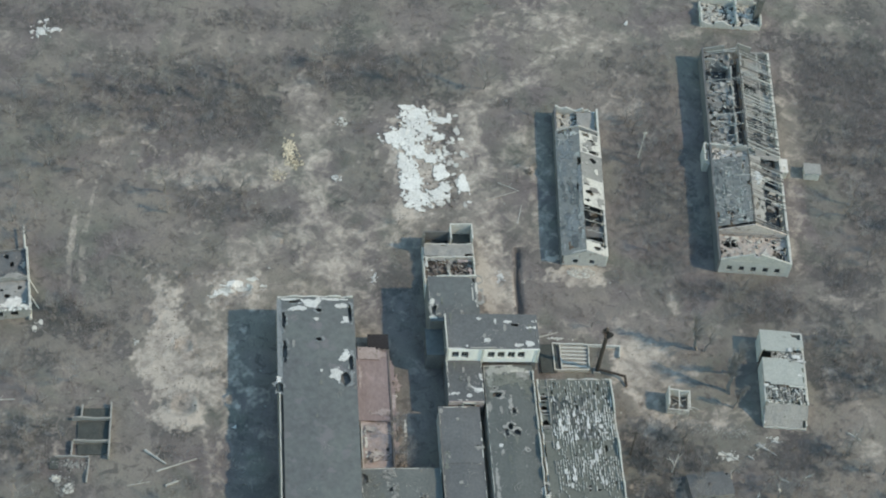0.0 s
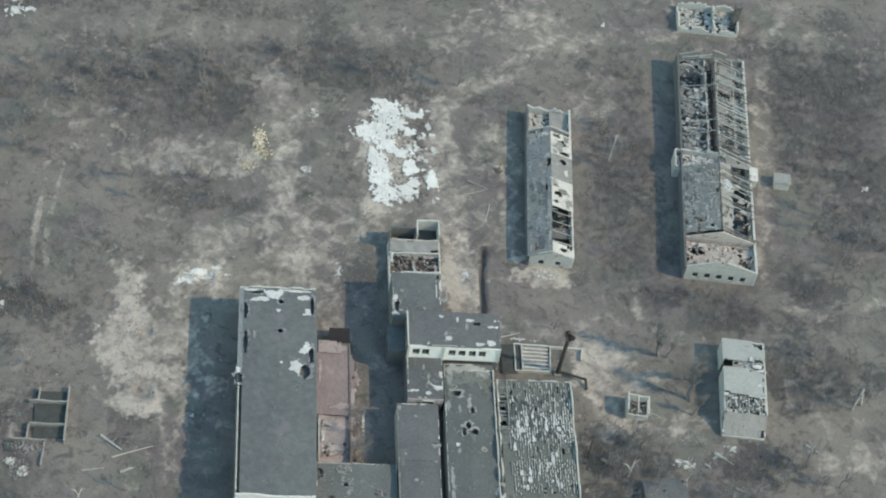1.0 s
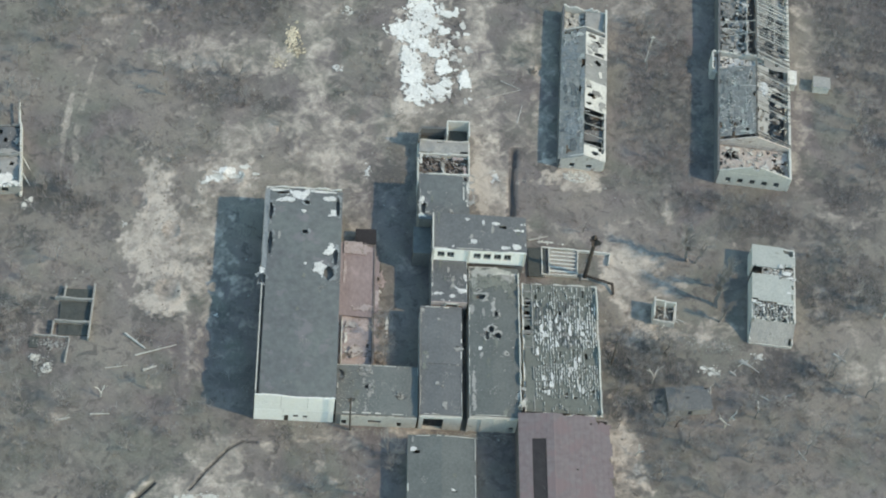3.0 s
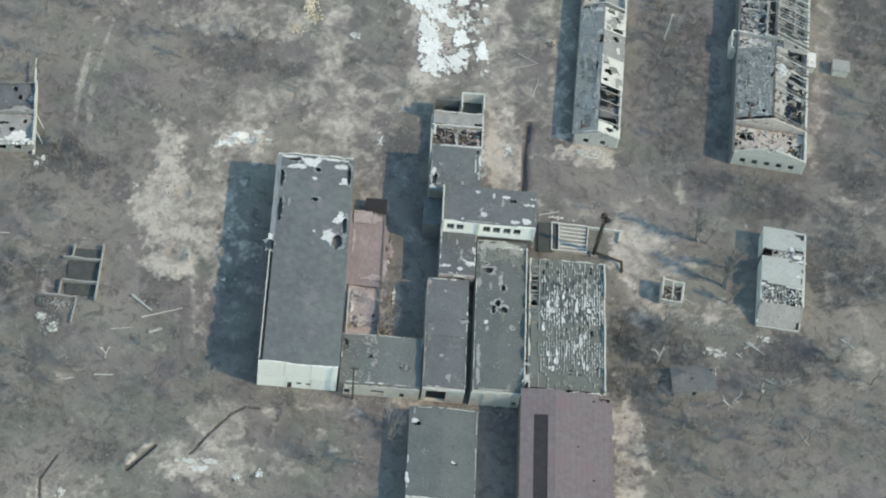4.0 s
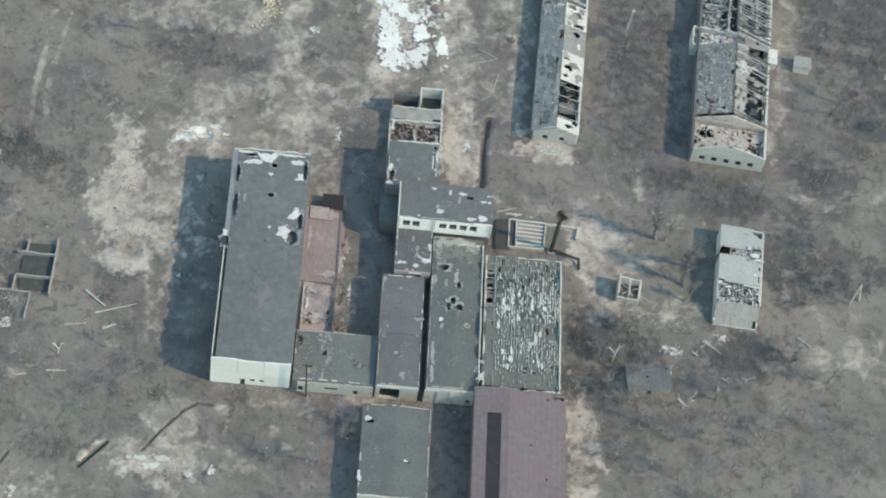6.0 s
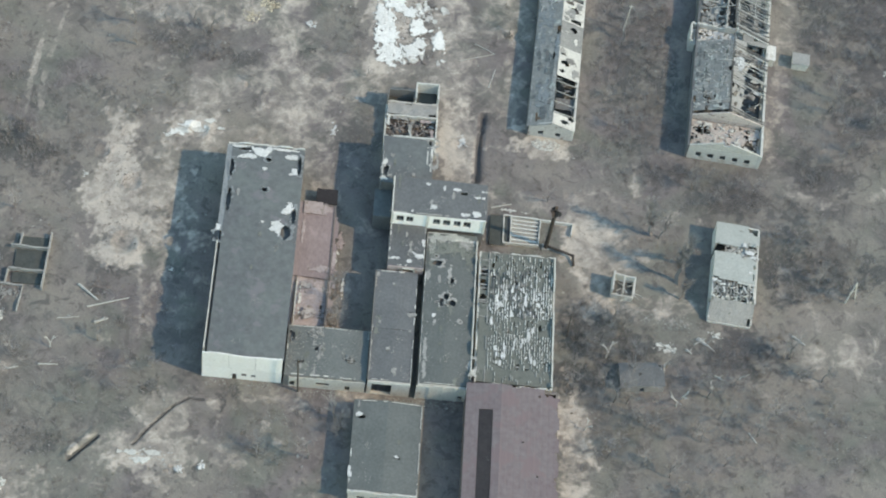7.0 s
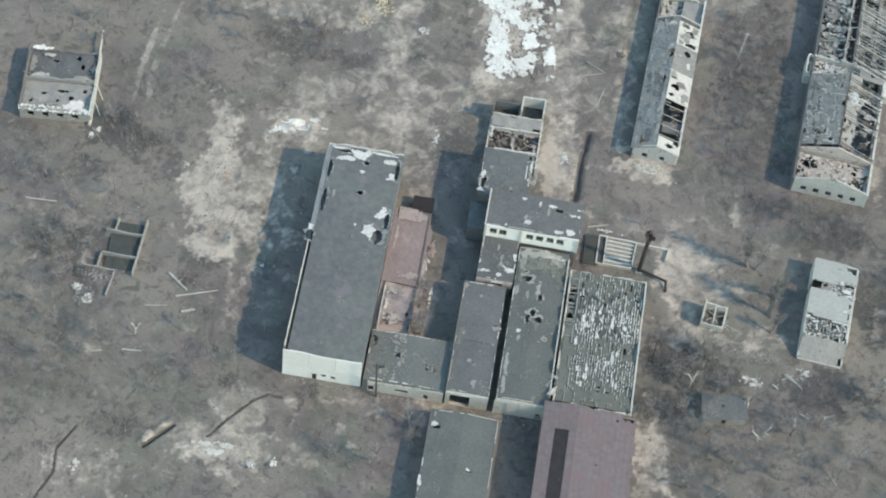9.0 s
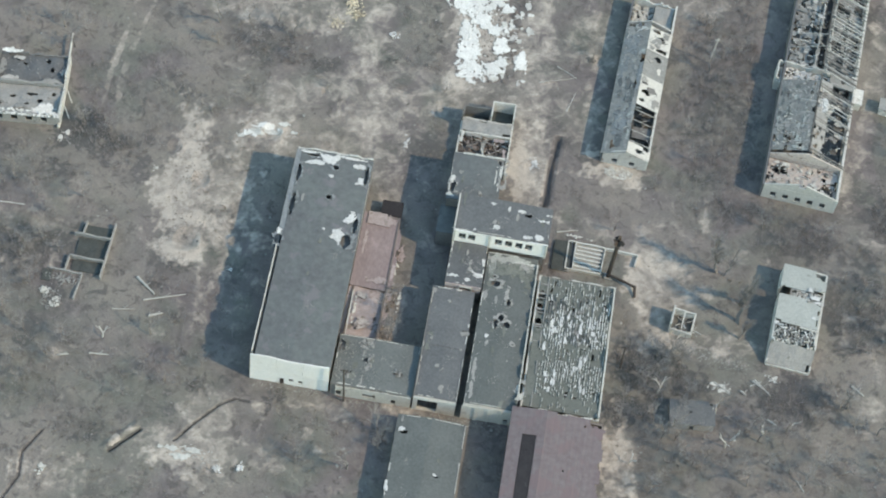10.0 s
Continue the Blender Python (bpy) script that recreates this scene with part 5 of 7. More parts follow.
    holes += [(-5.2, 66.5, 3.0, 4.4), (-4.5, 66, 2.2, 4), (-3, 48, 1.0, 5), (-0.4, 58, 0.9, 18), (-0.5, 46, 0.8, 9)]
    sheet(bm, -w + 0.3, -0.4, 40, run - 1, lambda x, yy: 4.5 + 0.5 * rough(x, yy, 0.2, 5), 0.12, holes, 0.34, 0.15)
    part("fallen_ceiling", bm, SLATE, b, "tattered pale grey ceiling boards", kind="stuff")
    bm = bmesh.new()
    holes = [(rng.uniform(-9, 0), rng.uniform(11, 33), rng.uniform(0.2, 0.6), rng.uniform(0.5, 1.4)) for _ in range(12)]
    sheet(bm, -w - 0.2, -0.3, 11, 33.5, west, 0.06, holes, 0.34, 0.15)
    part("slate_slope", bm, SLATE, b, "tattered pale grey slate slope")
    for x in (-5.2, 5.4):
        for y0, y1 in ((39.5, 52), (53, 63), (63.5, 72.5)):
            if rng.random() < 0.65 and x > 0:
                bm = bmesh.new()
                za, zb = (ridge + (eave - ridge) * abs(x) / w + 0.16,) * 2
                bar(bm, (x + rng.uniform(-0.3, 0.3), y0, za), (x + rng.uniform(-0.3, 0.3), y1, zb), 0.17)
                part("purlin", bm, TIMBER, b, "bleached purlin")
    for k in range(80):
        x, y = -rng.uniform(1.5, 8.5), rng.choice((rng.uniform(11.5, 33), rng.uniform(39, 62), rng.uniform(39, 62), rng.uniform(39, 62)))
        bm = bmesh.new()
        torn(bm, x, y, rng.uniform(0.3, 1.0), rng.uniform(0.25, 0.8), west if y < 35 else (lambda u, v: 5.1), 560 + k, 0.2, 0.06, 1.3)
        if len(bm.faces):
            part("slate_patch", bm, ((CONCRETE, SLATE, GREYWALL, PLASTER) if y > 35 else (CONCRETE, SLATE, PALEROOF, CONCRETE))[k % 4], b, "broken slate and lath", kind="stuff")
        else:
            bm.free()
    for k in range(34):
        bm = bmesh.new()
        torn(bm, -rng.uniform(0.8, 8.6), rng.uniform(12.5, 32), rng.uniform(0.12, 0.45), rng.uniform(0.8, 3.2), west, 680 + k, 0.2, 0.05, 1.4)
        if len(bm.faces):
            part("slate_patch", bm, (FELT_GREEN, CONCRETE, SLATE, PALEROOF)[k % 4], b, "weathered slate streak", kind="stuff")
        else:
            bm.free()
    bm = bmesh.new()
    holes = [(rng.uniform(0.5, 9), rng.uniform(11, run - 3), rng.uniform(0.6, 1.7), rng.uniform(0.5, 1.6)) for _ in range(95)] + [(6.2, 16, 3.0, 3.4), (7, 13, 2.4, 1.6), (5.5, 24, 3.0, 3.2), (4.5, 29.5, 3.0, 2)]
    sheet(bm, 0.6, w - 0.5, 11, run - 1.5, lambda x, yy: 3.6 + 0.5 * rough(x, yy, 0.3, 8), 0.1, holes, 0.5, 0.25)
    part("fallen_ceiling", bm, CONCRETE, b, "fallen grey ceiling boards", kind="stuff")
    bm = bmesh.new()
    sheet(bm, 0.3, 3.4, 11.5, 34, lambda x, yy: eave + (ridge - eave) * (1 - abs(x) / w), 0.08, [(rng.uniform(0, 3.4), rng.uniform(12, 33), 0.4, 0.8) for _ in range(26)], 0.4, 0.1)
    part("slate_slope", bm, CONCRETE, b)
    rooms = [39.8, 43.4, 47.6, 50.4, 55.0, 58.6, 62.4, 70.6]
    for k, y in enumerate(rooms):  # pale wall tops of the gutted rooms
        bm = bmesh.new()
        wall(bm, (-w + 0.4, y), (-1.9, y + rng.uniform(-0.2, 0.2)), 0, 5.4, 0.3, ragged=1.3, seed=60 + k)
        part("partition", bm, PLASTER, b, "pale broken room wall")
    for k, (x, ya, yb) in enumerate(((-1.8, 39.5, run - 1), (1.3, 39.5, run - 1), (1.5, 11.0, 33.5))):
        bm = bmesh.new()
        wall(bm, (x, ya), (x, yb), 0, 5.9 if k < 2 else 5.0, 0.32, ragged=1.4, seed=80 + k)
        part("corridor_wall", bm, PLASTER, b, "pale broken corridor wall")
    for k, (x, y, rx, ry) in enumerate(((6.6, 24.4, 1.3, 0.8), (5.6, 29.4, 1.6, 0.7), (7.0, 20.6, 0.9, 0.7), (4.0, 27.2, 0.7, 1.2))):
        bm = bmesh.new()
        torn(bm, x, y, rx, ry, lambda u, v: 3.9, 660 + k, 0.22, 0.1, 1.4)
        part("fallen_plaster", bm, LIME, b, "pale fallen plaster", kind="stuff")
    # floor coloured dark to stand for the unlit inside below the holes
    floor_of_local(b, -w + 0.4, 0.7, w - 0.4, run - 0.7, FELT_AND_SHADE, 0.15, 1.2, 6)
    bm = bmesh.new()
    chunks(bm, 420, area(-w + 1, 10.5, w - 1, run - 2, 0.8), 0.6, 61)
    chunks(bm, 260, area(-w + 0.8, 0.8, w - 0.8, 9.2, 4.0), 0.4, 62)
    part("rubble", bm, LIME, b, "pale plaster rubble", kind="stuff")
    for a in (-5.6, -2.2, 1.6, 5.2):
        bm = bmesh.new()
        wall(bm, (a, 0.8), (a, 9.4), 0, 3.4, 0.2, [(3, 4.2, 0, 2.1)], ragged=1.2, seed=int(a * 3))
        part("partition", bm, CONCRETE, b)
    # the cross wing halfway along
    bm = bmesh.new()
    wall(bm, (-w - 1.6, 34), (-w - 1.6, 39.5), -0.4, 5.6, 0.4, ragged=1.0, seed=9)
    wall(bm, (-w - 1.6, 39.5), (w, 38.6), -0.4, 6.0, 0.4, ragged=1.6, seed=10)
    wall(bm, (-w - 1.6, 34), (2, 34.2), -0.4, 5.4, 0.4, ragged=1.8, seed=11)
    part("cross_wing", bm, LIME, b, "broken white cross wing walls")
    bm = bmesh.new()
    chunks(bm, 260, area(-w - 1.2, 33.6, 3, 39, 3.4), 0.9, 63)
    chunks(bm, 70, oval(1.8, 26.5, 1.2, 2.4, 7.6), 0.9, 64)
    part("rubble", bm, WHITE, b, "white plaster rubble", kind="stuff")
    bm = bmesh.new()
    sheet(bm, 2.5, 8.8, 34.5, 38.3, lambda x, yy: 6.4 - 0.1 * x, 0.1, [(6, 36.5, 0.6, 0.5)], 0.5)
    part("slab", bm, CONCRETE, b)
    for k in range(5):
        bm = bmesh.new()
        x = -w + 0.3 + 2.0 + 3.1 * k + 0.7
        box(bm, x - 0.7, 0.36, 1.2, x + 0.7, 0.42, 3.0)
        part("window", bm, GLASS_DARK, b, "dark empty window")
    on = lambda u, v: eave + (ridge - eave) * (1 - abs(u) / w) + 0.15
    laths(b, 70, lambda r: (r.uniform(-8.6, -0.6), r.uniform(40, 73), 5.2), 31, (0.4, 1.8))
    laths(b, 40, lambda r: (lambda u, v: (u, v, on(u, v)))(r.uniform(-8.6, -0.6), r.uniform(11.5, 34)), 32, (0.4, 1.8), (0.07, 0.16))
    laths(b, 60, lambda r: (lambda u, v: (u, v, on(u, v)))(r.uniform(-8.8, -0.6), r.choice((r.uniform(11.5, 18), r.uniform(28, 34)))), 35, (0.3, 1.2), (0.08, 0.2), mats=(LIME, PLASTER, GREYWALL))
    laths(b, 60, lambda r: (lambda u, v: (u, v, on(u, v) - r.uniform(0.2, 2.0)))(r.uniform(0.6, 8.6), r.uniform(11.5, 73)), 33, (0.6, 2.6))
    laths(b, 12, lambda r: (r.uniform(-8, 8), r.uniform(1, 9), r.uniform(3.9, 4.3)), 34, (0.5, 1.6), (0.1, 0.2), mats=(LIME, PLASTER, TIMBER))
    bm = bmesh.new()
    sheet(bm, -w + 0.4, w - 0.4, 0.7, 9.4, lambda u, v: 3.7 + 0.3 * rough(u, v, 0.4, 7), 0.15, [(rng.uniform(-8.6, 8.6), rng.uniform(1.4, 8.8), rng.uniform(0.25, 0.9), rng.uniform(0.3, 0.8)) for _ in range(26)] + [(-6.0, 6.6, 2.0, 1.4), (6.4, 3.4, 1.6, 1.6)], 0.3)
    part("attic_floor", bm, BRICKWALL, b, "pinkish broken attic floor")
    for k in range(14):
        bm = bmesh.new()
        torn(bm, rng.uniform(-8, 8), rng.uniform(1.4, 8.8), rng.uniform(0.3, 1.0), rng.uniform(0.2, 0.6), lambda u, v: 4.05, 840 + k, 0.2, 0.1, 1.4)
        if len(bm.faces):
            part("fallen_plaster", bm, (LIME, PLASTER, FELT_GREEN)[k % 3], b, "fallen plaster", kind="stuff")
        else:
            bm.free()
    # porch on the east side
    c = thing("porch", 94.9, 66.6, 0, -4.5, "small white block porch against the house wall", "porch")
    bm = bmesh.new()
    box(bm, -1.6, -2.2, -0.3, 1.6, 2.2, 2.7)
    part("walls", bm, LIME, c)
    bm = bmesh.new()
    sheet(bm, -1.8, 1.8, -2.4, 2.4, lambda x, y: 2.9 - 0.05 * x, 0.15, [(0.8, -1.0, 0.5, 0.5)], 0.3)
    part("roof", bm, WHITE, c)


def floor_of_local(parent, x0, y0, x1, y1, material, z, heap, seed):
    bm = bmesh.new()
    sheet(bm, x0, x1, y0, y1, lambda x, y: z + heap * max(0.0, rough(x, y, 0.25, seed)), 0.4, res=1.2)
    part("inner_floor", bm, material, parent)


def cottage_row():
    """The narrower house with slate gone from its east slope."""
    w, run, eave, ridge = 5.7, 50.5, 4.2, 6.4
    b = thing("row_house", 38.2, 34.4, 0, -3.1, "long single-storey house, slate torn off its east slope", "house")
    for side in (-1, 1):
        bm = bmesh.new()
        wall(bm, (side * w, 0), (side * w, run), -0.5, eave, 0.5, [(2 + 3.4 * k, 3.3 + 3.4 * k, 1.1, 2.8) for k in range(14)] if side > 0 else ())
        # shade of the west side painted in by a darker wall material
        part("wall", bm, LIME if side > 0 else FELT_AND_SHADE, b)
    slope = lambda x, y: eave + 0.1 + (ridge - eave) * (1 - abs(x) / w)
    bm = bmesh.new()
    sheet(bm, -w - 0.35, 0.0, -0.4, 41.5, slope, 0.08, [(-1.0, 21, 0.3, 2.0), (-2.8, 3.2, 0.5, 1.8), (-3.8, 2.4, 0.4, 1.2), (-4.8, 18.5, 0.4, 0.5), (-0.5, 30, 0.4, 1.5), (-4.0, 40.8, 2, 0.7)], 0.45, 0.07)
    part("roof_slope", bm, SLATE, b, "grey slate slope")
    for y0, y1, mat, holes in ((24.5, 33, SLATE, [(3.6, 31, 0.9, 0.7)]), (33, 40.5, LIME, [(3.2, 37.4, 1.2, 0.9), (1.6, 39.5, 1, 0.6), (3.6, 34, 1.5, 0.7)]),
                               (15.2, 24.5, LIME, [(1.2, 22.5, 0.7, 0.5), (2.0, 19.8, 1.1, 0.8), (1.2, 17.0, 0.7, 0.5)]), (0.2, 3.4, LIME, [(3, 1.6, 1.1, 0.5), (5, 2.8, 0.8, 0.6)])):
        bm = bmesh.new()
        sheet(bm, 0.05, w + 0.3, y0, y1, slope, 0.08, holes, 0.4, 0.07)
        part("roof_slope", bm, mat, b, "grey slate" if mat == SLATE else "white bared roof boards")
    for x, y, rx, ry, k, mat in ((3.4, 20.6, 1.3, 0.9, 1, GREYWALL), (1.0, 23.6, 0.8, 0.8, 2, CONCRETE), (4.8, 17.4, 0.9, 1.2, 3, CONCRETE), (2.4, 36.2, 1.2, 1.4, 4, SLATE), (4.4, 39.2, 0.8, 0.9, 5, SLATE), (1.2, 33.8, 0.8, 0.6, 6, SLATE),
                                 (4.2, 27.4, 0.5, 0.9, 7, LIME), (1.6, 29.6, 0.4, 0.6, 8, CONCRETE), (-0.6, 12.0, 0.5, 5.5, 9, CONCRETE), (-0.5, 24, 0.45, 4, 10, EAVE), (-3.4, 34, 1.8, 3.0, 11, EAVE), (-4.6, 27, 0.9, 4.2, 12, EAVE),
                                 (-3.0, 9.0, 1.3, 4.0, 13, EAVE), (-4.4, 38.6, 1.2, 1.2, 14, CONCRETE), (-2.0, 39.6, 1.5, 0.8, 15, LIME), (-1.6, 18.0, 0.9, 2.6, 16, FELT), (-2.6, 3.4, 0.6, 1.9, 17, FELT)):
        bm = bmesh.new()
        torn(bm, x, y, rx, ry, lambda u, v: slope(u, v) + 0.05, 600 + k, 0.24, 0.04, 1.2)
        part("roof_patch", bm, mat, b, "weathered roof patch")
    rng = random.Random(47)
    for k in range(46):
        bm = bmesh.new()
        torn(bm, -rng.uniform(0.5, 5.4), rng.uniform(1, 40.5), rng.uniform(0.15, 0.6), rng.uniform(0.3, 1.6), lambda u, v: slope(u, v) + 0.05, 860 + k, 0.2, 0.04, 1.4)
        if len(bm.faces):
            part("roof_patch", bm, (CONCRETE, FELT, PALEROOF, GREYWALL, CONCRETE)[k % 5], b, "weathered roof patch", kind="stuff")
        else:
            bm.free()
    for k in range(0, 8, 2):
        bm = bmesh.new()
        bar(bm, (0.1, 3.8 + 1.6 * k, ridge), (w + 0.2, 3.8 + 1.6 * k, eave + 0.1), 0.15)
        part("rafter", bm, TIMBER, b)
    bm = bmesh.new()
    sheet(bm, 0.6, w - 0.4, 7.0, 10.4, lambda x, y: 3.2, 0.1, (), 0.6)
    part("ceiling", bm, GREYWALL, b)
    for y in (0.1, 42.0):
        bm = bmesh.new()
        wall(bm, (-w + 0.3, y), (w - 0.3, y), -0.5, eave, 0.45, [(2.5, 3.8, 1.0, 2.6), (6.8, 8.1, 1.0, 2.6)])
        n = 16
        for k in range(n):
            a, c = -w + 2 * w * k / n, -w + 2 * w * (k + 1) / n
            t0, t1 = (eave + (ridge - eave + 0.25) * (1 - abs(q) / w) for q in (a, c))
            vs = [bm.verts.new(p) for p in ((a, y - 0.2, eave), (c, y - 0.2, eave), (c, y - 0.2, t1), (a, y - 0.2, t0), (a, y + 0.2, eave), (c, y + 0.2, eave), (c, y + 0.2, t1), (a, y + 0.2, t0))]
            for f in ((0, 1, 2, 3), (7, 6, 5, 4), (3, 2, 6, 7)):
                bm.faces.new([vs[i] for i in f])
        bmesh.ops.remove_doubles(bm, verts=bm.verts, dist=0.004)
        part("gable", bm, PLASTER, b, "pale plastered gable")
    bm = bmesh.new()
    wall(bm, (-w, run), (w, run), -0.4, 4.6, 0.5, ragged=1.8, seed=14)
    part("end_wall", bm, LIME, b, "broken white end wall")
    bm = bmesh.new()
    chunks(bm, 260, area(-w + 0.6, 42.6, 0.5, run - 0.5, 1.4), 0.9, 71)
    part("rubble", bm, LIME, b, kind="stuff")
    bm = bmesh.new()
    sheet(bm, 0.3, w - 0.5, 43.5, run - 0.5, lambda x, y: 3.0 + 0.3 * rough(x, y, 0.4), 0.15, [(0.5, 44, 0.8, 1)], 0.5)
    part("slab", bm, CONCRETE, b)
    floor_of_local(b, -w + 0.4, 0.5, w - 0.4, run - 0.4, CHAR, 0.1, 0.8, 7)
    laths(b, 34, lambda r: (lambda u, v: (u, v, slope(u, v) + 0.12))(r.uniform(-5.4, 5.4), r.choice((r.uniform(1, 15), r.uniform(14, 41), r.uniform(33, 41)))), 41)
    laths(b, 18, lambda r: (r.uniform(0.6, 5.0), r.uniform(4, 15), r.uniform(1.5, 3.4)), 42, (0.8, 2.6), mats=(GREYWALL, CONCRETE, TIMBER))
    # rubble spill at the south gable
    bm = bmesh.new()
    chunks(bm, 220, oval(37.5, 32.0, 3.6, 1.8, ground_z), 0.45, 73)
    solo("gable_rubble", bm, LIME, "pale plaster rubble fallen before the gable", "rubble", kind="stuff")


def store():
    b = thing("store_building", 83.9, -2.2, 0, -4.8, "flat-roofed concrete store, its south bay stripped to the beams", "building")
    h = 5.0
    for p, q, top, op in (((-5.2, -13.0), (5.2, -13.0), 0.7, ()), ((5.2, -12.8), (5.2, -8.7), 1.6, ()), ((5.2, -8.7), (5.2, 12.4), h - 0.3, [(6.5, 8.1, 2.0, 4.4), (9.9, 11.5, 2.0, 4.4)]),
                          ((5.2, 12.6), (-5.2, 12.6), h - 0.3, ()), ((-5.2, 12.4), (-5.2, -8.6), h - 0.3, [(6.0, 8.2, -0.5, 5.0)]), ((-5.2, -8.6), (-5.2, -12.8), 1.6, ())):
        bm = bmesh.new()
        wall(bm, p, q, -0.5, top, 0.4, op, ragged=0.2, seed=int(p[0] + p[1]))
        part("wall", bm, LIME, b)
    bm = bmesh.new()
    sheet(bm, -5.4, 5.4, 6.5, 12.8, flat(h), 0.25, [(5.0, 12.6, 2.4, 2.2), (4.6, 6.6, 2.0, 0.9), (-4.6, 6.4, 0.8, 0.3)], 0.35)
    part("roof", bm, PALEROOF, b, "north roof slab, broken at a corner")
    bm = bmesh.new()
    sheet(bm, -5.4, 4.9, -3.6, 4.2, flat(h + 0.2), 0.25, [(2.4, 4.2, 1.2, 0.5), (4.5, 1.2, 0.3, 0.9), (4.5, -1.9, 0.3, 0.9), (-5.2, -3.4, 1.5, 0.4)], 0.3)
    part("roof", bm, PALEROOF, b, "smooth pale grey roof slab")
    bm = bmesh.new()
    sheet(bm, -2.8, 5.0, 4.0, 6.8, lambda x, y: h - 0.5 - 0.5 * rough(x, y, 0.5, 2), 0.2, [(0.4, 4.4, 1.3, 0.7), (3.8, 5.6, 1.1, 0.9), (-2.0, 6.0, 0.5, 0.5)], 0.3)
    part("fallen_slab", bm, CONCRETE, b, "broken sagging slab between the bays")
    bm = bmesh.new()
    sheet(bm, -5.3, 5.3, -13.0, -8.7, lambda x, y: h - 0.5 + 0.88 * (y + 8.7) + 0.2 * rough(x, y, 0.5, 3), 0.2, [(4.8, -12.4, 0.6, 0.8)], 0.35)
    part("fallen_slab", bm, CONCRETE, b, "sagging pale slab at the south end")
    rng = random.Random(58)
    for k in range(13):
        bm = bmesh.new()
        x = -4.8 + 0.8 * k
        bar(bm, (x + rng.uniform(-0.2, 0.2), -8.8 + rng.uniform(0, 1.6), h - 0.25), (x + rng.uniform(-0.2, 0.2), -3.6 - (rng.uniform(0, 3) if rng.random() < 0.45 else 0), h - 0.1), rng.uniform(0.15, 0.38))
        part("beam", bm, rng.choice((LIME, CONCRETE, GREYWALL)), b)
    bm = bmesh.new()
    bar(bm, (0.8, -3.9, h + 0.1), (4.9, -4.0, h + 0.1), 0.34)
    part("cross_beam", bm, LIME, b, "pale cross beam")
    bm = bmesh.new()
    sheet(bm, -5.0, 5.0, -8.8, -3.7, flat(h - 0.55), 0.1, [(rng.uniform(-4.6, 4.6), rng.uniform(-8.6, -4), rng.uniform(0.15, 0.4), rng.uniform(0.4, 1.2)) for _ in range(26)] + [(4.0, -6.4, 0.7, 1.8)], 0.3)
    part("decking", bm, FELT_DUSTY, b, "grey broken decking")
    for x, y, rx, ry, s in ((3.4, 5.0, 1.2, 0.6, 1), (3.6, -0.6, 0.5, 0.4, 2), (-4.8, -4.0, 0.5, 0.4, 3), (1.6, 6.8, 0.4, 0.8, 4), (4.2, 3.6, 0.9, 0.3, 5)):
        bm = bmesh.new()
        torn(bm, x, y, rx, ry, flat(h + 0.22), s + 200)
        part("fallen_plaster", bm, WHITE, b)
    bm = bmesh.new()
    chunks(bm, 150, area(-4.8, -8.8, 4.8, -3.8, h - 0.5), 0.5, 81)
    chunks(bm, 60, area(-2.4, 4.2, 4.8, 6.6, h - 0.5), 0.5, 82)
    part("rubble", bm, LIME, b, kind="stuff")
    laths(b, 30, lambda r: (r.uniform(-4.8, 4.8), r.uniform(-8.8, -3.8), h + r.uniform(-0.1, 0.15)), 51, (0.5, 1.8), (0.12, 0.3), mats=(LIME, CONCRETE, LIMEDUST))
    laths(b, 12, lambda r: (r.uniform(1.0, 5.0), r.uniform(3.0, 7.5), h + 0.3), 52, (0.5, 1.6), (0.12, 0.3), mats=(LIME, CONCRETE, GREYWALL))
    floor_of_local(b, -4.9, -12.9, 4.9, 12.3, CHAR, 0.1, 0.8, 9)


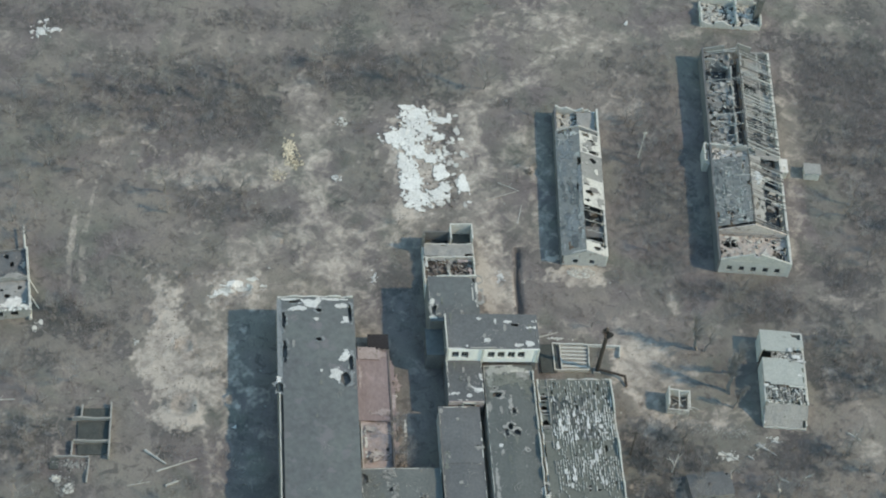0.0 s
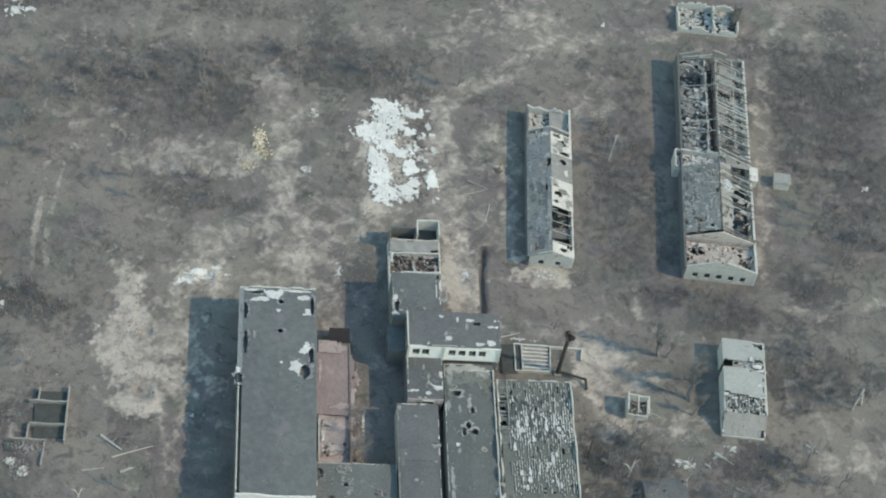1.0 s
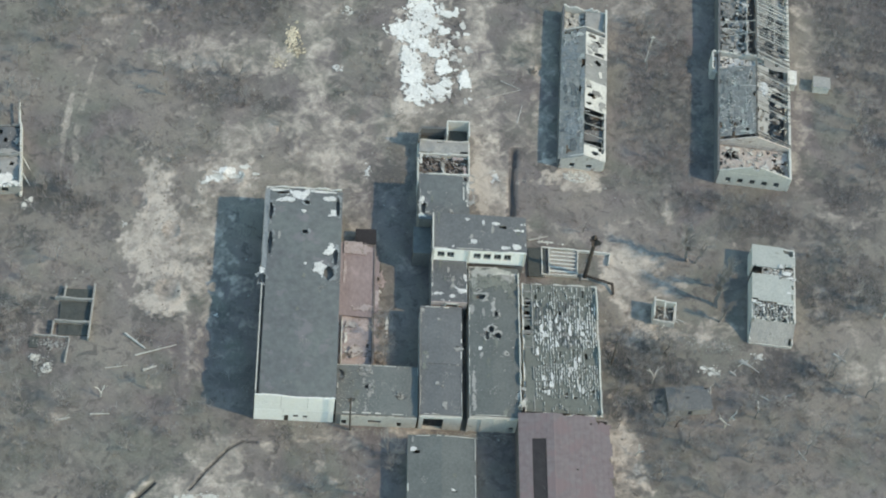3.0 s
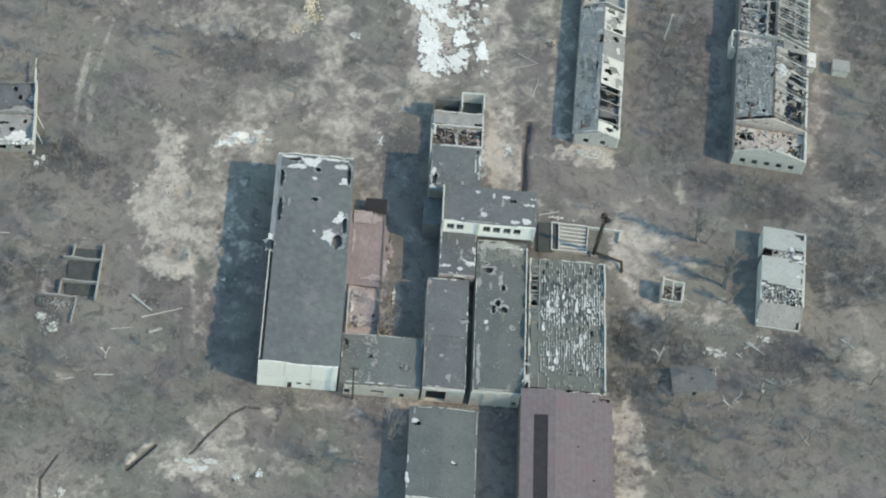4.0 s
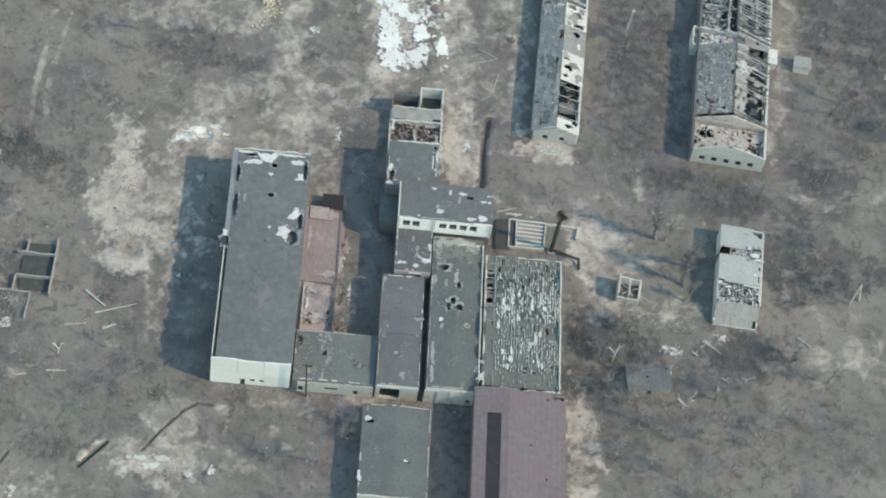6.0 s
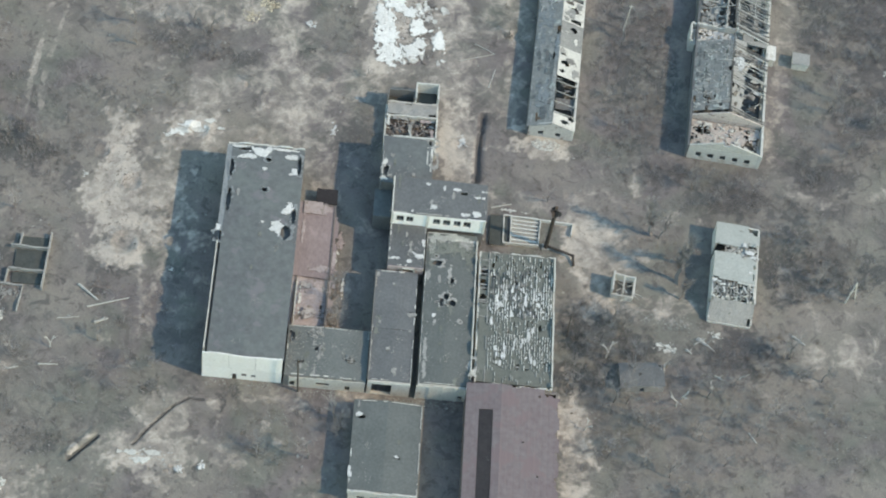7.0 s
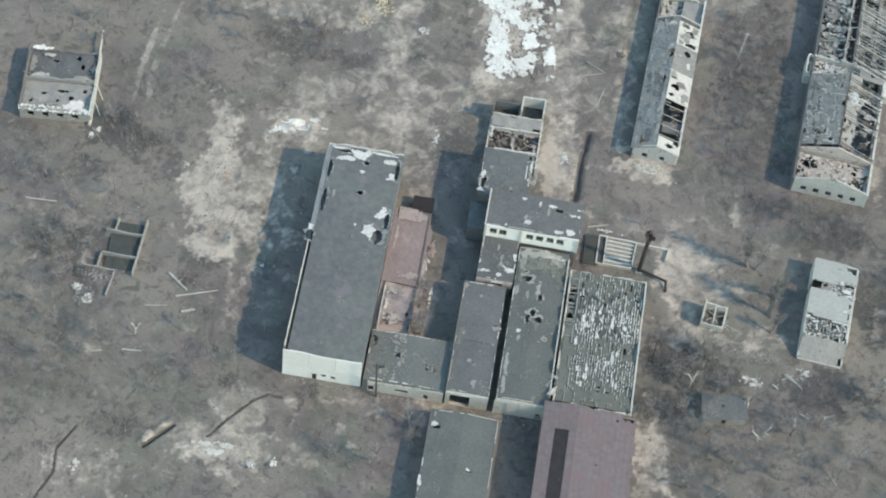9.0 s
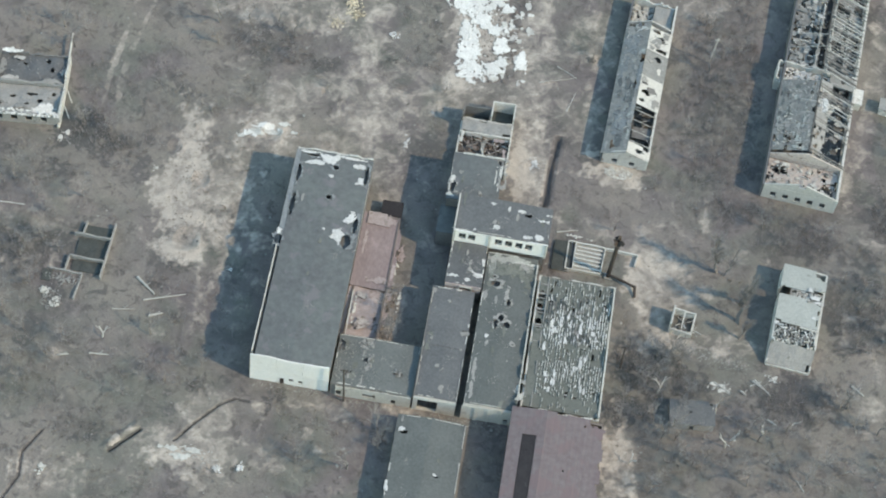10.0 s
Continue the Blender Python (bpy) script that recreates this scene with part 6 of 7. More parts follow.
def west_ruin():
    b = thing("roofless_house", -109.2, 25.6, 0, 6.0, "roofless plastered house with broken pale wall tops and rubble inside", "house")
    for p, q, h, rg, mat in (((-8.6, -9.2), (8.6, -9.2), 4.2, 0.4, CONCRETE), ((8.6, -9.2), (8.6, 9.6), 4.2, 1.2, LIME), ((8.6, 9.6), (-8.6, 9.6), 4.0, 2.2, GREYWALL),
                             ((-8.6, 9.6), (-8.6, -9.2), 4.2, 0.4, GREYWALL), ((-8.4, 0.4), (8.4, 0.4), 4.0, 0.6, CONCRETE)):
        bm = bmesh.new()
        run = math.hypot(q[0] - p[0], q[1] - p[1])
        op = [(1.8 + 3.6 * k, 3.4 + 3.6 * k, 1.1, 2.9) for k in range(int((run - 2) / 3.6))] if p[1] == -9.2 and q[1] == -9.2 else ()
        wall(bm, p, q, -0.5, h, 0.5, op, ragged=rg, seed=int(p[0] * 2 + p[1]))
        part("wall", bm, mat, b)
    bm = bmesh.new()
    chunks(bm, 240, area(-8.8, -9.9, 8.8, -8.3, 4.0), 0.5, 93, 0.3)
    part("broken_cornice", bm, LIMEDUST, b, "crumbled cream wall top", kind="stuff")
    for x, y, rx, ry, k in ((1.0, -7.6, 6.0, 0.9, 1), (5.0, -6.6, 2.4, 1.2, 2), (-6, 9.2, 2.2, 0.6, 3)):
        bm = bmesh.new()
        torn(bm, x, y, rx, ry, lambda u, v: 3.1 + 0.1 * v, 500 + k, 0.3, 0.1)
        part("fallen_plaster", bm, LIMEDUST, b, "cream fallen plaster")
    rng = random.Random(19)
    bm = bmesh.new()
    sheet(bm, -8.3, 8.3, -8.9, 0.0, lambda x, y: 2.5 + 0.35 * rough(x, y, 0.35, 12), 0.2, [(-3.6, -3.4, 0.7, 0.5), (1.0, -2.4, 1.3, 0.5), (3.2, -4.4, 0.8, 0.6), (0.2, -5.4, 0.5, 0.4), (-6.4, -5.8, 0.4, 0.4), (6.4, -2.2, 0.4, 0.6)], 0.3)
    part("attic_floor", bm, CONCRETE, b, "pale plastered floor with pits")
    bm = bmesh.new()
    sheet(bm, -8.3, 8.3, 0.8, 9.3, lambda x, y: 2.3 + 0.4 * rough(x, y, 0.3, 13), 0.2, [(3.6, 7.8, 0.6, 0.8), (4.8, 5.4, 0.5, 0.7), (-2.0, 6.8, 0.6, 0.4)], 0.3)
    part("attic_floor", bm, FELT_AND_SHADE, b, "dark felted floor")
    for k, (x, y, rx, ry) in enumerate(((-5.6, 1.8, 2.4, 0.7), (4.6, 1.6, 2.6, 0.6), (-7.4, 5.6, 0.6, 2.6), (-3.2, 8.2, 1.4, 0.5), (7.6, 4.6, 0.4, 2.2), (-1.0, -6.6, 1.4, 0.5))):
        bm = bmesh.new()
        torn(bm, x, y, rx, ry, lambda u, v: 2.75, 830 + k, 0.22, 0.1, 1.4)
        part("fallen_plaster", bm, (PLASTER, CONCRETE, CONCRETE)[k % 3], b, "pale fallen plaster", kind="stuff")
    floor_of_local(b, -8.3, -8.9, 8.3, 9.3, CHAR, 0.3, 0.4, 12)
    bm = bmesh.new()
    chunks(bm, 110, area(-8, -8.6, 8, 0, 2.8), 0.3, 91)
    chunks(bm, 50, area(-8, 1, 8, 9, 2.7), 0.35, 92)
    part("rubble", bm, CONCRETE, b, "grey plaster rubble", kind="stuff")


def cells():
    """Footings of a pulled-down shed: open cells with dark pits."""
    b = thing("open_cells", -83.4, -16.6, 0, 1.0, "sunken brick cells of a pulled-down shed", "ruin")
    for p, q, h in (((-2.6, 7.6), (-2.9, 4.0), 1.3), ((-4.9, 4.0), (4.2, 3.6), 1.5), ((-4.6, -2.4), (4.0, -2.6), 1.5), ((4.1, 8.0), (3.6, -7.2), 1.7), ((-4.7, -2.6), (-5.0, -6.4), 1.2)):
        bm = bmesh.new()
        wall(bm, p, q, -0.6, h, 0.35, ragged=0.35, seed=int(p[0] * 5))
        part("wall", bm, CONCRETE, b)
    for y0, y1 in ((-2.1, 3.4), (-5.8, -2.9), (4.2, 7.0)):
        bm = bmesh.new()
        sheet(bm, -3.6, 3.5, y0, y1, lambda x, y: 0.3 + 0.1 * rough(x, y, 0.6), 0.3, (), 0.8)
        part("pit_floor", bm, DARK_COVER, b, "dark floor")
    c = thing("footing_rubble", -87.5, -28.5, 0, 0, "collapsed outbuilding footings heaped with grey rubble", "ruin")
    bm = bmesh.new()
    wall(bm, (-4.4, 5.6), (3.4, 5.4), -0.4, 0.9, 0.35, ragged=0.5, seed=23)
    part("wall", bm, CONCRETE, c)
    bm = bmesh.new()
    wall(bm, (3.4, 5.2), (3.0, -1.6), -0.4, 0.9, 0.35, ragged=0.5, seed=24)
    part("wall", bm, CONCRETE, c)
    bm = bmesh.new()
    chunks(bm, 130, lambda r: (r.gauss(-0.6, 1.7), r.gauss(3.4, 0.9), 0.2), 0.4, 95)
    chunks(bm, 160, oval(-2, -2.4, 2.4, 3.0, 0.2), 0.4, 96)
    part("rubble", bm, CONCRETE, c, kind="stuff")
    bm = bmesh.new()
    chunks(bm, 40, oval(-4.0, -0.6, 1.4, 1.0, 0.3), 0.6, 98)
    chunks(bm, 30, oval(-1.0, -3.4, 1.0, 1.6, 0.3), 0.6, 99)
    part("slabs", bm, LIME, c, "pale broken slabs", kind="stuff")
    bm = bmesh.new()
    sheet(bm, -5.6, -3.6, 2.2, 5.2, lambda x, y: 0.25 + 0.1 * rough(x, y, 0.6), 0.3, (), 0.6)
    part("pit_floor", bm, DARK_COVER, c, "dark floor")


def north_ruin():
    b = thing("collapsed_house", 90.0, 124.0, 0, -4.0, "collapsed roadside house with broken walls and rubble", "ruin")
    for p, q, h in (((-8.5, -4.2), (8.2, -4.2), 2.6), ((8.2, -4.2), (8.2, 4.5), 4.0), ((-8.5, 4.5), (-8.5, -4.2), 3.0), ((8.2, 4.5), (-8.5, 4.5), 3.4), ((1.5, -4), (1.5, 4.4), 3.2)):
        bm = bmesh.new()
        wall(bm, p, q, -0.5, h, 0.5, ragged=1.6, seed=int(p[0] + 3 * p[1]))
        part("wall", bm, LIME, b)
    bm = bmesh.new()
    chunks(bm, 320, area(-8, -4, 8, 4.2, 0.6), 1.0, 97)
    part("rubble", bm, LIME, b, kind="stuff")
    laths(b, 20, lambda r: (r.uniform(-8, 8), r.uniform(-4, 4), r.uniform(1.2, 2.6)), 61, (0.8, 2.4))
    floor_of_local(b, -8.2, -4, 8, 4.2, CHAR, 0.1, 0.9, 15)


barn()
cottage_row()
store()
west_ruin()
cells()
north_ruin()

# ---- loose things on the ground ----
def chimney():
    b = thing("steel_chimney", 38.2, 1.7, 0, 0, "tall rusty steel chimney pipe with a flue along the ground", "chimney")
    bm = bmesh.new()
    tube(bm, (0, 0, -0.3), (0.2, 0.3, 14.2), 0.55, 0.48, 14)
    part("pipe", bm, PIPE, b)
    bm = bmesh.new()
    tube(bm, (0.2, 0.3, 14.1), (0.2, 0.3, 15.2), 0.62, 0.58, 14)
    part("cap", bm, PIPE, b)
    rng = random.Random(15)
    bm = bmesh.new()
    for k in range(9):  # crumpled sheet hood
        a = k * math.tau / 9
        m = pose(0.2 + 0.75 * math.cos(a), 0.3 + 0.75 * math.sin(a), 15.3 + rng.uniform(-0.5, 0.6), rng.uniform(-50, 50), rng.uniform(-50, 50), math.degrees(a))
        box(bm, -0.6, -0.5, -0.03, rng.uniform(0.5, 0.9), 0.5, 0.03, m)
    part("hood", bm, PIPE, b, "crumpled dark sheet hood")
    bm = bmesh.new()
    tube(bm, (0, 0, 1.0), (6.6, -2.2, 1.0), 0.32, 0.32, 10)
    part("flue", bm, PIPE, b)
    bm = bmesh.new()
    tube(bm, (6.6, -2.0, 1.2), (6.9, -4.6, 0.1), 0.34, 0.34, 10)
    part("flue_elbow", bm, PIPE, b)
    bm = bmesh.new()
    box(bm, -0.9, -0.9, -0.3, 0.9, 0.9, 0.35)
    part("footing", bm, CONCRETE, b)


def slatted_pen():
    b = thing("slatted_pen", 33.0, 5.4, 0, -2, "concrete pen with white kerbs and rows of slats", "pen")
    for p, q in (((-5.2, -4.2), (-5.4, 3.9)), ((-5.4, 3.9), (11.6, 3.6)), ((11.6, 3.6), (11.2, 0.4)), ((3.6, 3.6), (3.4, -3.4)), ((-3.6, 3.7), (-3.4, -3.8)), ((-5.2, -4.1), (3.4, -3.7))):
        bm = bmesh.new()
        wall(bm, p, q, -0.3, 1.1, 0.3, ragged=0.2, seed=int(p[0] * 3 + q[1]))
        part("kerb", bm, LIME, b)
    for k in range(6):
        bm = bmesh.new()
        y = -2.9 + 1.12 * k
        box(bm, -3.2, y, 0.25, 3.2, y + 0.42, 0.6)
        part("slat", bm, LIME, b)
    bm = bmesh.new()
    sheet(bm, -3.4, 3.4, -3.6, 3.6, flat(0.2), 0.3, (), 1.2)
    part("floor", bm, CONCRETE, b)
    c = thing("covered_pit", 26.5, 5.0, 0, 0, "low concrete pit under a dark tarred lid", "pit")
    for p, q in (((-1.9, -4.0), (-1.9, 4.0)), ((1.9, -4.0), (1.9, 4.0)), ((-1.7, 4.0), (1.7, 4.0)), ((-1.7, -4.0), (1.7, -4.0))):
        bm = bmesh.new()
        wall(bm, p, q, -0.3, 0.5, 0.3)
        part("kerb", bm, CONCRETE, c)
    bm = bmesh.new()
    sheet(bm, -2.1, 2.1, -4.2, 4.2, lambda x, y: 0.72 + 0.03 * x, 0.15, [(2.0, -3.9, 0.5, 0.3)], 0.35)
    part("lid", bm, DARK_COVER, c, "dark tarred lid")


def huts():
    b = thing("roofless_hut", 57.0, -8.4, 0, -6, "small roofless hut with white beam frame over dark inside", "hut")
    for p, q, h in (((-2.6, -2.6), (2.6, -2.6), 2.2), ((2.6, -2.6), (2.6, 2.6), 1.6), ((2.6, 2.6), (-2.6, 2.6), 3.2), ((-2.6, 2.6), (-2.6, -2.6), 4.4)):
        bm = bmesh.new()
        wall(bm, p, q, -0.4, h, 0.35, ragged=0.4, seed=int(p[0] * 2))
        part("wall", bm, LIME, b)
    for k in range(3):
        bm = bmesh.new()
        bar(bm, (-2.6 + 2.6 * k, -2.5, 3.0), (-2.6 + 2.6 * k, 2.5, 3.2), 0.28)
        part("beam", bm, LIME, b)
    bm = bmesh.new()
    box(bm, -2.4, -2.4, 0.1, 2.4, 2.4, 0.25)
    part("floor", bm, CHAR, b)
    laths(b, 14, lambda r: (r.uniform(-2.6, 4.0), r.uniform(-3.4, 2.4), r.uniform(0.4, 2.2)), 81, (0.8, 2.6), (0.12, 0.26), mats=(LIME, CONCRETE, TIMBER))
    bm = bmesh.new()
    chunks(bm, 520, lambda r: (lambda s: (51 + 22 * s + r.gauss(0, 1), -13 - 3.6 * s + r.gauss(0, 1.1), ground_z(51 + 22 * s, -13 - 3.6 * s)))(r.random()), 0.3, 5)
    solo("rubble_bank", bm, CONCRETE, "pale rubble bank below the hut", "rubble", kind="stuff")
    c = thing("flat_shed", 103.4, 65.7, 0, -6, "small flat-roofed shed of pale boards", "shed")
    bm = bmesh.new()
    box(bm, -2.0, -1.7, -0.3, 2.0, 1.7, 2.4)
    part("walls", bm, LIME, c)
    bm = bmesh.new()
    sheet(bm, -2.3, 2.3, -2.0, 2.0, lambda x, y: 2.65 - 0.06 * y, 0.14, [(0.6, -1.9, 0.8, 0.3)], 0.35)
    part("roof", bm, CONCRETE, c)
    e = thing("brick_chimney", 97.3, 123.0, 0, 0, "free-standing dark brick chimney stack of a ruined house", "chimney")
    bm = bmesh.new()
    box(bm, -0.8, -0.8, -0.4, 0.8, 0.8, 8.6)
    part("stack", bm, CHAR, e)
    bm = bmesh.new()
    box(bm, -1.0, -1.0, 8.6, 1.0, 1.0, 9.1)
    part("cap", bm, CHAR, e)


def brush_shed():
    b = thing("brush_shed", 61.4, -32.6, 0, 6, "small shed with dark mossy flat roof among bare trees", "shed")
    for p, q in (((-5.0, -2.9), (5.0, -2.9)), ((5.0, -2.9), (5.0, 2.9)), ((5.0, 2.9), (-5.0, 2.9)), ((-5.0, 2.9), (-5.0, -2.9))):
        bm = bmesh.new()
        wall(bm, p, q, -0.4, 2.5, 0.3, [(4.4, 5.5, -0.4, 2.0)] if q[1] == p[1] == -2.9 else ())
        part("wall", bm, CONCRETE if p[1] == q[1] == -2.9 else GREYWALL, b)
    bm = bmesh.new()
    sheet(bm, -5.3, 5.3, -3.0, 3.2, lambda x, y: 2.75 + 0.03 * y, 0.18, [(5.1, 2.8, 1.0, 0.8), (-0.4, 0.2, 0.4, 0.3)], 0.35)
    part("roof", bm, FELT_AND_SHADE, b, "dark mossy felt roof")
    bm = bmesh.new()
    box(bm, -4.8, -2.7, -0.1, 4.8, 2.7, 0.1)
    part("floor", bm, CHAR, b)


def scorched_stack():
    b = thing("scorched_stack", 21.32, -41.1, 0, 0, "stub of a scorched black chimney stack between the halls", "chimney")
    bm = bmesh.new()
    for p, q in (((-0.32, -0.5), (0.32, -0.5)), ((0.26, -0.4), (0.26, 0.4)), ((0.32, 0.5), (-0.32, 0.5)), ((-0.26, 0.4), (-0.26, -0.4))):
        wall(bm, p, q, -0.3, 8.9, 0.2, ragged=1.0, seed=int(7 * p[0] + 5 * p[1]))
    part("shaft", bm, FELT_BLACK, b)
    bm = bmesh.new()
    chunks(bm, 26, lambda r: (r.gauss(0.1, 0.5), r.gauss(1.6, 0.6), 7.3), 0.5, 88)
    part("broken_brick", bm, LIME, b, "pale broken brick at its foot", kind="stuff")


def poles():
    def pole(x, y, h, lean, label):
        b = thing("utility_pole", x, y, 0, 0, label, "pole", "utility poles")
        bm = bmesh.new()
        tube(bm, (0, 0, -0.5), (lean[0], lean[1], h), 0.26, 0.17, 8)
        part("post", bm, DARKWOOD, b)
        bm = bmesh.new()
        bar(bm, (lean[0] - 0.9, lean[1], h - 0.6), (lean[0] + 0.9, lean[1], h - 0.6), 0.16)
        part("crossarm", bm, DARKWOOD, b)
    pole(-18.1, -43.9, 14.5, (-0.6, 0.2), "tall dark utility pole beside the link shed")
    pole(43.8, -22.6, 9.5, (-0.2, 0.3), "dark utility pole beside the slab hall")
    p = thing("utility_pole", 57.0, 71.0, 0, 0, "slim pale concrete pole standing in the brush", "pole", "utility poles")
    bm = bmesh.new()
    tube(bm, (0, 0, -0.5), (0.4, 0.3, 10.2), 0.2, 0.13, 8)
    part("post", bm, LIME, p)
    bm = bmesh.new()
    bar(bm, (-0.3, 0.25, 9.7), (1.0, 0.35, 9.7), 0.16)
    part("crossarm", bm, LIME, p)
    b = thing("a_frame_pole", 113.0, -5.0, 0, 10, "two-legged pale concrete power pole", "pole")
    for x0, y0 in ((-1.3, -0.6), (1.6, 0.4)):
        bm = bmesh.new()
        bar(bm, (x0, y0, -0.4), (-0.3, 0.2, 8.2), 0.28)
        part("leg", bm, LIME, b)
    bm = bmesh.new()
    bar(bm, (-0.9, 0.0, 4.2), (0.8, 0.2, 4.2), 0.18)
    part("brace", bm, LIME, b)
    c = thing("toppled_pole", -101.2, 29.5, 0, 0, "long white concrete pole toppled along the house", "pole")
    bm = bmesh.new()
    tube(bm, (1.5, -13.5, 0.7), (-1.8, 14.5, 1.9), 0.4, 0.24, 8)
    part("shaft", bm, LIME, c)
    for s in ((0.6, -5.6, 1.0), (0.2, -1.0, 1.2)):
        bm = bmesh.new()
        bar(bm, s, (s[0] + 2.6, s[1] - 4.2, 0.1), 0.22)
        part("stay", bm, LIME, c)


def waste_field():
    """The dump of bleached lime north of the mill."""
    blobs = [(-2.4, 84.2, 3.0, 2.8), (-6.6, 76.5, 3.3, 2.8), (-2.6, 79.0, 2.8, 3.2), (-3.2, 55.6, 2.8, 2.6), (-4.4, 61.1, 2.1, 2.2), (-4.6, 66.0, 1.8, 2.4), (0.9, 79.6, 1.5, 1.6), (-2.9, 72.0, 2.3, 1.8), (1.4, 69.6, 2.1, 1.5),
             (-6.3, 67.6, 1.2, 2.5), (2.5, 57.0, 1.9, 1.8), (3.4, 64.6, 1.6, 1.8), (9.2, 61.1, 1.2, 2.5), (5.0, 83.0, 1.9, 0.9),
             (3.4, 76.9, 1.2, 1.2), (-1.6, 81.5, 1.9, 1.8), (-4.3, 87.4, 1.6, 0.7), (4.2, 59.5, 1.2, 1.5)]
    b = thing("lime_dump", 0, 70, 0, 0, "spilled bright white lime waste with ragged edges", "waste", kind="stuff")
    for k, (x, y, rx, ry) in enumerate(blobs):
        bm = bmesh.new()
        torn(bm, x, y, rx * 1.3, ry * 1.3, lambda u, v: ground_z(u, v) + 0.05 + 0.012 * k, 300 + k, 0.25, 0.1, 0.85)
        part("spill", bm, LIMEDUST, b, plan=True)
    rng = random.Random(53)
    for k in range(34):
        x, y = rng.uniform(1.5, 10.5), rng.uniform(53, 88)
        bm = bmesh.new()
        torn(bm, x, y, rng.uniform(0.3, 1.1), rng.uniform(0.3, 1.3), lambda u, v: ground_z(u, v) + 0.06, 900 + k, 0.24, 0.08, 1.4)
        if len(bm.faces):
            part("spill", bm, (LIMEDUST, LIME, PLASTER)[k % 3], b, plan=True)
        else:
            bm.free()
    bm = bmesh.new()
    chunks(bm, 150, lambda r: (lambda q: (r.gauss(q[0], q[2] * 0.95), r.gauss(q[1], q[3] * 0.95), 0.0))(r.choice(blobs)), 0.4, 41, 0.3)
    part("clods", bm, LIMEDUST, b, "white lime clods", kind="stuff", plan=True)
    bm = bmesh.new()
    chunks(bm, 260, area(-7, 53, 8, 86, 0.1), 0.6, 42, 0.35)
    part("earth_clods", bm, RUBBLE, b, "brown earth clods", kind="stuff", plan=True)


def lime_bank():
    """Washed-out lime at the corner of the hall."""
    b = thing("lime_bank", -50.0, 27.0, 0, 0, "washed-out pale lime bank at the hall's corner", "waste", kind="stuff")
    for k, (x, y, rx, ry) in enumerate(((-50.2, 27.4, 2.6, 1.1), (-53.9, 24.6, 1.7, 0.9), (-46.0, 29.0, 1.4, 0.6), (-43.4, 27.0, 0.7, 0.4), (-56.2, 23.4, 0.8, 0.5), (-51.6, 25.2, 1.1, 0.5))):
        bm = bmesh.new()
        torn(bm, x, y, rx, ry, lambda u, v: ground_z(u, v) + 0.03, 800 + k, 0.22, 0.08, 1.3)
        part("spill", bm, LIMEDUST if k < 2 else LIME, b, plan=True)


def dead_trees():
    for x, y, turn, size in ((53.2, -27.4, 20, 1.0), (70.0, -38.6, 130, 0.9), (71.2, -36.6, 250, 0.75), (67.0, -30.4, 60, 0.6), (85.2, -30.0, 200, 0.7), (48.4, -47.0, 300, 0.7), (78.4, -34.0, 80, 0.7), (-75.5, -38.5, 10, 0.7)):
        bm = bmesh.new()
        for a, c, r in (((0, 0, -0.3), (0.3, 0.2, 2.4), 0.26), ((0.3, 0.2, 2.4), (1.7, 1.6, 4.6), 0.18), ((0.3, 0.2, 2.4), (-0.9, 1.4, 4.8), 0.18), ((1.1, 1.0, 3.7), (2.6, 1.0, 5.0), 0.12), ((-0.5, 1.0, 4.0), (-1.9, 1.2, 5.2), 0.1)):
            tube(bm, a, c, r, r * 0.6, 6)
        bm.transform(pose(x, y, ground_z(x, y), 0, 0, turn) @ Matrix.Scale(size, 4))
        solo("dead_tree", bm, LIME, "bleached forked dead tree without bark", "tree", "dead trees")


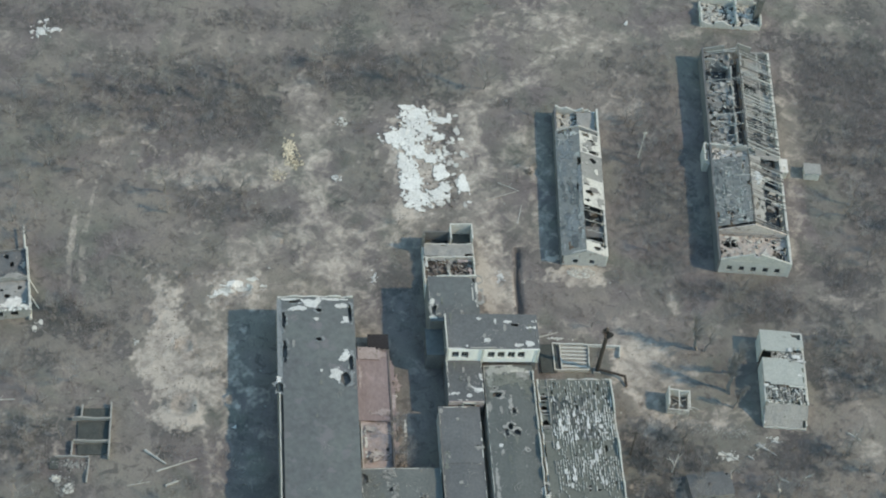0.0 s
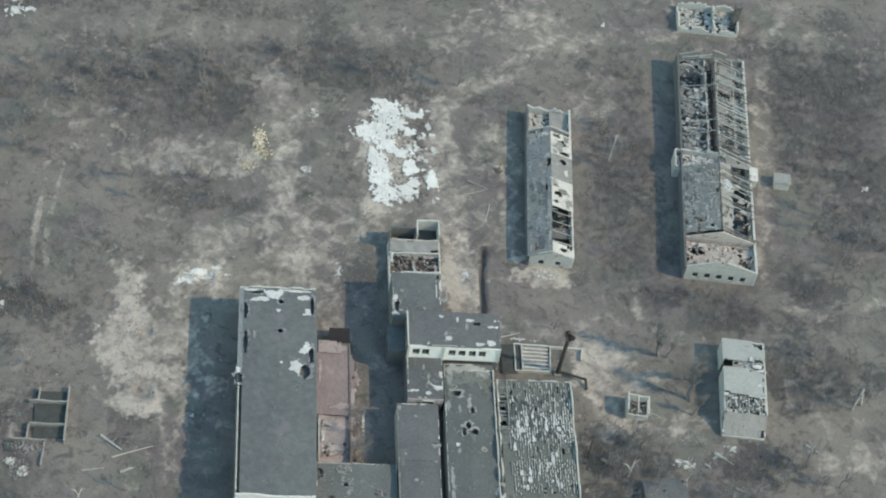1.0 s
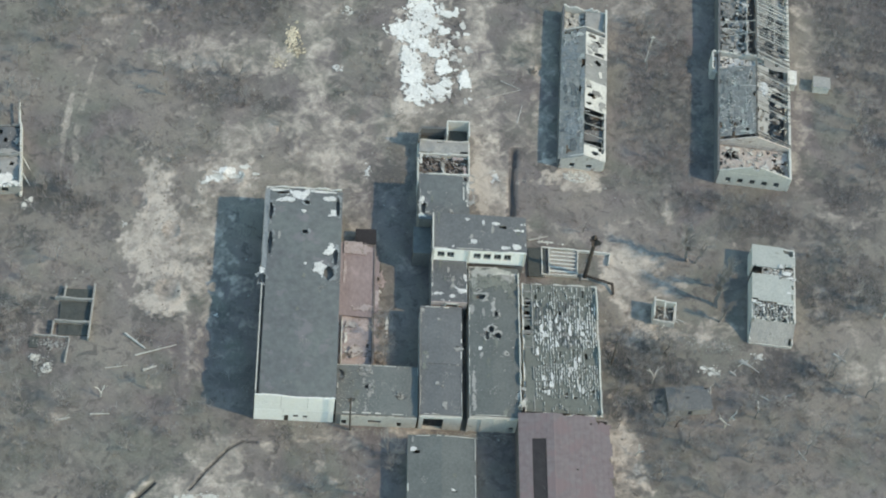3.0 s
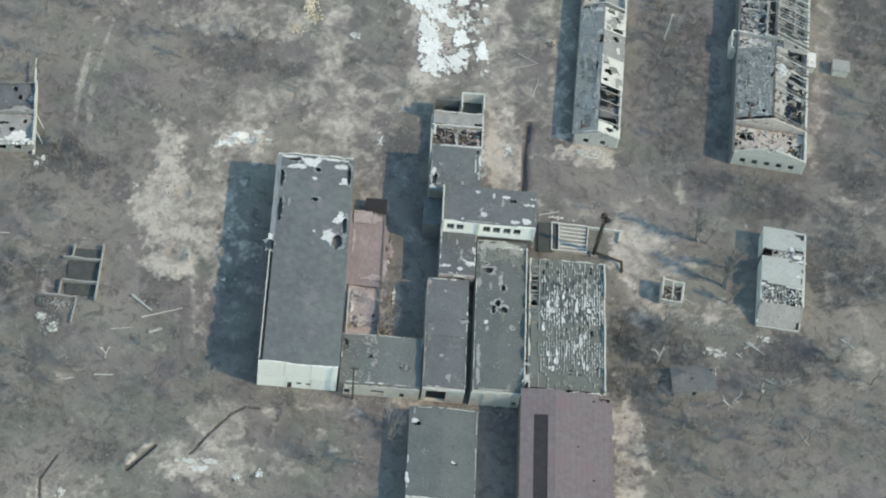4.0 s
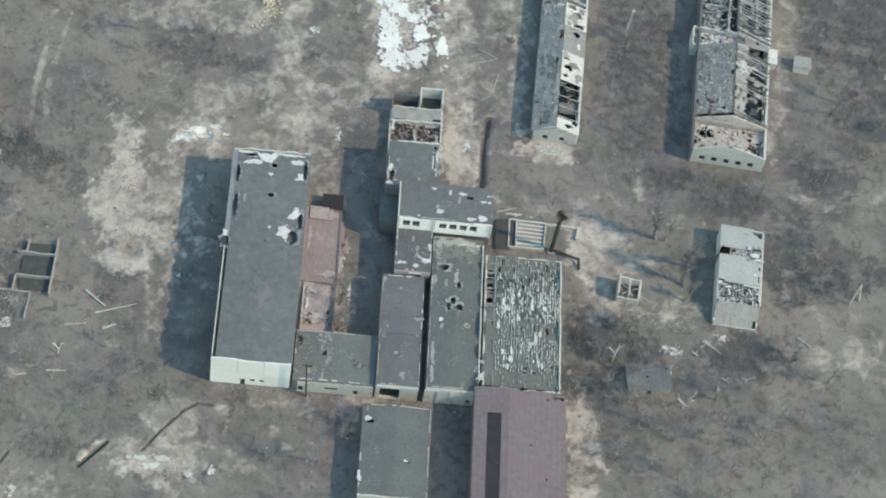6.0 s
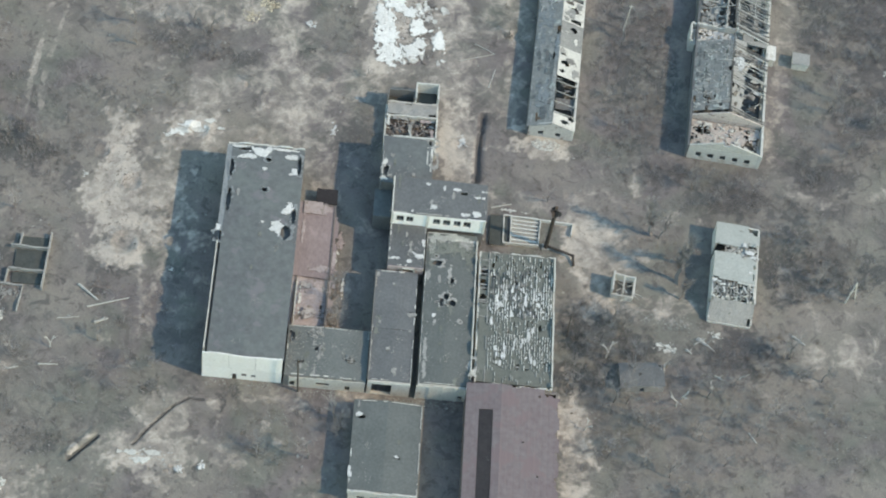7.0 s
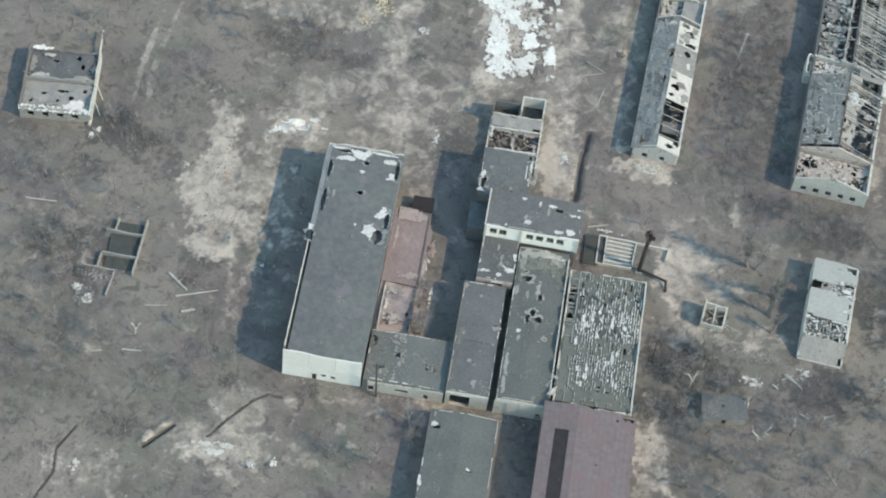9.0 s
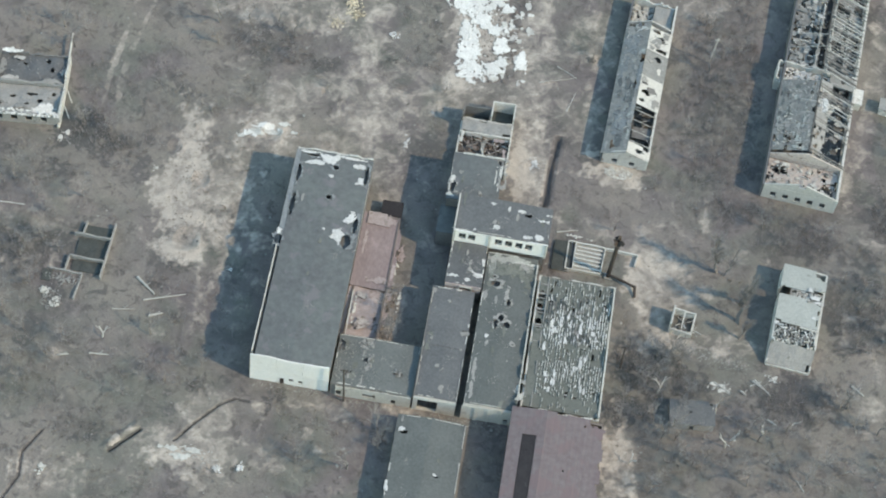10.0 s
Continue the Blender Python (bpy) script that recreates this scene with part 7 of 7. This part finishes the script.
HEAPS = [  # x, y, rx, ry, pieces, size, surface, words
    (-36.0, 71.5, 1.6, 3.6, 150, 0.8, OCHRE, "heap of ochre and white broken stone"), (-39.2, 63.0, 1.8, 1.8, 60, 0.6, OCHRE, "heap of ochre broken stone"), (-34.4, 67.2, 1.2, 1.4, 50, 0.8, OCHRE, "heap of ochre and white broken stone"),
    (-22.0, 81.3, 1.4, 1.8, 40, 0.6, LIME, "small heap of pale rubble"), (-23.9, 62.6, 0.8, 1.0, 24, 0.8, WHITE, "few white slabs in the grass"), (-23.3, 54.0, 1.2, 1.0, 26, 0.7, CHAR, "dark scrap heap by the track"),
    (-102.0, 113.5, 2.4, 2.6, 60, 1.2, WHITE, "white rubble of a roadside ruin"), (-15.6, 29.8, 0.6, 1.8, 34, 0.6, WHITE, "strip of white broken plaster"), (-51.0, 26.8, 4.0, 1.3, 40, 0.4, LIME, "pale rubble at the bank"),
    (-65.0, 12.0, 4.5, 9.0, 70, 0.4, RUBBLE, "brown stones on bare soil"), (-66.0, -5.0, 4.0, 6.0, 60, 0.4, RUBBLE, "brown stones on bare soil"), (-50.0, -63.6, 4.6, 1.5, 130, 0.55, LIME, "pale rubble beside the trench"),
    (-42.6, -66.2, 0.9, 0.8, 26, 0.8, WHITE, "white broken slabs by a crater"), (-37.8, -65.0, 0.9, 0.7, 20, 0.8, WHITE, "white broken slabs by a crater"), (-81.0, -73.6, 0.8, 1.2, 26, 0.8, LIME, "pale rubble by the trench"),
    (59.4, 120.8, 1.0, 0.5, 5, 1.6, WHITE, "white broken slab beside the road"), (39.5, 7.6, 0.5, 0.8, 12, 0.8, CHAR, "dark scrap in the pen"), (127.0, 65.8, 0.9, 0.7, 8, 1.0, LIME, "pale slabs in the grass"),
    (68.0, -23.0, 3.0, 1.6, 40, 0.6, LIME, "pale rubble in the brush"), (16.5, 30.5, 1.2, 1.4, 26, 0.6, WHITE, "white plaster round a shell hole"), (-98.2, 14.6, 1.2, 1.8, 30, 0.4, LIME, "white rubble at the house corner"),
    (-74.2, 10.1, 0.7, 0.6, 16, 0.6, LIME, "pale stones round a small pit"), (26.8, 65.3, 0.9, 0.8, 24, 0.8, CHAR, "dark scrap heap by the house"), (79.5, -18.6, 1.2, 1.0, 30, 0.5, LIME, "pale rubble in the brush"), (-50.3, -14.9, 0.7, 0.6, 6, 1.0, WHITE, "white slab at the edge of the yard"), (28.6, 11.4, 2.6, 0.5, 24, 0.7, LIME, "pale planks by the block"), (-22.0, -52.0, 5.0, 3.0, 60, 0.35, CONCRETE, "scattered stones before the hall"),
]


def heaps():
    for k, (x, y, rx, ry, n, size, mat, words) in enumerate(HEAPS):
        bm = bmesh.new()
        rng = random.Random(900 + k)
        if mat in (LIME, WHITE, PANEL):
            for q in range(3):
                torn(bm, x + rng.gauss(0, rx * 0.45), y + rng.gauss(0, ry * 0.45), rx * rng.uniform(0.25, 0.5), ry * rng.uniform(0.25, 0.5), lambda u, v: ground_z(u, v) + 0.02, 760 + 5 * k + q, 0.22, 0.1, 1.5)
            n = n // 2
        chunks(bm, int(n * 1.3), lambda r: (lambda u, v: (u, v, ground_z(u, v)))(r.gauss(x, rx * 0.6), r.gauss(y, ry * 0.6)), size * 0.75, 900 + k, 0.45)
        solo("rubble_heap", bm, mat, words, "rubble", kind="stuff")


LOGS = [((-68.6, -27.0), (-59.3, -23.6), 0.22), ((-66.4, -30.9), (-63.4, -29.6), 0.35), ((-75.1, -30.8), (-70.0, -29.8), 0.16), ((-109.5, -7.3), (-102.0, -6.9), 0.2),
        ((-71.3, -21.3), (-66.4, -25.0), 0.35), ((-84.3, -45.1), (-81.9, -44.3), 0.25), ((24.5, 11.6), (29.5, 13.2), 0.2), ((66, -22), (70, -24.5), 0.22), ((75.5, -19.5), (79.5, -23), 0.2), ((74.5, -21.5), (77, -19.8), 0.18), ((14.5, 55.5), (23.5, 58.8), 0.14), ((18.5, 61.5), (23.8, 58.8), 0.13), ((22.5, 48.0), (24.0, 54.0), 0.12), ((75.0, -20.0), (77.6, -21.6), 0.3), ((79.2, -29.6), (81.4, -30.6), 0.26), ((98.4, -16.6), (101.4, -18.8), 0.3), ((72.4, -23.2), (73.8, -24.2), 0.3), ((-77.5, -43.2), (-73.0, -42.8), 0.26), ((87.0, -44.0), (88.8, -46.4), 0.22)]


def logs():
    for (ax, ay), (bx, by), r in LOGS:
        bm = bmesh.new()
        tube(bm, (ax, ay, ground_z(ax, ay) + r * 0.8), (bx, by, ground_z(bx, by) + r * 0.7), r, r * 0.6, 8)
        mx, my = (ax + bx) / 2, (ay + by) / 2
        tube(bm, (mx, my, 0.2), (mx + 0.9, my + 1.0, 0.5), r * 0.4, r * 0.2, 6)
        solo("fallen_log", bm, TIMBER, "bleached fallen tree trunk in dry grass", "log", "fallen trunks")


chimney()
slatted_pen()
huts()
brush_shed()
scorched_stack()
poles()
waste_field()
heaps()
lime_bank()
dead_trees()
logs()

# ---- bare trees, brush and dry grass ----
def limb(vs, fs, a, b, r0, r1):
    """A three-sided tapering stick."""
    d = (b - a).normalized()
    u = d.orthogonal().normalized()
    w = d.cross(u)
    n = len(vs)
    for p, r in ((a, r0), (b, r1)):
        for k in range(3):
            ang = k * math.tau / 3
            vs.append(p + (u * math.cos(ang) + w * math.sin(ang)) * r)
    for k in range(3):
        fs.append((n + k, n + (k + 1) % 3, n + 3 + (k + 1) % 3, n + 3 + k))


def tree_meshes(seed, h, spread, thick, reach=1.0, fork=3):
    rng = random.Random(seed)
    tv, tf, cv, cf = [], [], [], []
    nodes = []
    p, r = Vector((0, 0, -0.3)), thick
    for k in range(5):
        q = p + Vector((rng.uniform(-0.06, 0.06) * h, rng.uniform(-0.06, 0.06) * h, h * 0.17))
        limb(tv, tf, p, q, r, r * 0.8)
        nodes.append((q, r * 0.7))
        p, r = q, r * 0.8

    def grow(a, way, run, rad, depth):
        b = a + way * run
        limb(cv, cf, a, b, rad, rad * 0.6)
        if depth == 0:
            return
        for _ in range(4 if depth > 1 else 3):
            s = rng.uniform(0.3, 1.0)
            turn = (way + Vector((rng.uniform(-1, 1), rng.uniform(-1, 1), rng.uniform(-0.35, 0.8))) * 0.85).normalized()
            grow(a + (b - a) * s, turn, run * rng.uniform(0.5, 0.75), rad * 0.5, depth - 1)

    for q, r in nodes[1:]:
        for _ in range(fork):
            ang = rng.uniform(0, math.tau)
            grow(q, Vector((math.cos(ang) * spread, math.sin(ang) * spread, rng.uniform(0.4, 1.0))).normalized(), h * reach * rng.uniform(0.2, 0.34), r * 0.5, 3)
    out = []
    for name, v, f, mat in (("trunk", tv, tf, BARK), ("crown", cv, cf, TWIG)):
        me = bpy.data.meshes.new(name)
        me.from_pydata(v, [], f)
        me.materials.append(mat)
        out.append(me)
    return out


TREE_KINDS = [tree_meshes(11 + k, h, s, t) for k, (h, s, t) in enumerate(((6.5, 0.9, 0.2), (8.5, 0.7, 0.24), (5.0, 1.1, 0.16), (10.0, 0.5, 0.26), (4.0, 1.2, 0.13)))]
TREE_KINDS.append(tree_meshes(31, 11.0, 0.32, 0.5, 0.55, 7))
TREE_WORDS = ("bare grey spreading tree in dry brush", "tall bare grey tree with fine twigs", "low bare spreading tree among brush", "slender bare poplar without leaves", "small bare thorn bush tree", "tall dense columnar bare poplar")
BUILT = [(-41.5, -43, -12, 18), (-22, -43, 22.5, 11), (-4, 9, 11, 44), (21, -43, 42, -4), (-6, -72, 12, -46), (19, -105, 43, -41), (71, 30, 101, 110), (30, 33, 49, 88), (76, -18, 92, 13),
         (-121, 13, -97, 38), (-92, -36, -78, -7), (24, -1, 46, 11), (53, -13, 61, -4), (55, -37, 68, -28), (100, 62, 108, 70), (80, 118, 100, 130), (-31, 24, -24, 32), (-10, 52, 11, 89)]


def free(x, y, pad=0.0):
    if any(a - pad < x < c + pad and b - pad < y < d + pad for a, b, c, d in BUILT):
        return False
    return all(near(x, y, pts) > w * 0.9 for pts, w, _ in TRACKS)


def plant(x, y, kind, rng, size=0.0):
    b = thing("bare_tree", x, y, ground_z(x, y), rng.uniform(0, 360), TREE_WORDS[kind], "tree", "bare trees")
    b.scale = (size or rng.uniform(0.75, 1.2),) * 3
    for name, me in zip(("trunk", "crown"), TREE_KINDS[kind]):
        ob = new(name, me)
        ob.parent = b


STANDS = [  # x, y, rx, ry, trees: where trees stand thick
    (66, -42, 24, 16, 50), (52, -22, 8, 7, 14), (96, -34, 16, 14, 22), (104, 6, 14, 14, 16), (120, 60, 12, 40, 26), (58, 60, 8, 26, 12), (78, 24, 14, 5, 9), (-68, 92, 22, 14, 34), (-16, 100, 20, 7, 16),
    (-96, 76, 14, 18, 12), (-56, 54, 14, 8, 8), (-100, -10, 14, 14, 12), (-96, -44, 14, 12, 14), (-60, -44, 14, 10, 8), (-20, -60, 12, 8, 5), (-104, 50, 12, 12, 6), (-11.4, -20, 1.4, 8, 12), (60, -66, 18, 8, 14), (14, 93, 4, 2, 3), (-8, -51, 2.4, 4, 7), (-92, -22, 8, 8, 10), (-92, 18, 8, 5, 8)]
SINGLE = [(17, 95, 3), (27, 66, 4), (38.3, 15.2, 2), (-38, 42, 4), (53, -27, 0), (60, -31, 0), (64.4, 8.6, 5, 1.25), (70.6, 1.2, 5, 0.95), (70.5, -5.0, 5, 1.4), (71.0, -9.2, 5, 0.75), (66, 7.6, 3), (96, -23, 0), (56.5, -37.6, 1), (64.5, -38, 0), (67.8, -28.4, 1), (60, -26.6, 0), (58.4, -38.4, 4), (57, 68, 1), (56.5, 80, 1), (-9, 47, 4), (-101, -1, 0), (-91, -18, 2), (46, -30, 2), (46, -17, 2), (30, 85, 2)]


def trees():
    rng = random.Random(2024)
    for x, y, k, *size in SINGLE:
        plant(x, y, k, rng, *size)
    for cx, cy, rx, ry, n in STANDS:
        for _ in range(n):
            a, r = rng.uniform(0, math.tau), math.sqrt(rng.random())
            x, y = cx + rx * r * math.cos(a), cy + ry * r * math.sin(a)
            if free(x, y, 1.5) or (-14 < x < -9.5 and -28 < y < -12):
                plant(x, y, rng.choice((0, 0, 1, 2, 2, 4, 4)), rng)


def blades(name, n, spot, tall, wide, mat, label, category, seed, per=9, loose=0.5):
    """Clumps of thin upright blades, too many to count, as one mesh."""
    rng = random.Random(seed)
    vs, fs = [], []
    for _ in range(n):
        x, y, s = spot(rng)
        if x is None:
            continue
        z = ground_z(x, y) - 0.03
        for _ in range(per):
            a, b = rng.uniform(0, math.tau), rng.uniform(0, math.tau)
            r, h, w = rng.uniform(0, loose) * s, tall * s * rng.uniform(0.5, 1.2), wide * rng.uniform(0.6, 1.4)
            px, py = x + r * math.cos(a), y + r * math.sin(a)
            lx, ly = h * rng.uniform(0.2, 0.9) * math.cos(a), h * rng.uniform(0.2, 0.9) * math.sin(a)
            k = len(vs)
            vs += [(px - w * math.cos(b), py - w * math.sin(b), z), (px + w * math.cos(b), py + w * math.sin(b), z), (px + lx, py + ly, z + h)]
            fs.append((k, k + 1, k + 2))
    me = bpy.data.meshes.new(name)
    me.from_pydata(vs, [], fs)
    me.materials.append(mat)
    tagged(new(name, me), label, category, kind="stuff")


def in_scrub(rng):
    cx, cy, rx, ry, amt = rng.choices(SCRUB_AND_PIT_SHADE, [o[2] * o[3] * o[4] for o in SCRUB_AND_PIT_SHADE])[0]
    a, r = rng.uniform(0, math.tau), math.sqrt(rng.random()) * 1.25
    x, y = cx + rx * r * math.cos(a), cy + ry * r * math.sin(a)
    return (x, y, rng.uniform(0.6, 1.6)) if free(x, y, 0.6) else (None, None, None)


def anywhere(rng):
    x, y = rng.uniform(-125, 140), rng.uniform(-90, 128)
    keep = free(x, y, 0.3) and rough(x, y, 0.06, 21) + 0.4 * rough(x, y, 0.3, 22) > rng.uniform(-0.35, 0.45)
    return (x, y, rng.uniform(0.5, 1.3)) if keep else (None, None, None)


def scattered_stones():
    rng = random.Random(64)
    spots = []
    while len(spots) < 620:
        x, y = rng.uniform(-120, 130), rng.uniform(-84, 122)
        if free(x, y, 0.3) and rough(x, y, 0.05, 41) > rng.uniform(-0.3, 0.3):
            spots.append((x, y))
    for mat, part_of, label, seed in ((CONCRETE, spots[:360], "grey stones and concrete crumbs strewn over the ground", 65), (CHAR, spots[360:], "dark clods and scrap strewn over the ground", 66)):
        places = iter(part_of)
        bm = bmesh.new()
        chunks(bm, len(part_of), lambda r: (lambda p: (p[0], p[1], ground_z(*p)))(next(places)), 0.5, seed)
        solo("scattered_stones", bm, mat, label, "stones", kind="stuff")


scattered_stones()
trees()
blades("scrub", 4600, in_scrub, 1.2, 0.045, TWIG, "dense leafless grey-brown scrub", "scrub", 7, 16, 1.2)
blades("scattered_scrub", 3600, anywhere, 1.1, 0.045, TWIG, "scattered leafless low scrub", "scrub", 8, 14, 1.3)
blades("dry_grass", 15000, anywhere, 0.45, 0.06, STRAW, "tufts of dry straw-coloured grass", "grass", 9, 7)
